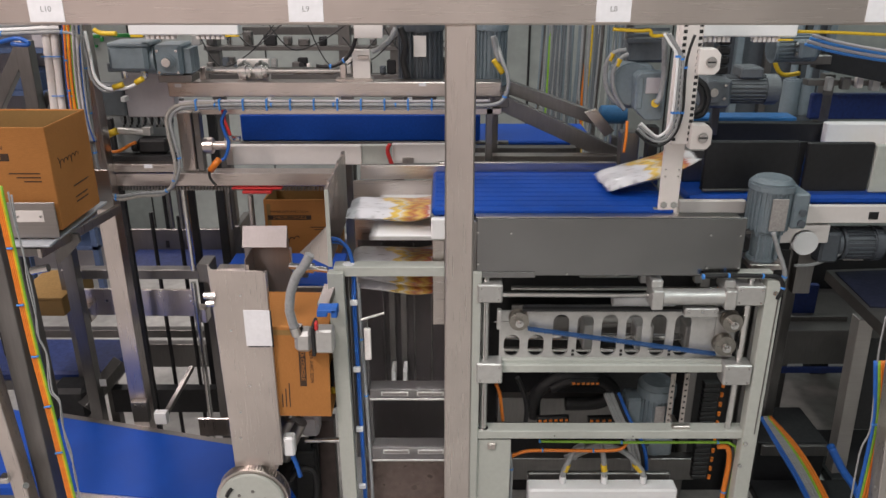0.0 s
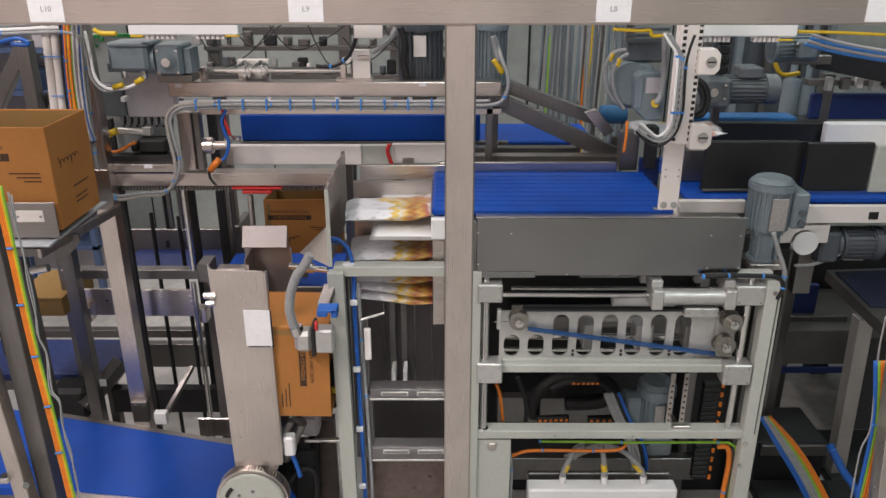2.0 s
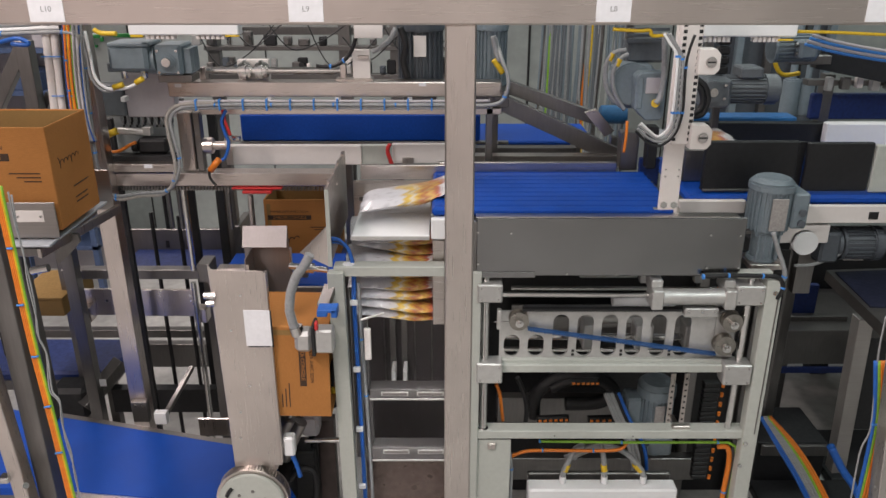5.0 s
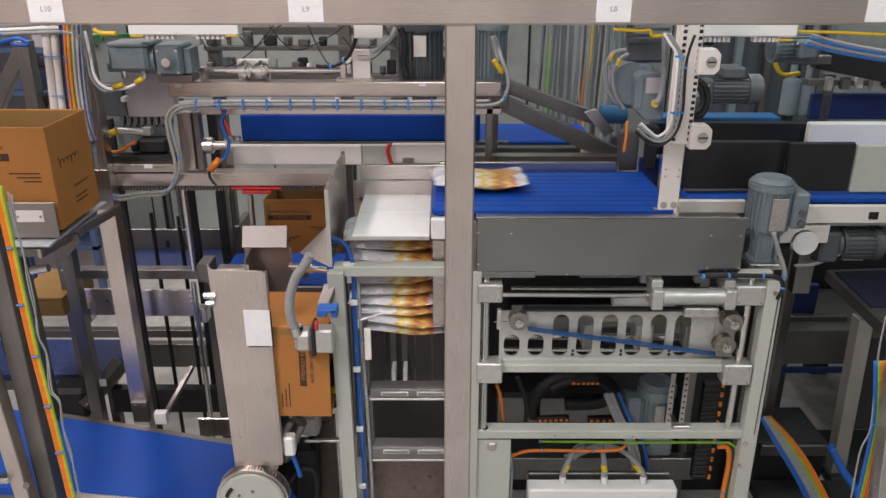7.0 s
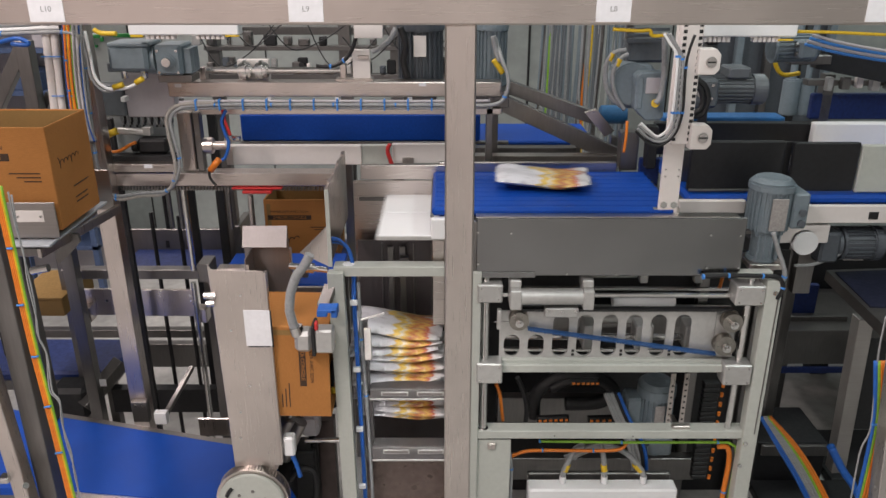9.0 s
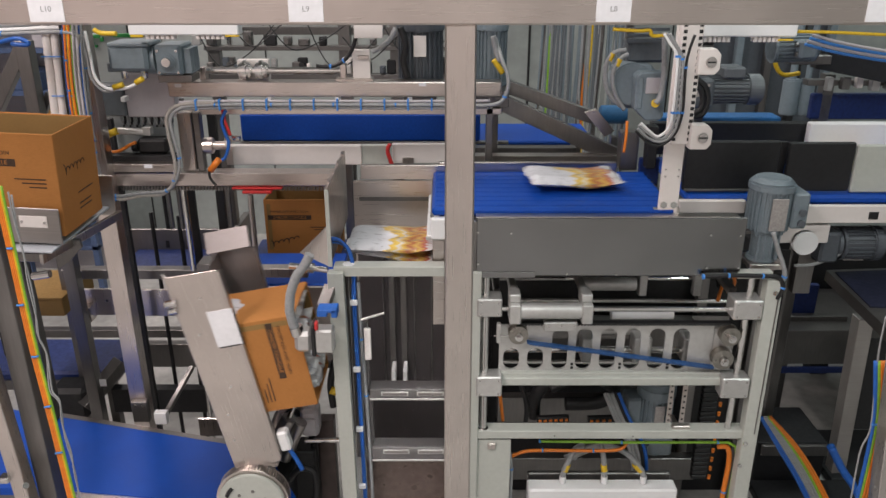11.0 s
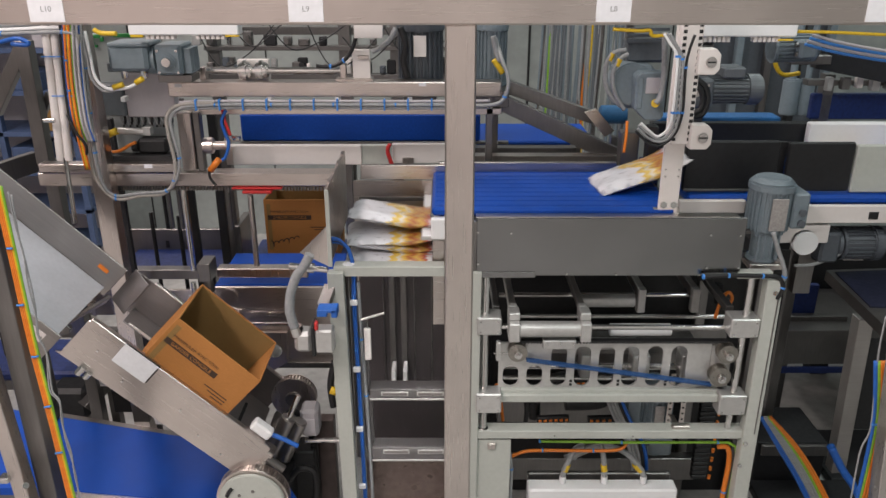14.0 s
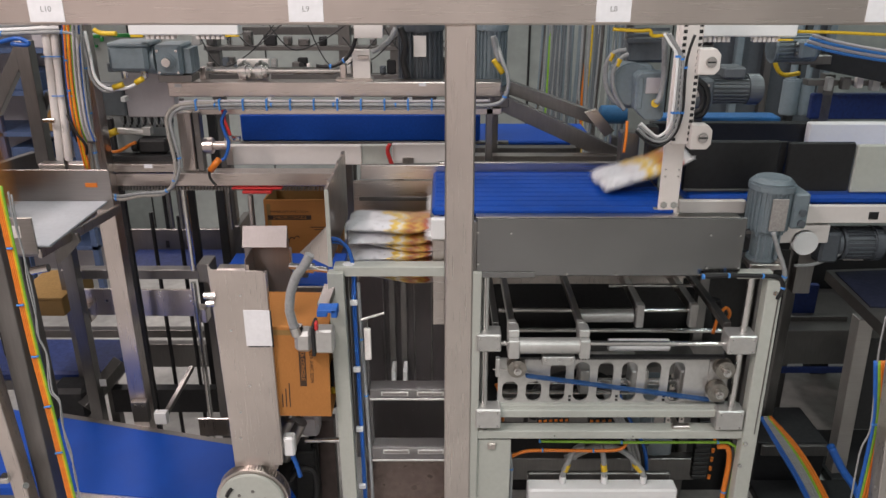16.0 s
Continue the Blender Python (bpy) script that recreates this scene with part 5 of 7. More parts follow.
for px in (-1.097, -1.029):
    part("cable_gland", rod((px, 2.68, 1.969), (px, 2.68, 1.994), 0.012, seg=10), CHROME, tb2)
part("foot", slab(-0.984, -0.867, 2.680, 2.770, 1.954, 1.979), STEEL_DK, gmt)
pb = thing("cable_cabinet", (-1.116, 2.820, 1.809), "grey cabinet with a row of cable tails below", "cabinet")
part("body", slab(-1.165, -0.985, 2.820, 2.870, 1.803, 1.965, 0.004), LILAC, pb)
part("side_box", slab(-1.253, -1.168, 2.815, 2.875, 1.807, 1.925, 0.004), MOTOR_MD, pb)
part("top_box", slab(-1.22, -1.0, 2.83, 2.87, 1.966, 2.0, 0.004), MOTOR_MD, pb)
for k in range(16):
    x = -1.2 + 0.0125 * k
    part("cable_tail", bend([(x, 2.84, 1.807 + 0.003), (x + 0.004, 2.835, 1.786), (x + 0.012 * (-1) ** k, 2.85, 1.762)], 0.005, 6, 3), CHARCOAL if k % 2 else CABLE, pb)
part("back_plate", slab(-1.312, -1.051, 2.950, 2.960, 1.567, 2.089), WALLM, pb)
single("connector", joined(rod((-1.209, 2.820, 1.754), (-1.115, 2.820, 1.747), 0.013, seg=12), slab(-1.117, -1.087, 2.810, 2.840, 1.737, 1.767)), ALU, "metal connector with yellow sleeve", "connector")
single("cable_end", bend([(-1.244, 2.810, 1.741), (-1.211, 2.810, 1.754)], 0.013, 8, 2), YELLOW, "yellow cable end sleeve", "cable end", "cable ends")
single("servo_motor", joined(slab(-1.142, -1.028, 2.800, 2.860, 1.666, 1.726, 0.012), rod((-1.167, 2.830, 1.689), (-1.146, 2.830, 1.689), 0.02)), BLACK, "black cylindrical servo motor on the beam", "motor")
cable([(-1.250, 2.790, 1.679), (-1.208, 2.790, 1.682), (-1.167, 2.790, 1.703), (-1.140, 2.790, 1.716)], 0.006, ORANGE, "orange cable to the servo motor")
single("cable_tray", slab(-1.238, -0.994, 2.780, 2.830, 1.641, 1.667, 0.002), CHARCOAL, "dark cable tray on the beam", "cable tray")
jl = thing("junction_box", (-0.859, 2.600, 2.133), "long white junction box with plug sockets", "junction box", "junction boxes")
part("body", slab(-1.032, -0.671, 2.600, 2.660, 2.120, 2.161, 0.004), WHITE, jl)
for x in (-1.0, -0.72):
    part("bracket", slab(x, x + 0.02, 2.605, 2.625, 2.16, 2.177, 0.001), STEEL_DK, jl)
for a in (-0.982, -0.816):
    for k in range(6):
        part("socket", slab(a + 0.0165 * k, a + 0.0165 * k + 0.013, 2.61, 2.64, 2.106, 2.121, 0.002), PINKWHITE, jl)
part("plug", slab(-1.028, -0.987, 2.600, 2.620, 2.113, 2.122, 0.002), YELLOW, jl, "yellow plug")
part("plug", slab(-0.716, -0.672, 2.600, 2.620, 2.115, 2.120, 0.002), YELLOW, jl, "yellow plug")
brd = thing("signal_board", (-1.247, 2.930, 2.050), "pale panel with green indicator blocks", "signal panel")
for q in ((-1.305, -1.272, 2.930, 2.940, 2.074, 2.087), (-1.309, -1.298, 2.930, 2.940, 2.050, 2.070), (-1.275, -1.221, 2.930, 2.940, 2.083, 2.091), (-1.273, -1.261, 2.930, 2.940, 2.062, 2.078), (-1.221, -1.154, 2.930, 2.940, 2.078, 2.091), (-1.307, -1.286, 2.930, 2.940, 2.042, 2.050)):
    part("green_block", slab(*q, 0.001), material("green_plastic", (0.02, 0.25, 0.05), 0.4) if "green_plastic" not in bpy.data.materials else bpy.data.materials["green_plastic"], brd)
# linear axis on the beam
ax = thing("linear_axis", (-0.621, 2.800, 1.934), "chrome linear axis with a pale bearing carriage", "linear axis")
part("shaft", rod((-0.884, 2.820, 1.974), (-0.364, 2.820, 1.974), 0.012, seg=20), CHROME, ax)
part("carriage", slab(-0.748, -0.634, 2.840, 2.870, 1.936, 2.009, 0.003), PINKWHITE, ax)
for px in (-0.715, -0.656):
    part("bearing", joined(rod((px - 0.022, 2.82, 1.974), (px + 0.022, 2.82, 1.974), 0.028, seg=20, bev=0.004), rod((px - 0.006, 2.82, 1.974), (px + 0.006, 2.82, 1.974), 0.036, seg=20)), CHROME, ax)
part("end_support", slab(-0.370, -0.350, 2.800, 2.840, 1.934, 1.998), STEEL, ax)
part("end_support", slab(-0.877, -0.855, 2.800, 2.840, 1.934, 1.987), STEEL, ax)
part("stop_plate", slab(-0.323, -0.260, 2.790, 2.810, 1.946, 2.051, 0.002), PINKWHITE, ax)
part("toggle", slab(-0.302, -0.264, 2.775, 2.790, 2.020, 2.032), STEEL, ax)
part("foot", slab(-0.385, -0.251, 2.780, 2.830, 1.938, 1.950), STEEL, ax)
part("hanging_plate", slab(-0.309, -0.209, 2.750, 2.770, 2.094, 2.147, 0.002), PINKWHITE, ax)
cable([(-0.304, 2.760, 2.097), (-0.321, 2.760, 2.051), (-0.351, 2.760, 2.016), (-0.398, 2.760, 1.996), (-0.448, 2.760, 1.998)], 0.007, BLACK, "black cable with blue sleeve", (2, 3))
motor_at("upright_motor", "dark finned motor with a pale name plate", (-0.084, 2.950, 1.901), (0, 0, 1), 0.085, 0.25, MOTOR_DK, gear=False, box=False)
motor_at("upright_motor", "dark finned motor behind the guard post", (0.181, 2.950, 1.901), (0, 0, 1), 0.06, 0.25, MOTOR, gear=False, box=False, plate=False)
for ux in (-0.084, 0.181):
    single("motor_mount", slab(ux - 0.06, ux + 0.06, 2.81, 3.0, 1.841, 1.9005, 0.003), STEEL_DK, "dull steel motor mount on the gantry beam", "motor mount", "motor mounts")
single("motor_bracket", slab(1.34, 1.5, 3.02, 3.08, 1.965, 2.0, 0.003), STEEL_DK, "dark steel bracket carrying the far motor", "bracket")
single("cable_sleeve", bend([(-0.152, 2.820, 2.126), (-0.133, 2.820, 2.063), (-0.143, 2.820, 2.004), (-0.127, 2.820, 1.943)], 0.012, 8, 6), BLACK, "black braided cable sleeve", "cable sleeve")
cable([(-0.167, 2.800, 2.124), (-0.188, 2.800, 2.085), (-0.225, 2.800, 2.056), (-0.254, 2.800, 2.042)], 0.009, CABLE, "grey hose to the stop plate")
for k, pts in enumerate(([(0.173, 2.720, 2.105), (0.184, 2.720, 2.056), (0.198, 2.720, 2.018)], [(0.175, 2.720, 2.025), (0.189, 2.720, 2.008), (0.209, 2.720, 1.979)])):
    single("cable_end", bend(pts, 0.010, 8, 3), YELLOW if k else CABLE, "cable end sleeve at the motor", "cable end", "cable ends")
# clutter of fittings behind the axis
rng = random.Random(21)
for k in range(46):
    x = -1.05 + 0.025 * k + rng.uniform(-0.012, 0.012)
    y = rng.choice([3.3, 3.315, 3.325])
    z = 1.884 if k % 3 else 2.001
    m = rng.choice([STEEL_DK, STEEL_DK, CHARCOAL, ALU, MOTOR_DK, PINKWHITE, CHROME])
    w, h = rng.uniform(0.015, 0.05), rng.uniform(0.02, 0.07)
    body = [slab(x, x + w, y, y + 0.03, z, z + h, 0.004)]
    if k % 2:
        body.append(rod((x + w / 2, y - 0.02, z + h * 0.6), (x + w / 2, y + 0.005, z + h * 0.6), w * 0.3, seg=12))
    single("valve_fitting", joined(*body), m, "metal pneumatic fitting on the rear beam", "fitting", "pneumatic fittings")
for k in range(7):
    x0 = -1.0 + 0.15 * k
    cable([(x0, 3.15, 2.1 + rng.uniform(-0.05, 0.05)), (x0 + 0.1, 3.12, 2.0 + rng.uniform(-0.06, 0.04)), (x0 + 0.22, 3.16, 2.06 + rng.uniform(-0.08, 0.05)), (x0 + 0.34, 3.2, 2.12)], 0.0026, rng.choice([BLACK, CABLE, BLUE, BLACK]), "air hose behind the gantry", group="air hoses")
bmb = thing("rear_beam", (-0.3, 3.3, 0), "dull steel beams of the rear frame", "machine frame")
part("beam", slab(-1.004, 0.109, 3.300, 3.350, 1.983, 2.001), STEEL_DK, bmb)
part("beam", slab(-0.907, -0.209, 3.500, 3.550, 2.026, 2.059), STEEL_DK, bmb)
part("beam", slab(-1.019, 0.014, 3.300, 3.350, 1.851, 1.884), STEEL_DK, bmb)
for px in (-0.440, -0.224, -0.996):
    part("post", slab(px, px + 0.05, 3.32, 3.37, 0, 2.25), STEEL_DK, bmb)
# covers below the blue belt
wc = thing("white_cover", (-0.589, 2.950, 1.624), "off-white sheet cover below the blue belt", "machine cover")
part("sheet", slab(-0.849, -0.321, 2.950, 2.980, 1.585, 1.663, 0.003), PINKWHITE, wc)
part("end_strip", slab(-0.854, -0.829, 2.940, 2.949, 1.588, 1.657), STEEL, wc)
part("grey_sheet", slab(-0.322, -0.210, 2.960, 2.990, 1.583, 1.661, 0.003), GREYPAINT, wc)
part("sheet", slab(-0.201, 0.036, 2.950, 2.980, 1.590, 1.668, 0.003), PINKWHITE, wc)
part("bracket", slab(-0.160, -0.116, 2.940, 2.949, 1.588, 1.616), STEEL, wc)
cable([(-0.206, 2.920, 1.677), (-0.216, 2.920, 1.648), (-0.200, 2.920, 1.594)], 0.008, RED, "red cable hanging by the cover")
sp = thing("chain_sprocket", (-0.840, 2.800, 1.707), "steel coupling with bright fittings beside the cover", "coupling")
part("coupling", rod((-0.897, 2.800, 1.701), (-0.805, 2.800, 1.701), 0.016, seg=16), STEEL, sp)
part("collar", rod((-0.893, 2.800, 1.701), (-0.855, 2.800, 1.701), 0.03, seg=20, bev=0.003), STEEL, sp)
part("fitting", rod((-0.807, 2.790, 1.731), (-0.751, 2.790, 1.729), 0.012, seg=10), CHROME, sp)
cable([(-0.778, 2.740, 1.846), (-0.798, 2.740, 1.805), (-0.791, 2.740, 1.764), (-0.781, 2.740, 1.722), (-0.801, 2.740, 1.669), (-0.829, 2.740, 1.658)], 0.006, BLUE, "blue air hose beside the coupling")
cable([(-0.793, 2.750, 1.844), (-0.789, 2.750, 1.803), (-0.774, 2.750, 1.751)], 0.006, RED, "red air hose beside the coupling")
single("cable_end", bend([(-0.853, 2.720, 1.627), (-0.816, 2.720, 1.670)], 0.012, 8, 2), ORANGE, "orange and yellow cable end sleeve", "cable end", "cable ends")
cable([(-0.857, 2.720, 1.632), (-0.857, 2.720, 1.600), (-0.839, 2.720, 1.571)], 0.005, BLACK, "thin black cable under the beam")
rb = thing("red_gripper", (-0.696, 2.750, 1.536), "red plastic gripper bar under the beam", "gripper")
part("bar", slab(-0.788, -0.602, 2.740, 2.780, 1.548, 1.554), RED, rb)
part("lip", slab(-0.751, -0.641, 2.740, 2.780, 1.530, 1.543, 0.003), RED, rb)
part("spindle", rod((-0.726, 2.760, 1.521), (-0.726, 2.76, 1.209), 0.011), STEEL, rb)
# ---- left bay: lift posts, rods, rear conveyors ----
PX = -1.248
lf = thing("carton_hoist", (-1.2, 3.0, 0), "dull steel lift frame with cross plates", "machine frame")
part("cross_rail", slab(-1.629, -0.993, 3.000, 3.050, 1.066, 1.110, 0.003), STEEL_DK, lf)
part("side_block", slab(-1.031, -0.979, 2.960, 3.060, 1.070, 1.153, 0.003), STEEL_DK, lf)
q1 = part("cross_plate", slab(-1.561, -1.425, 3.020, 3.032, 0.886, 1.011, 0.002), STEEL, lf)
q2 = part("cross_plate", slab(-1.307, -1.067, 2.980, 2.992, 0.901, 1.027, 0.002), STEEL, lf)
bolts(q2, ((-1.211, 2.980, 1.014), (-1.213, 2.980, 0.998), (-1.084, 2.980, 1.003), (-1.082, 2.980, 0.976), (-1.072, 2.980, 0.960), (-1.296, 2.980, 0.941)), 0.005)
bolts(q1, ((-1.461, 3.020, 0.957),), 0.007)
part("bearing", slab(-1.582, -1.521, 2.970, 3.030, 0.873, 0.946, 0.004), STEEL, lf)
part("bearing", slab(-1.065, -1.009, 2.940, 3.000, 0.888, 0.953, 0.004), STEEL, lf)
part("post", slab(-1.683, -1.650, 3.08, 3.12, 0, 1.169), STEEL_DK, lf)
part("post", slab(-1.054, -1.021, 3.08, 3.12, 0, 1.062), STEEL_DK, lf)
for p, zb, zt, r, m in (((-1.024, 2.900, 1.477), 1.153, 1.505, 0.012, CHROME), ((-1.044, 2.930, 1.032), 0.0, 1.084, 0.011, CHROME), ((-1.529, 2.950, 1.229), 0.0, 1.590, 0.012, CHROME),
                        ((-0.763, 2.850, 1.412), 0.85, 1.195, 0.011, CHROME), ((-0.877, 3.000, 1.445), 1.297, 1.474, 0.008, STEEL_DK), ((-1.182, 3.100, 1.401), 1.261, 1.438, 0.008, BLACK),
                        ((-1.288, 3.200, 0.671), 0.0, 1.3, 0.009, BLACK), ((-1.150, 3.150, 0.698), 0.0, 1.3, 0.009, BLACK), ((-1.162, 3.100, 1.376), 1.261, 1.85, 0.01, STEEL_DK), ((-1.118, 3.100, 1.376), 1.261, 1.85, 0.01, STEEL_DK)):
    single("guide_rod", rod((p[0], p[1], zb), (p[0], p[1], zt), r, seg=18), m, "upright steel guide rod of the carton lift", "guide rod", "guide rods")
for a, b, y in ((-1.283, -1.263, 2.9), (-0.994, -0.957, 3.2), (-1.154, -1.120, 3.3)):
    single("black_profile", slab(a, b, y, y + 0.02, 0.25, 1.78, 0.002), CHARCOAL, "dark upright profile in the lift", "profile", "upright profiles")
pf = thing("post_foot", (-1.269, 2.720, 0.543), "steel foot clamp at the tall post", "foot clamp")
part("clamp", slab(PX - 0.02, PX + 0.045, 2.66, 2.69, 0.576, 0.673, 0.003), STEEL_DK, pf)
bolts(pf, ((PX, 2.66, 0.657), (PX + 0.03, 2.66, 0.657)), 0.006)
single("sensor_box", slab(-1.164, -1.114, 2.620, 2.650, 0.593, 0.646, 0.002), WHITE, "small white sensor box beside the belt", "sensor")
single("guide_sheet", slab(-0.988, -0.851, 2.620, 2.630, 0.538, 0.622, 0.002), STEEL, "bent steel guide sheet at the belt edge", "guide sheet")
single("tie_bar", beam((-1.159, 2.700, 0.571), (-1.125, 3.000, 0.636), 0.02, 0.02), STEEL_DK, "diagonal steel tie bar", "tie bar")
# rear panel and belts seen through the lift
rp = thing("rear_conveyor", (-1.2, 3.5, 0), "steel sided rear conveyor with a blue belt", "conveyor")
part("side_panel", slab(-1.542, -0.995, 3.500, 3.520, 0.980, 1.111, 0.003), STEEL_DK, rp)
part("end_panel", slab(-0.961, -0.929, 3.300, 3.500, 1.004, 1.201, 0.003), STEEL_DK, rp)
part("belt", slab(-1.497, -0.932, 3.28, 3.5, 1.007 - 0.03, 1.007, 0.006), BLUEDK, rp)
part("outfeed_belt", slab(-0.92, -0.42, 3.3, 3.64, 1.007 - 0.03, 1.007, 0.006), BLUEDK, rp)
part("leg", slab(-0.5, -0.46, 3.4, 3.44, 0, 0.978), STEEL_DK, rp)
for px in (-1.350, -1.276):
    part("slot", slab(px - 0.006, px + 0.012, 3.496, 3.4995, 1.016, 1.052, 0.001), BLACK, rp)
part("leg", slab(-1.142, -1.100, 3.4, 3.45, 0, 0.947), STEEL_DK, rp)
part("leg", slab(-1.580, -1.543, 3.4, 3.45, 0, 0.947), STEEL_DK, rp)
part("cross_beam", slab(-2.341, -1.177, 3.900, 3.950, 0.300, 0.348), STEEL_DK, rp)
part("low_beam", slab(-1.558, -0.971, 3.100, 3.150, 0.331, 0.456), CHARCOAL, rp)
part("low_beam", slab(-1.720, -1.130, 3.700, 3.750, 0.225, 0.366), STEEL_DK, rp)
lb = thing("left_belt", (-1.9, 3.2, 0), "deep blue belt of the low side conveyor", "conveyor belt")
part("belt", slab(-3.2, -1.536, 3.1, 3.43, 0.5, 0.550, 0.012), BLUEDK, lb)
part("bed", slab(-3.19, -1.56, 3.12, 3.41, 0.44, 0.498, 0.004), STEEL_DK, lb)
for lx in (-3.1, -2.05, -1.68):
    part("leg", slab(lx, lx + 0.042, 3.3, 3.35, 0, 0.441), STEEL_DK, lb)
dm = thing("drive_unit", (-1.676, 3.000, 0.383), "dark drive unit below the side belt", "drive unit")
part("housing", slab(-1.776, -1.608, 2.96, 3.095, 0.383, 0.54, 0.02), CHARCOAL, dm)
part("arm", beam((-1.614, 2.950, 0.461), (-1.485, 3.100, 0.608), 0.07, 0.05), STEEL_DK, dm)
part("label", slab(-1.512, -1.482, 2.920, 2.923, 0.586, 0.621), PAPER, dm)
part("stand", slab(-1.831, -1.723, 3.050, 3.150, -0.194, 0.349), STEEL_DK, dm)
# main take-away belt, bottom left
OUTZ = 0.62
tk = thing("takeaway_conveyor", (-1.2, 2.4, 0), "bright blue carton take-away belt with steel edge", "conveyor")
bmx = bmesh.new()
corners = [(-1.645, 2.659, 0.620), (-0.671, 2.415, 0.620), (-0.465, 2.079, 0.620), (-1.347, 2.192, 0.620)]
left = [(-3.2, corners[3][1] + 0.05, OUTZ), (-3.2, corners[0][1] + 0.35, OUTZ)]
loopv = [bmx.verts.new(c) for c in (corners[0], corners[1], corners[2], corners[3], left[0], left[1])]
fce = bmx.faces.new(loopv)
ex = bmesh.ops.extrude_face_region(bmx, geom=[fce])
bmesh.ops.translate(bmx, verts=[v for v in ex["geom"] if isinstance(v, bmesh.types.BMVert)], vec=(0, 0, -0.03))
bmesh.ops.recalc_face_normals(bmx, faces=bmx.faces[:])
part("belt", bmx, BLUEBELT, tk)
part("edge_rail", beam((corners[0][0], corners[0][1] + 0.012, OUTZ - 0.01), (corners[1][0], corners[1][1] + 0.012, OUTZ - 0.01), 0.03, 0.02), STEEL_DK, tk)
part("edge_rail", beam((corners[3][0], corners[3][1] - 0.02, OUTZ - 0.02), (corners[2][0], corners[2][1] - 0.02, OUTZ - 0.02), 0.05, 0.03), STEEL, tk)
part("bed", slab(-3.1, corners[2][0] - 0.1, 2.25, 2.55, OUTZ - 0.15, OUTZ - 0.04), STEEL_DK, tk)
part("leg", slab(-2.0, -1.95, 2.35, 2.4, 0, OUTZ - 0.15), STEEL_DK, tk)
part("leg", slab(-0.8, -0.75, 2.35, 2.4, 0, OUTZ - 0.15), STEEL_DK, tk)
# air cylinders and cable bundle at the upper left
ac = thing("air_cylinder_pair", (-1.303, 2.600, 1.884), "pair of white air cylinders with a chrome rod", "air cylinder")
for d in (0.0, 0.029):
    part("tube", rod((-1.311 + d, 2.62, 2.16), (-1.311 + d - 0.032, 2.62, 1.693), 0.0132, seg=20, bev=0.002), PINKWHITE, ac)
part("cap", slab(-1.315 - 0.004, -1.315 + 0.055, 2.6, 2.64, 2.155, 2.18, 0.003), STEEL, ac)
part("rod", rod((-1.325, 2.62, 1.703), (-1.333, 2.62, 1.459), 0.008, seg=16), CHROME, ac)
part("valve", rod((-1.354, 2.580, 1.842), (-1.317, 2.580, 1.842), 0.008, seg=12), CHROME, ac)
for k in range(2):
    part("cable_tie", slab(-1.332 + 0.01 * k, -1.256 + 0.01 * k, 2.598, 2.601, 2.05 - 0.13 * k, 2.0535 - 0.13 * k, 0), TIE, ac)
for k, mat in enumerate((BLACK, BLUE, ORANGE, YELLOW, ORANGE, GREEN, LILAC, CABLE, LILAC, BLUE, CABLE)):
    d = 0.0068 * k
    y = 2.6 + 0.006 * (k % 2)
    low = 1.66 if k in (2, 3, 4) else 1.76
    cable([(-1.250 + d, y, 2.17), (-1.266 + d, y, 2.04), (-1.274 + d, y, 1.94), (-1.276 + d, y, 1.83), (-1.274 + d, 2.62, low)], 0.0038, mat, "coloured cable in the upright bundle", (1, 2) if k == 2 else (), group="upright cables")
cable([(-1.276, 2.59, 1.86), (-1.255, 2.585, 1.80), (-1.232, 2.59, 1.755), (-1.238, 2.6, 1.72)], 0.005, BLACK, "black sensor lead beside the air cylinders")
dg = thing("diagonal_frame", (-1.8, 3.0, 0), "dull steel diagonal frame behind the air cylinders", "machine frame")
part("brace", beam((-1.534, 2.900, 2.064), (-1.705, 2.900, 1.803), 0.04, 0.05), STEEL_DK, dg)
part("brace", beam((-1.539, 2.900, 2.070), (-1.545, 2.900, 1.604), 0.05, 0.05), STEEL_DK, dg)
part("brace", beam((-1.501, 2.950, 1.869), (-1.564, 2.950, 1.770), 0.03, 0.03), STEEL_DK, dg)
part("post", slab(-1.545 - 0.02, -1.545 + 0.03, 2.9, 2.95, 0, 1.615), STEEL_DK, dg)
part("rail", beam((-1.697, 2.800, 1.587), (-1.608, 2.950, 1.601), 0.03, 0.08), STEEL_DK, dg)
sh = thing("blue_shelving", (-2.6, 4.2, 0), "blue warehouse shelving in the distance", "shelving")
# shelves and back sheet in pale colours that imitate haze
for k in range(7):
    part("shelf", slab(-3.5, -2.42, 5.0, 5.4, 0.4 + 0.27 * k, 0.43 + 0.27 * k), SHELF, sh)
for x in (-3.5, -2.95, -2.46):
    part("upright", slab(x, x + 0.04, 5.0, 5.05, 0, 2.4), SHELF, sh)
part("back_sheet", slab(-3.5, -2.42, 5.38, 5.4, 0.1, 2.4), LILAC, sh)
for k, (x, z, w, h) in enumerate(((-2.9, 0.97, 0.2, 0.16), (-2.7, 1.24, 0.22, 0.14), (-2.86, 1.51, 0.25, 0.12), (-2.62, 1.78, 0.14, 0.18), (-2.88, 2.05, 0.2, 0.14))):
    single("storage_bin", slab(x, x + w, 5.03, 5.3, z, z + h, 0.006), (SHELF, CARD_IN, SHELF, LILAC, SHELF)[k], "storage bin on the far blue shelving", "storage bin", "storage bins")
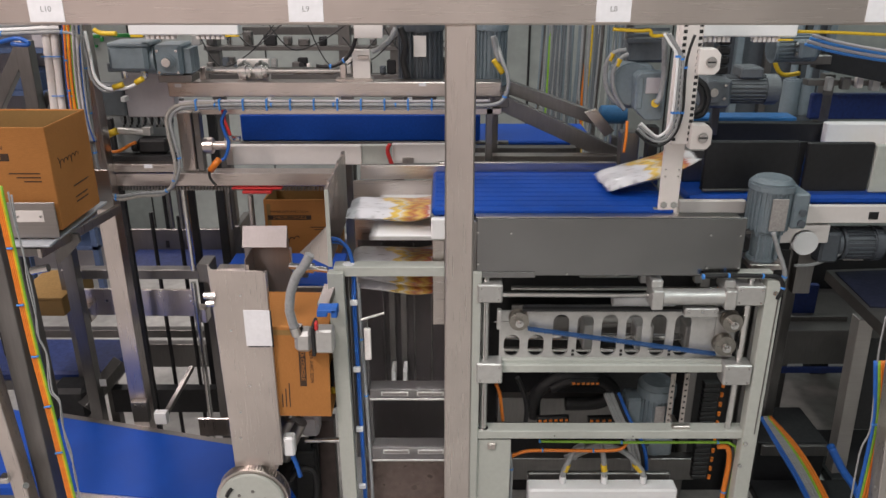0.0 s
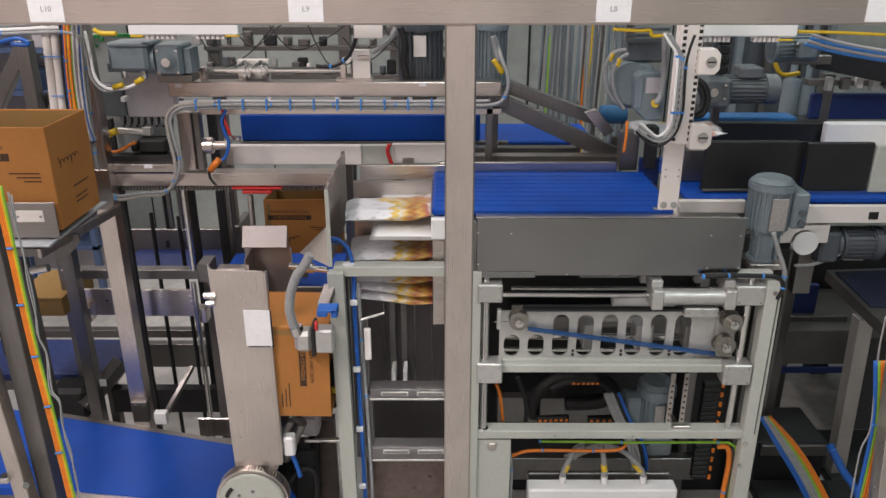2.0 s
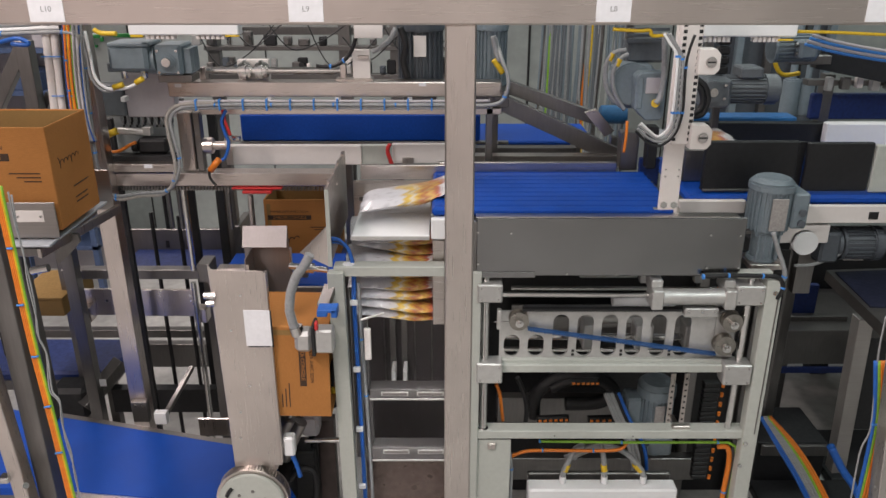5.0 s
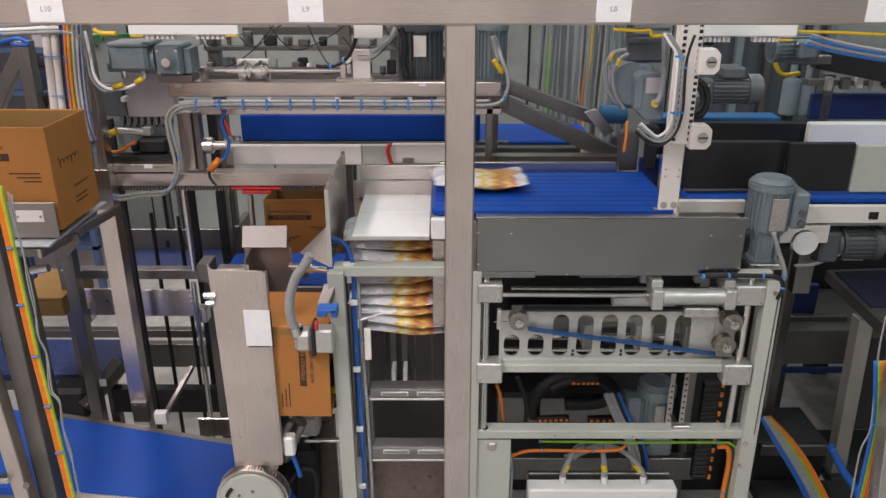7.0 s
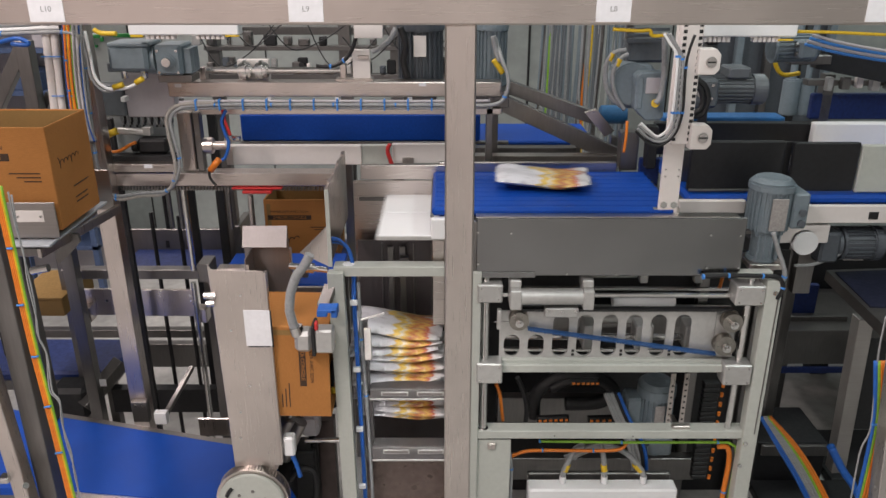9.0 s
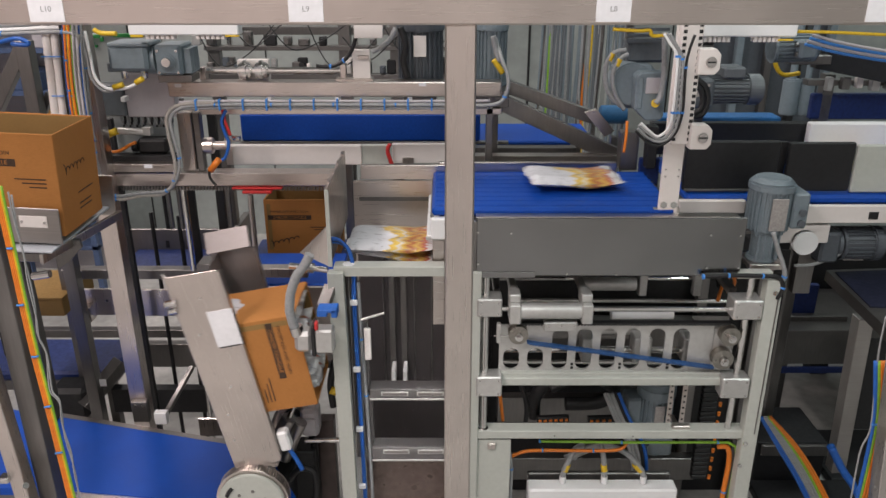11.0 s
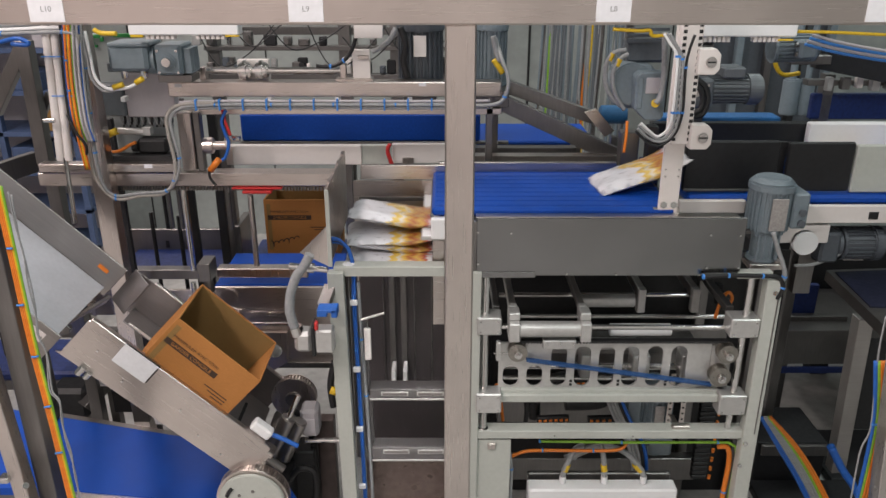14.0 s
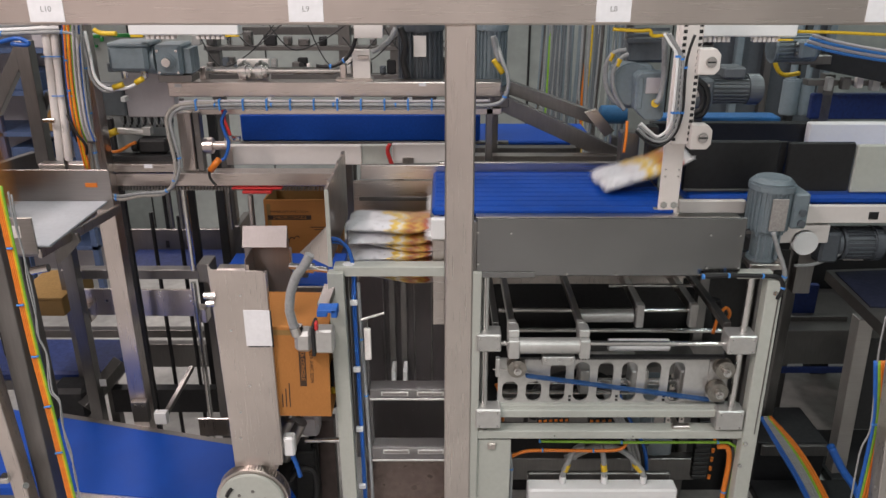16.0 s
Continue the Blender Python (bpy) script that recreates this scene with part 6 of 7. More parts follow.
# ---- tipping tray with its white floor ----
TRAY = (-1.553, 1.506)
tray = thing("tipping_tray", (TRAY[0], 2.3, TRAY[1]), "steel tipping tray with a white sliding floor", "tipping tray")
part("tray_floor", sheet([(-2.0, 1.585), (-1.135, 1.585), (-1.135, 1.592), (-2.0, 1.592)], 2.06, 2.47), SLIDE, tray)
rw = part("rear_wall", slab(-2.0, -1.115, 2.472, 2.478, 1.56, 1.70, 0.002), STEEL_MD, tray)
part("slot", slab(-1.2, -1.16, 2.469, 2.4715, 1.64, 1.655, 0.002), ORANGE, rw, "orange sensor in the wall slot")
fw = part("front_wall", slab(-2.0, -1.12, 2.098, 2.104, 1.6, 1.708, 0.003), STEEL_MD, tray)
part("label", slab(-1.235, -1.155, 2.0955, 2.0975, 1.65, 1.685, 0.0005), PINKWHITE, fw, "off-white label")
bolts(fw, ((-1.228, 2.0955, 1.667), (-1.162, 2.0955, 1.667)), 0.004)
part("end_lip", beam((-1.17, 2.06, 1.565), (-1.10, 2.47, 1.565), 0.012, 0.03), STEEL, tray)
part("side_arm", sheet([(-1.2, 1.575), (-1.12, 1.575), (-1.115, 1.55), (-1.16, 1.50), (-1.2, 1.47)], 2.2, 2.212), STEEL_DK, tray)
part("under_pan", slab(-1.95, -1.17, 2.07, 2.46, 1.55, 1.58, 0.003), STEEL_DK, tray)
part("fitting", rod((-1.19, 2.04, 1.52), (-1.14, 2.04, 1.53), 0.012, seg=12), CHROME, tray)
ts = thing("tray_stand", (-1.75, 2.3, 0), "steel stand carrying the tipping tray's pivot", "stand")
part("post", slab(-1.64, -1.55, 2.6, 2.66, 0, 1.5, 0.003), STEEL_DK, ts)
part("pivot_shaft", rod((TRAY[0], 2.03, TRAY[1]), (TRAY[0], 2.66, TRAY[1]), 0.02), CHROME, ts)

ci = thing("carton_infeed", (-3.2, 2.27, 0), "steel roller conveyor bringing empty cartons to the tray", "conveyor")
part("side_rail", slab(-5.2, -2.04, 2.05, 2.06, 1.52, 1.60, 0.002), STEEL_H, ci)
part("side_rail", slab(-5.2, -2.04, 2.48, 2.49, 1.52, 1.60, 0.002), STEEL_H, ci)
for k in range(26):
    part("roller", rod((-5.12 + 0.12 * k, 2.061, 1.57), (-5.12 + 0.12 * k, 2.479, 1.57), 0.022, seg=14), STEEL_DK, ci)
for lx in (-5.0, -3.6, -2.2):
    for ly in (2.06, 2.44):
        part("leg", slab(lx, lx + 0.04, ly, ly + 0.04, 0, 1.52, 0.002), STEEL_DK, ci)

# ---- tilting arm ----
PIV = (-0.632, 0.763)
arm = thing("tilting_arm", (PIV[0], 2.3, PIV[1]), "stainless steel tilting arm that cradles a carton", "tilting arm")
fp = part("front_plate", sheet([(-0.712, 1.50), (-0.70, 1.485), (-0.548, 1.48), (-0.54, 1.47), (-0.54, 0.77), (-0.70, 0.765)], 2.13, 2.135, 0.0012), STEEL, arm)
# thin offset charcoal plate stands for the shadow beside the label
part("label_backing", slab(-0.612, -0.531, 2.1285, 2.1299, 1.22, 1.348, 0.0003), CHARCOAL, fp)
part("label", slab(-0.617, -0.536, 2.1275, 2.1295, 1.225, 1.35, 0.0005), PAPER, fp, "blank white label")
bolts(fp, ((-0.62, 2.13, 1.40), (-0.66, 2.13, 1.28), (-0.62, 2.13, 1.08), (-0.66, 2.13, 0.98), (-0.67, 2.13, 0.88)), 0.004)
part("edge", slab(-0.545, -0.536, 2.128, 2.15, 0.78, 1.475, 0.002), STEEL, arm)
bpl = part("back_plate", sheet([(-0.703, 1.465), (-0.545, 1.465), (-0.545, 0.78), (-0.703, 0.78)], 2.52, 2.525), PAN, arm)
part("cap_bend", beam((-0.624, 2.492, 1.412), (-0.624, 2.528, 1.482), 0.158, 0.006, 0.002), PAN, arm)
part("floor_plate", slab(-0.678, -0.673, 2.136, 2.519, 0.77, 0.945), PAN, arm)
part("floor_ledge", slab(-0.678, -0.673, 2.415, 2.519, 0.9455, 1.40), PAN, arm)
part("floor_rib", slab(-0.6728, -0.664, 2.415, 2.42, 0.95, 1.38, 0.001), STEEL, arm)
part("back_edge", slab(-0.5452, -0.538, 2.518, 2.535, 0.78, 1.40, 0.002), STEEL, arm)
part("floor_strip", slab(-0.6728, -0.668, 2.15, 2.50, 0.932, 0.943, 0.001), ALU, arm, "pale alloy stop strip")
for z in (0.86, 0.92, 0.98):
    part("stop_bar", slab(-0.6728, -0.667, 2.2, 2.45, z, z + 0.012), CHARCOAL, arm)
part("stop_post", slab(-0.7025, -0.56, 2.505, 2.519, 0.98, 0.995), ALU, arm)
part("hub_block", slab(-0.70, -0.56, 2.14, 2.19, 0.74, 0.78, 0.004), STEEL, arm)
for x in (-0.67, -0.63, -0.59):
    part("stub", rod((x, 2.15, 0.68), (x, 2.15, 0.75), 0.014, seg=16), STEEL_DK, arm)
part("sensor", slab(-0.535, -0.498, 2.14, 2.18, 0.795, 0.87, 0.006), WHITE, arm, "white sensor block")
part("sensor_lead", bend([(-0.515, 2.16, 0.80), (-0.50, 2.16, 0.75), (-0.49, 2.16, 0.70)], 0.008), BLUE, arm, "blue and grey lead")
part("gas_fitting", joined(rod((-0.73, 2.128, 1.40), (-0.695, 2.128, 1.40), 0.012, seg=10), rod((-0.725, 2.125, 1.375), (-0.70, 2.125, 1.375), 0.01, seg=10)), CHROME, arm)
drum = thing("gear_drum", (-0.646, 2.100, 0.638), "grey toothed drum on which the arm turns", "gear drum")
DX, DZ = -0.645, 0.648
dd = part("disc", rod((DX, 2.085, DZ), (DX, 2.10, DZ), 0.112, seg=64, bev=0.003), GREYPAINT, drum)
part("teeth", wheel((DX, DZ), 0.122, 2.105, 2.14, teeth=72), STEEL, drum)
for k in range(6):
    a = k * math.tau / 6 + 0.35
    part("screw", rod((DX + 0.05 * math.cos(a), 2.083, DZ + 0.05 * math.sin(a)), (DX + 0.05 * math.cos(a), 2.085, DZ + 0.05 * math.sin(a)), 0.006, seg=8), STEEL_DK, dd)
part("slot", bend([(DX - 0.085 * math.cos(a), 2.0845, DZ + 0.085 * math.sin(a)) for a in (0.35, 0.5, 0.65, 0.8)], 0.007, 8, 3), CHARCOAL, dd)
part("axle", rod((DX, 2.14, DZ), (DX, 2.6, DZ), 0.03), STEEL_DK, drum)
part("far_ring", wheel((-0.567, 0.795), 0.085, 2.5, 2.53, teeth=44), STEEL, drum)
part("far_hub", rod((-0.567, 2.485, 0.795), (-0.567, 2.6, 0.795), 0.03, seg=24, bev=0.003), STEEL_MD, drum)
part("pedestal", slab(DX - 0.09, DX + 0.09, 2.2, 2.5, 0, DZ - 0.05, 0.004), CHARCOAL, drum)
dr = thing("arm_drive", (-0.544, 2.300, 0.746), "pair of steel cylinders driving the tilting arm", "arm drive")
part("cylinder", rod((-0.624, 2.300, 0.685), (-0.543, 2.300, 0.846), 0.026, seg=24, bev=0.004), STEEL_MD, dr)
part("cylinder", rod((-0.587, 2.340, 0.638), (-0.513, 2.340, 0.803), 0.026, seg=24, bev=0.004), STEEL_MD, dr)
part("rod_end", rod((-0.543, 2.300, 0.846), (-0.509, 2.320, 0.922), 0.01), CHROME, dr)
part("housing", slab(-0.52, -0.455, 2.36, 2.44, 0.715, 0.83, 0.012), LILAC, dr)
part("housing_cap", slab(-0.512, -0.463, 2.352, 2.36, 0.74, 0.80, 0.004), LILAC, dr)
part("bracket", slab(-0.609, -0.480, 2.380, 2.480, 0.363, 0.638, 0.006), CHARCOAL, dr)
part("shaft", rod((-0.515, 2.400, 0.674), (-0.384, 2.400, 0.677), 0.01), CHROME, dr)
part("stand", slab(-0.508, -0.422, 2.500, 2.550, -0.021, 0.693), material("brown_steel", (0.12, 0.09, 0.085), 0.4, 0.5), dr)
cable([(-0.586, 2.420, 0.773), (-0.553, 2.420, 0.790), (-0.523, 2.420, 0.760), (-0.499, 2.420, 0.711), (-0.483, 2.420, 0.557), (-0.507, 2.420, 0.342)], 0.012, BLACK, "black hose behind the drum")
cable([(-0.563, 2.300, 0.573), (-0.523, 2.300, 0.623), (-0.472, 2.300, 0.611), (-0.467, 2.300, 0.522), (-0.499, 2.300, 0.418)], 0.012, BLACK, "black hose behind the drum")
cable([(-0.372, 2.300, 1.070), (-0.390, 2.300, 0.980), (-0.385, 2.300, 0.889)], 0.012, BLACK, "black plug lead at the frame")
single("cable_end", bend([(-0.390, 2.290, 0.964), (-0.369, 2.290, 0.955)], 0.014, 8, 2), YELLOW, "yellow plug at the frame", "cable end", "cable ends")
# middle: plates and hose beside the bin
mp = thing("transfer_plate", (-0.727, 2.750, 0.810), "brushed steel transfer plate with shaft and bearings", "machine plate")
pmain = part("plate", slab(-0.900, -0.418, 2.750, 2.762, 0.783, 1.145, 0.003), STEEL_H, mp)
part("top_rail", slab(-0.877, -0.524, 2.730, 2.780, 1.193, 1.231, 0.003), STEEL, mp)
part("belt", slab(-0.903, -0.415, 2.77, 3.1, 1.148 - 0.03, 1.148, 0.005), BLUEBELT, mp)
part("side_block", slab(-0.866, -0.808, 2.720, 2.750, 0.956, 1.036, 0.003), STEEL, mp)
part("shaft", rod((-0.799, 2.700, 1.009), (-0.588, 2.700, 1.009), 0.006, seg=12), CHROME, mp)
part("pivot_plate", sheet([(-0.737, 0.956), (-0.624, 0.956), (-0.630, 0.821), (-0.690, 0.782), (-0.743, 0.782)], 2.725, 2.745), STEEL, mp)
part("bearing", joined(rod((-0.675, 2.725, 0.871), (-0.670, 2.705, 0.883), 0.026, seg=24, bev=0.003), rod((-0.670, 2.706, 0.882), (-0.666, 2.690, 0.891), 0.012, seg=12)), STEEL_DK, mp)
part("wheel", wheel((-0.831, 1.123), 0.034, 2.7, 2.72), STEEL, mp)
part("lower_edge", slab(-0.874, -0.424, 2.735, 2.749, 0.787, 0.813), STEEL_DK, mp)
part("leg", slab(-0.922, -0.886, 2.78, 2.82, 0, 1.1), STEEL_DK, mp)
hose = thing("flexible_hose", (-0.453, 2.090, 1.348), "ribbed grey flexible hose into an alloy connector", "hose")
hp = [(-0.392, 2.090, 1.549), (-0.407, 2.090, 1.520), (-0.437, 2.090, 1.480), (-0.458, 2.090, 1.424), (-0.465, 2.090, 1.368), (-0.458, 2.090, 1.325), (-0.447, 2.090, 1.291)]
part("hose", bend(hp, 0.0135, 14, 8), CABLE, hose)
ribs = []
for k in range(6):
    for u in (0.0, 0.17, 0.33, 0.5, 0.67, 0.83):
        p, q = Vector(hp[k]), Vector(hp[k + 1])
        c = p.lerp(q, u)
        d = (q - p).normalized()
        ribs.append(rod(c - d * 0.0015, c + d * 0.0015, 0.0146, seg=14))
part("ribs", joined(*ribs), CABLE, hose)
con = part("connector", joined(slab(-0.455, -0.400, 2.070, 2.130, 1.231, 1.301, 0.012), slab(-0.393, -0.335, 2.070, 2.120, 1.229, 1.309, 0.006)), ALU, hose, "cast alloy connector")
part("collar", rod((-0.450, 2.090, 1.314), (-0.444, 2.090, 1.287), 0.021, seg=16), CHROME, con)
part("seal", slab(-0.401, -0.390, 2.065, 2.135, 1.222, 1.323, 0.003), BLACK, con)
part("latch", slab(-0.388, -0.378, 2.060, 2.080, 1.314, 1.341, 0.003), RED, con)
single("blue_bracket", joined(slab(-0.379, -0.322, 2.070, 2.120, 1.368, 1.378, 0.002), slab(-0.380, -0.349, 2.070, 2.120, 1.355, 1.372, 0.002), slab(-0.337, -0.319, 2.070, 2.120, 1.352, 1.379, 0.002)), BLUE, "blue plastic bracket on the frame leg", "bracket")
single("sloped_cover", beam((-0.352, 2.200, 1.402), (-0.373, 2.150, 1.348), 0.04, 0.02), STEEL_DK, "grey sloped cover at the frame leg", "cover")
single("air_fitting", joined(rod((-0.500, 2.300, 1.427), (-0.376, 2.300, 1.411), 0.01, seg=12), rod((-0.449, 2.300, 1.421), (-0.420, 2.300, 1.417), 0.017, seg=12)), CHROME, "chrome pneumatic fitting behind the hose", "fitting", "pneumatic fittings")
for k in range(4):
    pts = [(-0.350, 2.235, 1.548), (-0.324, 2.235, 1.545), (-0.299, 2.235, 1.520), (-0.288, 2.235, 1.484), (-0.283, 2.235, 1.435), (-0.286, 2.235, 1.336), (-0.284, 2.235, 1.150), (-0.281, 2.235, 0.840), (-0.278, 2.235, 0.499)]
    cable([(p[0] + 0.006 * (k % 2) - 0.004, p[1] + 0.008 * (k // 2), p[2] - 0.006 * k) for p in pts], 0.004, BLUE if k != 2 else BLACK, "blue air hose running down the frame leg", (5, 6, 7) if k == 0 else (), group="air hoses")
cable([(-0.272, 2.245, 1.392), (-0.269, 2.245, 1.187), (-0.262, 2.245, 0.970), (-0.257, 2.245, 0.738), (-0.254, 2.245, 0.516)], 0.006, CABLE, "grey cable beside the blue hoses", (1, 2))
# cartons standing still in the background
def carton(at, label, group="cartons"):
    """An open-topped printed carton, 0.33 x 0.26 m and 0.305 m high, its base centre at the origin."""
    ob = thing("carton", (0, 0, 0), label, "carton", group)
    a, b, h, t = 0.165, 0.13, 0.305, 0.005
    front = part("wall", slab(-a, a, -b, -b + t, 0, h), CARD, ob)
    part("wall", slab(-a, a, b - t, b, 0, h), CARD, ob)
    part("wall", slab(-a, -a + t, -b + t, b - t, 0, h), CARD, ob)
    side = part("wall", slab(a - t, a, -b + t, b - t, 0, h), CARD, ob)
    part("bottom", slab(-a + t, a - t, -b + t, b - t, 0, t), CARD_IN, ob)
    # thin darker sheets on two inner walls imitate the carton's inside shade
    part("lining", slab(-a + t, a - t, b - t - 0.002, b - t, t, h - 0.004, 0), CARD_IN, ob)
    part("lining", slab(-a + t, -a + t + 0.002, -b + t, b - t - 0.003, t, h - 0.004, 0), CARD_IN, ob)
    part("tape", slab(-a + 0.012, -a + 0.03, -b - 0.0005, -b, 0.06, h - 0.02, 0), CARD_IN, front, "strip of clear brown tape")
    lettering("print", "MANIPULER AVEC SOIN", 0.0165, Matrix.Translation((-0.05, -b - 0.0006, h - 0.058)) @ pose(0, 0, 0, 90), front, PRINT)
    part("banner", slab(-0.15, 0.05, -b - 0.0007, -b, h - 0.097, h - 0.075, 0), PRINT, front, "dark printed banner")
    lettering("print", "GARDER CONGELE", 0.018, Matrix.Translation((-0.05, -b - 0.0011, h - 0.086)) @ pose(0, 0, 0, 90), front, CARD)
    for k, w in enumerate((0.09, 0.07, 0.05)):
        part("small_print", slab(0.13 - w, 0.13, -b - 0.0008, -b, 0.17 - 0.012 * k, 0.1735 - 0.012 * k, 0), PRINT, front)
    for k, w in enumerate((0.03, 0.02)):
        part("small_print", slab(0.1 - w, 0.13, -b - 0.0008, -b, 0.06 - 0.015 * k, 0.065 - 0.015 * k, 0), PRINT, front)
    # script logo as a plain flowing stroke
    pts = [(-0.145 + 0.0042 * k + 0.004 * math.sin(k * 1.1), -b - 0.0004, 0.09 + 0.0011 * k + 0.008 * math.sin(k * 1.1 + 1.3) * (2.2 if k in (0, 1, 2, 3, 19, 20) else 0.8)) for k in range(32)]
    part("logo", bend(pts, 0.0024, 6, 4), PRINT, front)
    pts = [(a + 0.0004, -0.09 + 0.0042 * k + 0.004 * math.sin(k * 1.1), 0.19 + 0.008 * math.sin(k * 1.1 + 1.3) * (2.2 if k in (0, 1, 2, 3, 19, 20) else 0.8)) for k in range(32)]
    part("logo", bend(pts, 0.0012, 6, 4), PRINT, side)
    for z, w in ((0.1, 0.1), (0.065, 0.08), (0.05, 0.08)):
        part("small_print", slab(a, a + 0.0008, -0.02, -0.02 + w, z, z + 0.004, 0), PRINT, side)
    ob.matrix_basis = at
    return ob


case_full = carton(pose(0, 0, 0), "open printed brown carton filled with bags by the arm")
case_tray = carton(pose(0, 0, 0), "open empty printed brown carton on the tipping tray")
case_next = carton(pose(0, 0, 0), "open empty printed brown carton sliding onto the tray")
# a carton waiting upright on the rear belt, and a plain one at the far left
carton(pose(-0.657, 3.47, 1.008), "printed brown carton standing on the rear belt")
plain = thing("plain_carton", (-1.747, 3.000, 0.891), "closed tan carton on the low side conveyor", "carton", "cartons")
part("body", slab(-1.859, -1.646, 3.0, 3.3, 0.891, 0.967, 0.003), CARD_IN, plain)
part("lid", slab(-1.859 - 0.003, -1.646 + 0.003, 2.997, 3.303, 0.967, 0.980, 0.002), CARD_IN, plain)


def bag_mesh():
    bm = bmesh.new()
    nx, ny = 18, 12
    for s in (1, -1):
        grid = []
        for i in range(nx + 1):
            row = []
            for j in range(ny + 1):
                u, v = i / nx * 2 - 1, j / ny * 2 - 1
                e = max(0.0, 1 - abs(u) ** 5) * max(0.0, 1 - abs(v) ** 3)
                n = noise.noise(Vector((u * 2.2, v * 2.2, 3.0 * s)))
                wave = 0.006 * math.sin(7 * v + 2 * u)
                row.append(bm.verts.new((0.155 * u * (1 - 0.02 * v * v) + 0.004 * n, 0.1 * v * (1 + 0.06 * u * u) + 0.004 * n,
                                         0.022 + s * (0.02 * e ** 0.6 + 0.007 * n * e) + 0.015 * abs(u - 0.3) + wave * abs(u) ** 4)))
            grid.append(row)
        for i in range(nx):
            for j in range(ny):
                q = (grid[i][j], grid[i + 1][j], grid[i + 1][j + 1], grid[i][j + 1])
                bm.faces.new(q if s > 0 else q[::-1]).smooth = True
    bmesh.ops.remove_doubles(bm, verts=bm.verts[:], dist=0.0004)
    return bm


bag_me = bpy.data.meshes.new("bag")
_b = bag_mesh()
_b.to_mesh(bag_me)
_b.free()
bag_me.materials.append(BAG)


# ---- what moves ----
def glide(table, t):
    """A value between the rows of a table of (seconds, value), eased."""
    if t <= table[0][0]:
        return table[0][1]
    for (t0, a), (t1, b) in zip(table, table[1:]):
        if t <= t1:
            u = (t - t0) / (t1 - t0)
            return a + (b - a) * u
    return table[-1][1]


ARM_TURN = [(0, 0), (10.6, 0), (10.9, 6), (11.3, 27), (11.4, 36), (11.5, 44), (11.6, 54), (11.8, 77), (11.9, 82), (12.3, 82), (12.4, 71), (12.5, 61),
            (12.6, 50), (12.7, 47), (14.6, 47), (14.8, 37), (14.9, 26), (15.0, 12), (15.1, 3), (15.2, 0), (16, 0)]
TRAY_TURN = [(0, 0), (10.8, 0), (11.1, 4), (11.3, 14), (11.4, 27), (11.5, 38), (11.6, 45), (11.7, 46), (13.9, 46), (14.1, 44), (14.3, 37), (14.5, 30),
             (14.7, 17), (14.9, 6), (15.1, 0), (16, 0)]


def arm_pose(t):
    return pose(PIV[0], 2.3, PIV[1], 0, -glide(ARM_TURN, t), 0)


def tray_pose(t):
    return pose(TRAY[0], 2.3, TRAY[1], 0, glide(TRAY_TURN, t), 0)


# a carton lying in the upright arm, and one standing on the level tray, in the arm's and tray's own space
IN_ARM = pose(-0.669 - PIV[0], -0.025, 1.122 - PIV[1], 0, 91, 0)
IN_TRAY = pose(-1.28 - TRAY[0], -0.055, 1.618 - TRAY[1])


def between(a, b, u):
    qa, qb = a.to_quaternion(), b.to_quaternion()
    return Matrix.LocRotScale(a.translation.lerp(b.translation, u), qa.slerp(qb, u), None)


TRAP = [(0, 0), (0.5, 0), (0.62, 0.08), (0.72, 0.235), (0.95, 0.235), (1.02, 0.18), (1.1, 0.1), (1.2, 0), (9, 0)]
SWING = [(0, 0), (0.3, -16), (1.0, -33), (1.5, 0), (2.2, 0), (2.8, -50), (3.4, -5), (4.2, 0), (6.3, 0), (7.0, -30), (7.4, -34), (8.0, 0), (8.6, -8), (9.0, -22),
         (9.2, -34), (10.2, 0), (11.3, -36), (12.0, -5), (12.5, 0), (13.2, -18), (14.0, -30), (14.5, 0), (15.0, 0), (15.4, -40), (15.7, -38), (16, -30)]
STEPS = [i / 10 for i in range(161)]
LIFT_DROP = [(0, 0), (10.6, 0), (11.0, 0.05), (12.95, 0.05), (13.2, 0.115), (15.2, 0.115), (15.5, 0.175), (16, 0.175)]
CLAMP_SLIDE = [(0, 0), (8.6, 0), (8.7, -0.06), (8.8, -0.26), (8.9, -0.4), (8.95, -0.444), (16, -0.444)]
BAG_TIMES = [-0.6, 0.42, 1.4, 2.6, 3.48, 4.55, 5.65, 6.82, 7.88, 9.04, 10.1, 11.16, 12.26, 13.29, 14.4, 15.26, 16.42]
BELT_Y = 2.47
STACK_X = -0.156
BAG_PATH = [(-0.6, 0.840, 1.764 - 0.02, -2), (-0.48, 0.704, 1.735 - 0.02, -12), (-0.4, 0.666, 1.677 - 0.01, -22), (-0.3, 0.574, 1.679 - 0.01, -12), (-0.2, 0.475, BELT, 0), (0, 0.290, BELT, 0),
            (0.2, 0.106, BELT, 0), (0.35, -0.036, BELT - 0.02, -8), (0.45, -0.117, 1.60, -14), (0.6, -0.151, 1.565, -4), (0.68, -0.151, 1.55, -3)]
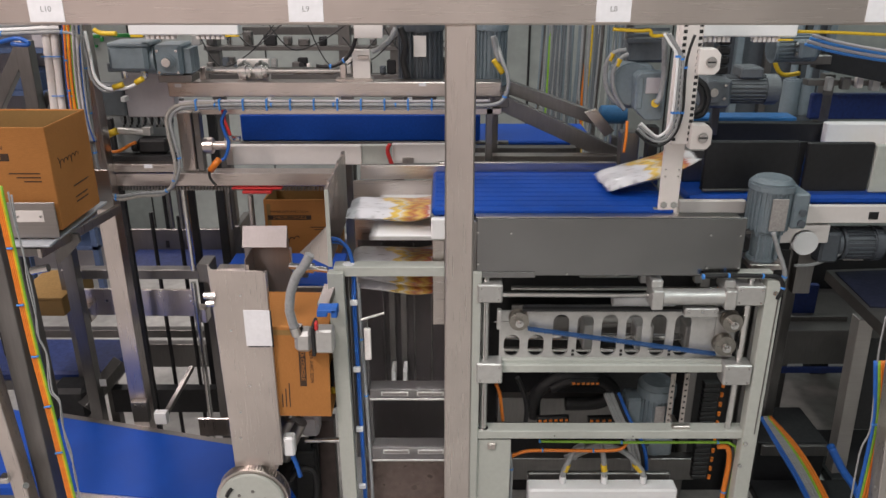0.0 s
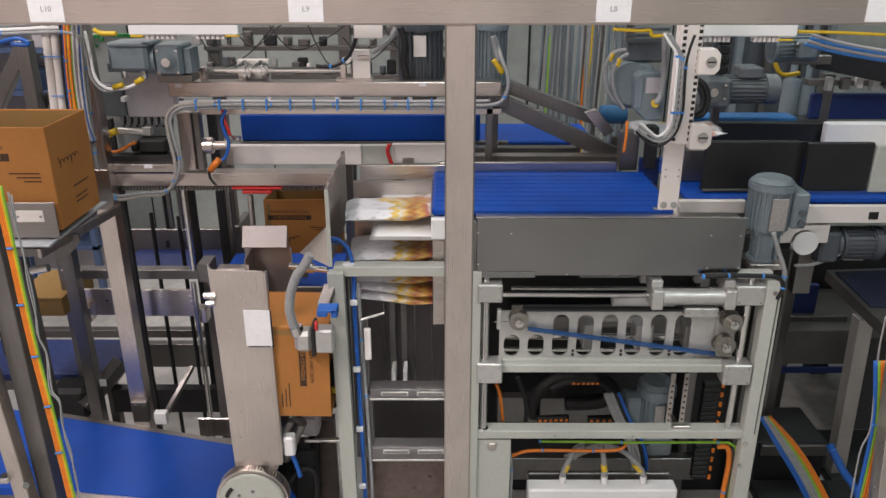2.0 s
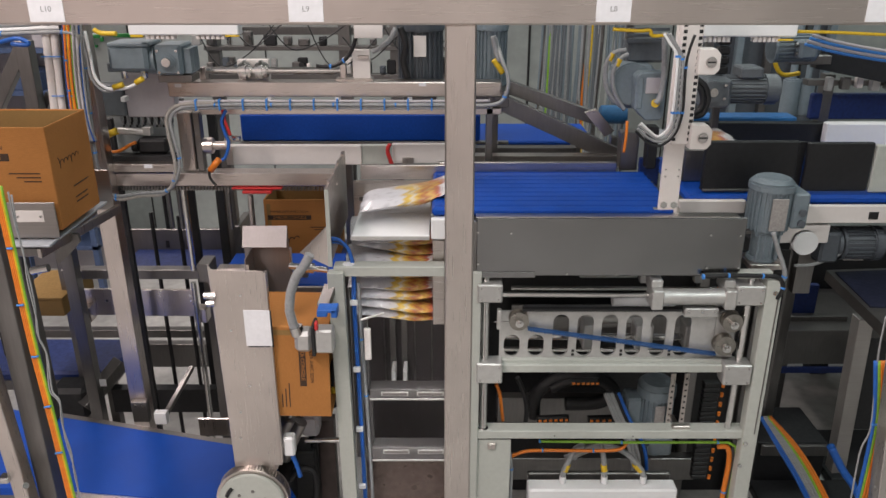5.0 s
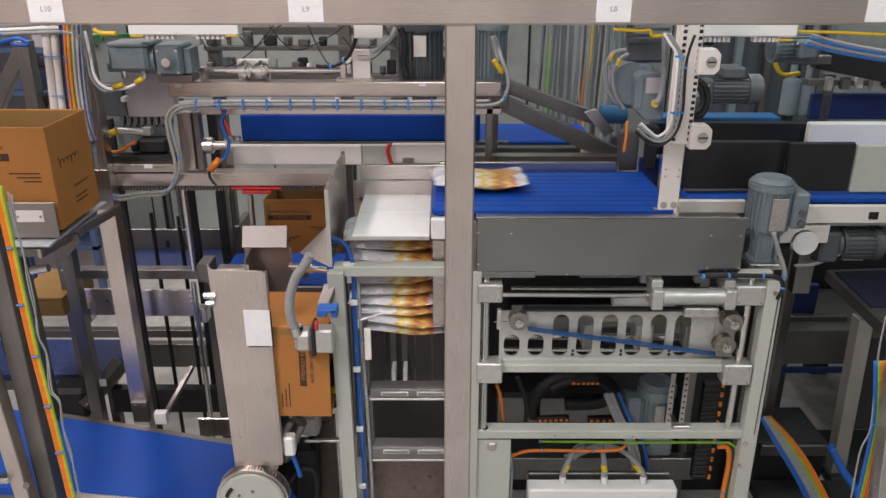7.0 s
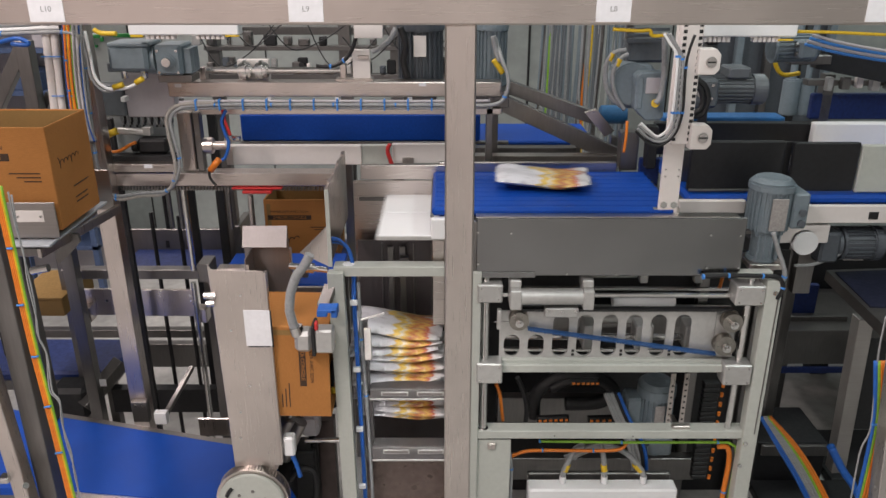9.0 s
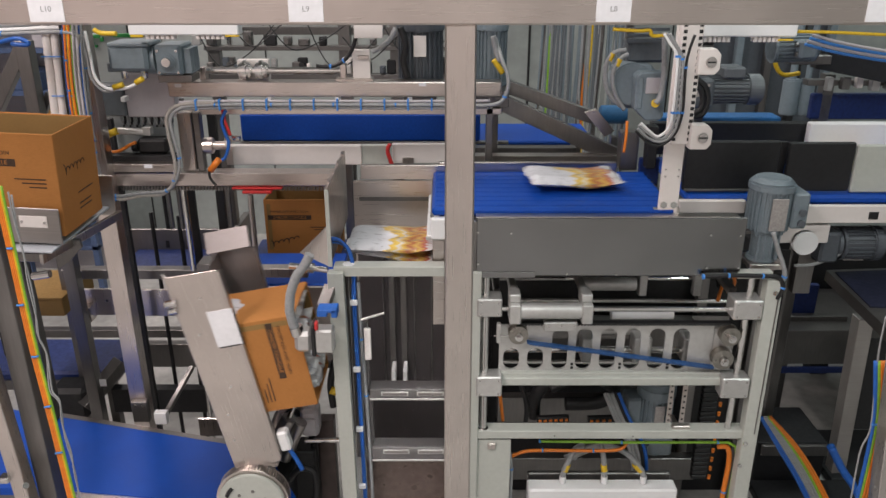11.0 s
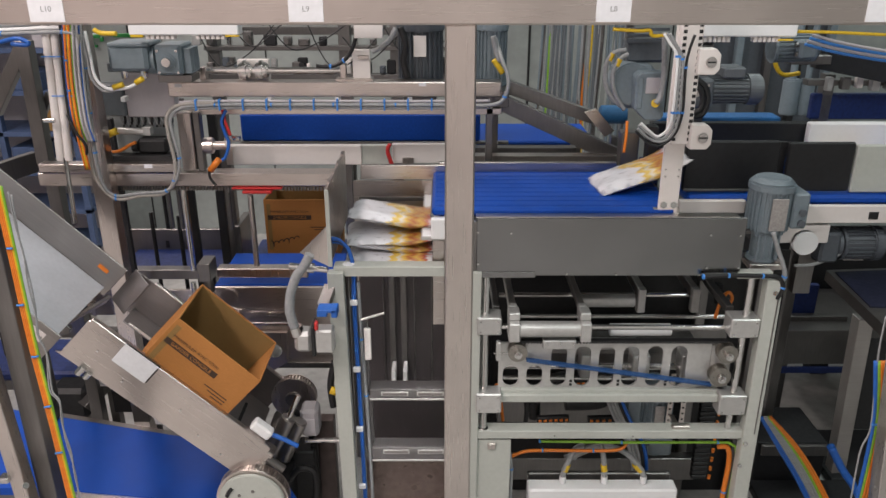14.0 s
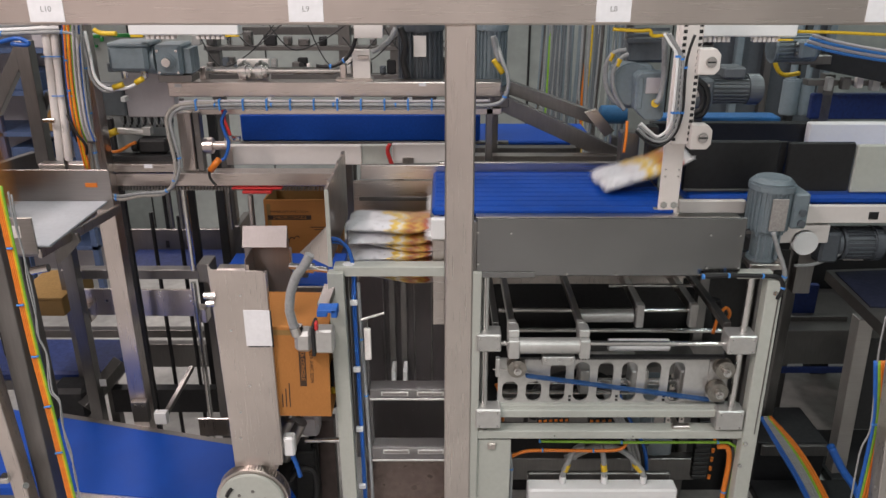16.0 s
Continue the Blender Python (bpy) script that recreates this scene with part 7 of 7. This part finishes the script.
# level of the stack's foot: first stack, then the next
FOOT_A = [(0, 1.305), (1.5, 1.274), (3.5, 1.247), (7.0, 1.153), (8.55, 1.147), (8.7, 1.070), (8.95, 0.813), (16, 0.813)]
FOOT_B = [(0, 1.419), (12.95, 1.419), (13.2, 1.391), (15.2, 1.391), (15.5, 1.345), (16, 1.345)]
PUSH = [(0, 0), (9.5, 0), (10.1, -0.362), (16, -0.362)]
CASE_SLIDE = [(0, 0), (11.9, 0), (12.0, 0.02), (12.1, 0.045), (12.2, 0.09), (12.3, 0.145), (12.4, 0.19)]
CASE_DROP = [(0, 0), (11.6, 0), (11.9, -0.06), (16, -0.06)]

# the filled carton runs out on the take-away belt, crosses over and passes along the low side belt
CASE_X = [(12.5, -1.281), (12.8, -1.506), (13.6, -2.6), (14.25, -2.6), (14.6, -2.018), (14.8, -1.958), (15.0, -1.907), (15.1, -1.9), (15.2, -1.93),
          (15.3, -1.958), (15.4, -2.047), (15.6, -2.4), (16, -2.95)]
CASE_Y = [(12.5, 2.3), (13.5, 2.3), (14.2, 3.265), (16, 3.265)]
CASE_Z = [(12.5, 0.711), (12.65, 0.623), (13.5, 0.623), (14.2, 0.553), (16, 0.553)]


def case_full_pose(t):
    if t <= 12.4:
        return arm_pose(min(t, 12.3)) @ Matrix.Translation((glide(CASE_DROP, t), 0, glide(CASE_SLIDE, t))) @ IN_ARM
    a = arm_pose(12.3) @ Matrix.Translation((-0.06, 0, 0.19)) @ IN_ARM
    b = pose(-1.281, 2.3, 0.711)
    if t <= 12.5:
        return between(a, b, (t - 12.4) / 0.1)
    return pose(glide(CASE_X, t), glide(CASE_Y, t), glide(CASE_Z, t))


def case_tray_pose(t):
    if t <= 13.34:
        return tray_pose(t) @ IN_TRAY
    if t < 13.81:
        u = (t - 13.34) / 0.47
        return between(tray_pose(13.34) @ IN_TRAY, arm_pose(13.9) @ IN_ARM, u * u * (1.6 - 0.6 * u))
    return arm_pose(t) @ IN_ARM


def case_next_pose(t):
    x = glide([(0, -2.2), (15.7, -1.2), (16, -0.28)], t)
    return tray_pose(15.5) @ IN_TRAY if t > 16.5 else Matrix.Translation((x, 0, 0)) @ tray_pose(15.5) @ IN_TRAY


def motions():
    walk(arm, [(t, arm_pose(t)) for t in STEPS])
    walk(tray, [(t, tray_pose(t)) for t in STEPS])
    # the front wall closes on the carton and opens for the next one
    shut = fw.matrix_basis.copy()
    wide = Matrix.Translation((0, -0.13, 0)) @ shut
    walk(fw, [(0, shut), (13.3, shut), (14.0, wide), (16, wide)])
    walk(case_full, [(t, case_full_pose(t)) for t in STEPS])
    walk(case_tray, [(t, case_tray_pose(t)) for t in STEPS])
    walk(case_next, [(t, case_next_pose(t)) for t in STEPS])
    o = Vector(lift.location)
    walk(lift, [(t, pose(o.x, o.y, o.z - glide(LIFT_DROP, t))) for t in STEPS])
    k = Vector(clamp.location)
    walk(clamp, [(t, pose(k.x + glide(CLAMP_SLIDE, t), k.y, k.z - glide(LIFT_DROP, t))) for t in STEPS])
    home = Vector(trap.location)
    rows = []
    for t in STEPS:
        s = min((t - T for T in BAG_TIMES + [-1.6] if t - T > 0.5), default=9)
        rows.append((t, pose(home.x + glide(TRAP, s), home.y, home.z)))
    walk(trap, rows)
    for ob in (swing, sm):
        c = Vector(ob.location)
        walk(ob, [(t, pose(c.x + 0.0021 * d, c.y, c.z)) for t, d in SWING])
    rng = random.Random(5)
    arrivals = [-9, -8, -7] + BAG_TIMES
    full = [T for T in arrivals if T < 8.2]
    for T in arrivals:
        rank = full.index(T) if T in full else arrivals.index(T) - len(full)
        foot = FOOT_A if T in full else FOOT_B
        bag = new("food_bag", bag_me)
        tagged(bag, "white film food bag with yellow and red print", "food bag", "food bags")
        jx, jy, jr = rng.uniform(-0.012, 0.012), rng.uniform(-0.014, 0.014), rng.uniform(-6, 6)
        rest_r, rest_p = rng.uniform(-5, 5), rng.uniform(-3, 3)
        rows = []
        for t in STEPS:
            s = t - T
            if s < -0.6:
                back = -0.6 - s
                far = 0.95 * back if back < 1.5 else 1.425 + 0.34 * (back - 1.5)
                low = min(1.0, back / 0.2)
                m = pose(BAG_PATH[0][1] + far, BELT_Y + 0.27, BAG_PATH[0][2] * (1 - low) + 1.622 * low, 0, -2 * (1 - low), jr)
            elif s < 0.66:
                y = BELT_Y + 0.27 * max(0, min(1, (-0.44 - s) / 0.12)) - 0.07 * max(0, min(1, (s - 0.3) / 0.3))
                m = pose(glide([r[:2] for r in BAG_PATH], s) + jx, y + jy, glide([(r[0], r[2]) for r in BAG_PATH], s), 0, glide([(r[0], r[3]) for r in BAG_PATH], s), jr)
            else:
                u = min(1, (s - 0.66) / 0.09)
                count = sum(1 for q in (full if T in full else arrivals[len(full):]) if t - q > 0.66)
                z = glide(foot, t) + min(0.04, (TZ - 0.02 - glide(foot, t)) / max(count, 1)) * rank * (1 - 0.28 * (T in full) * glide([(0, 0), (8.7, 0), (8.95, 1), (16, 1)], t))
                m = pose(STACK_X + jx + glide(PUSH, t) * (T in full), 2.40 + jy, z * u * u + BAG_PATH[-1][2] * (1 - u * u), rest_p, rest_r * u, jr)
                if T in full and t > 10.1:
                    at = pose(STACK_X + jx - 0.362, 2.275 + jy * 0.6, 0.965 + 0.0245 * rank, rest_p * 0.5, rest_r * 0.3, jr)
                    m = case_full_pose(t) @ case_full_pose(10.1).inverted() @ at
            rows.append((t, m))
        walk(bag, rows)


motions()
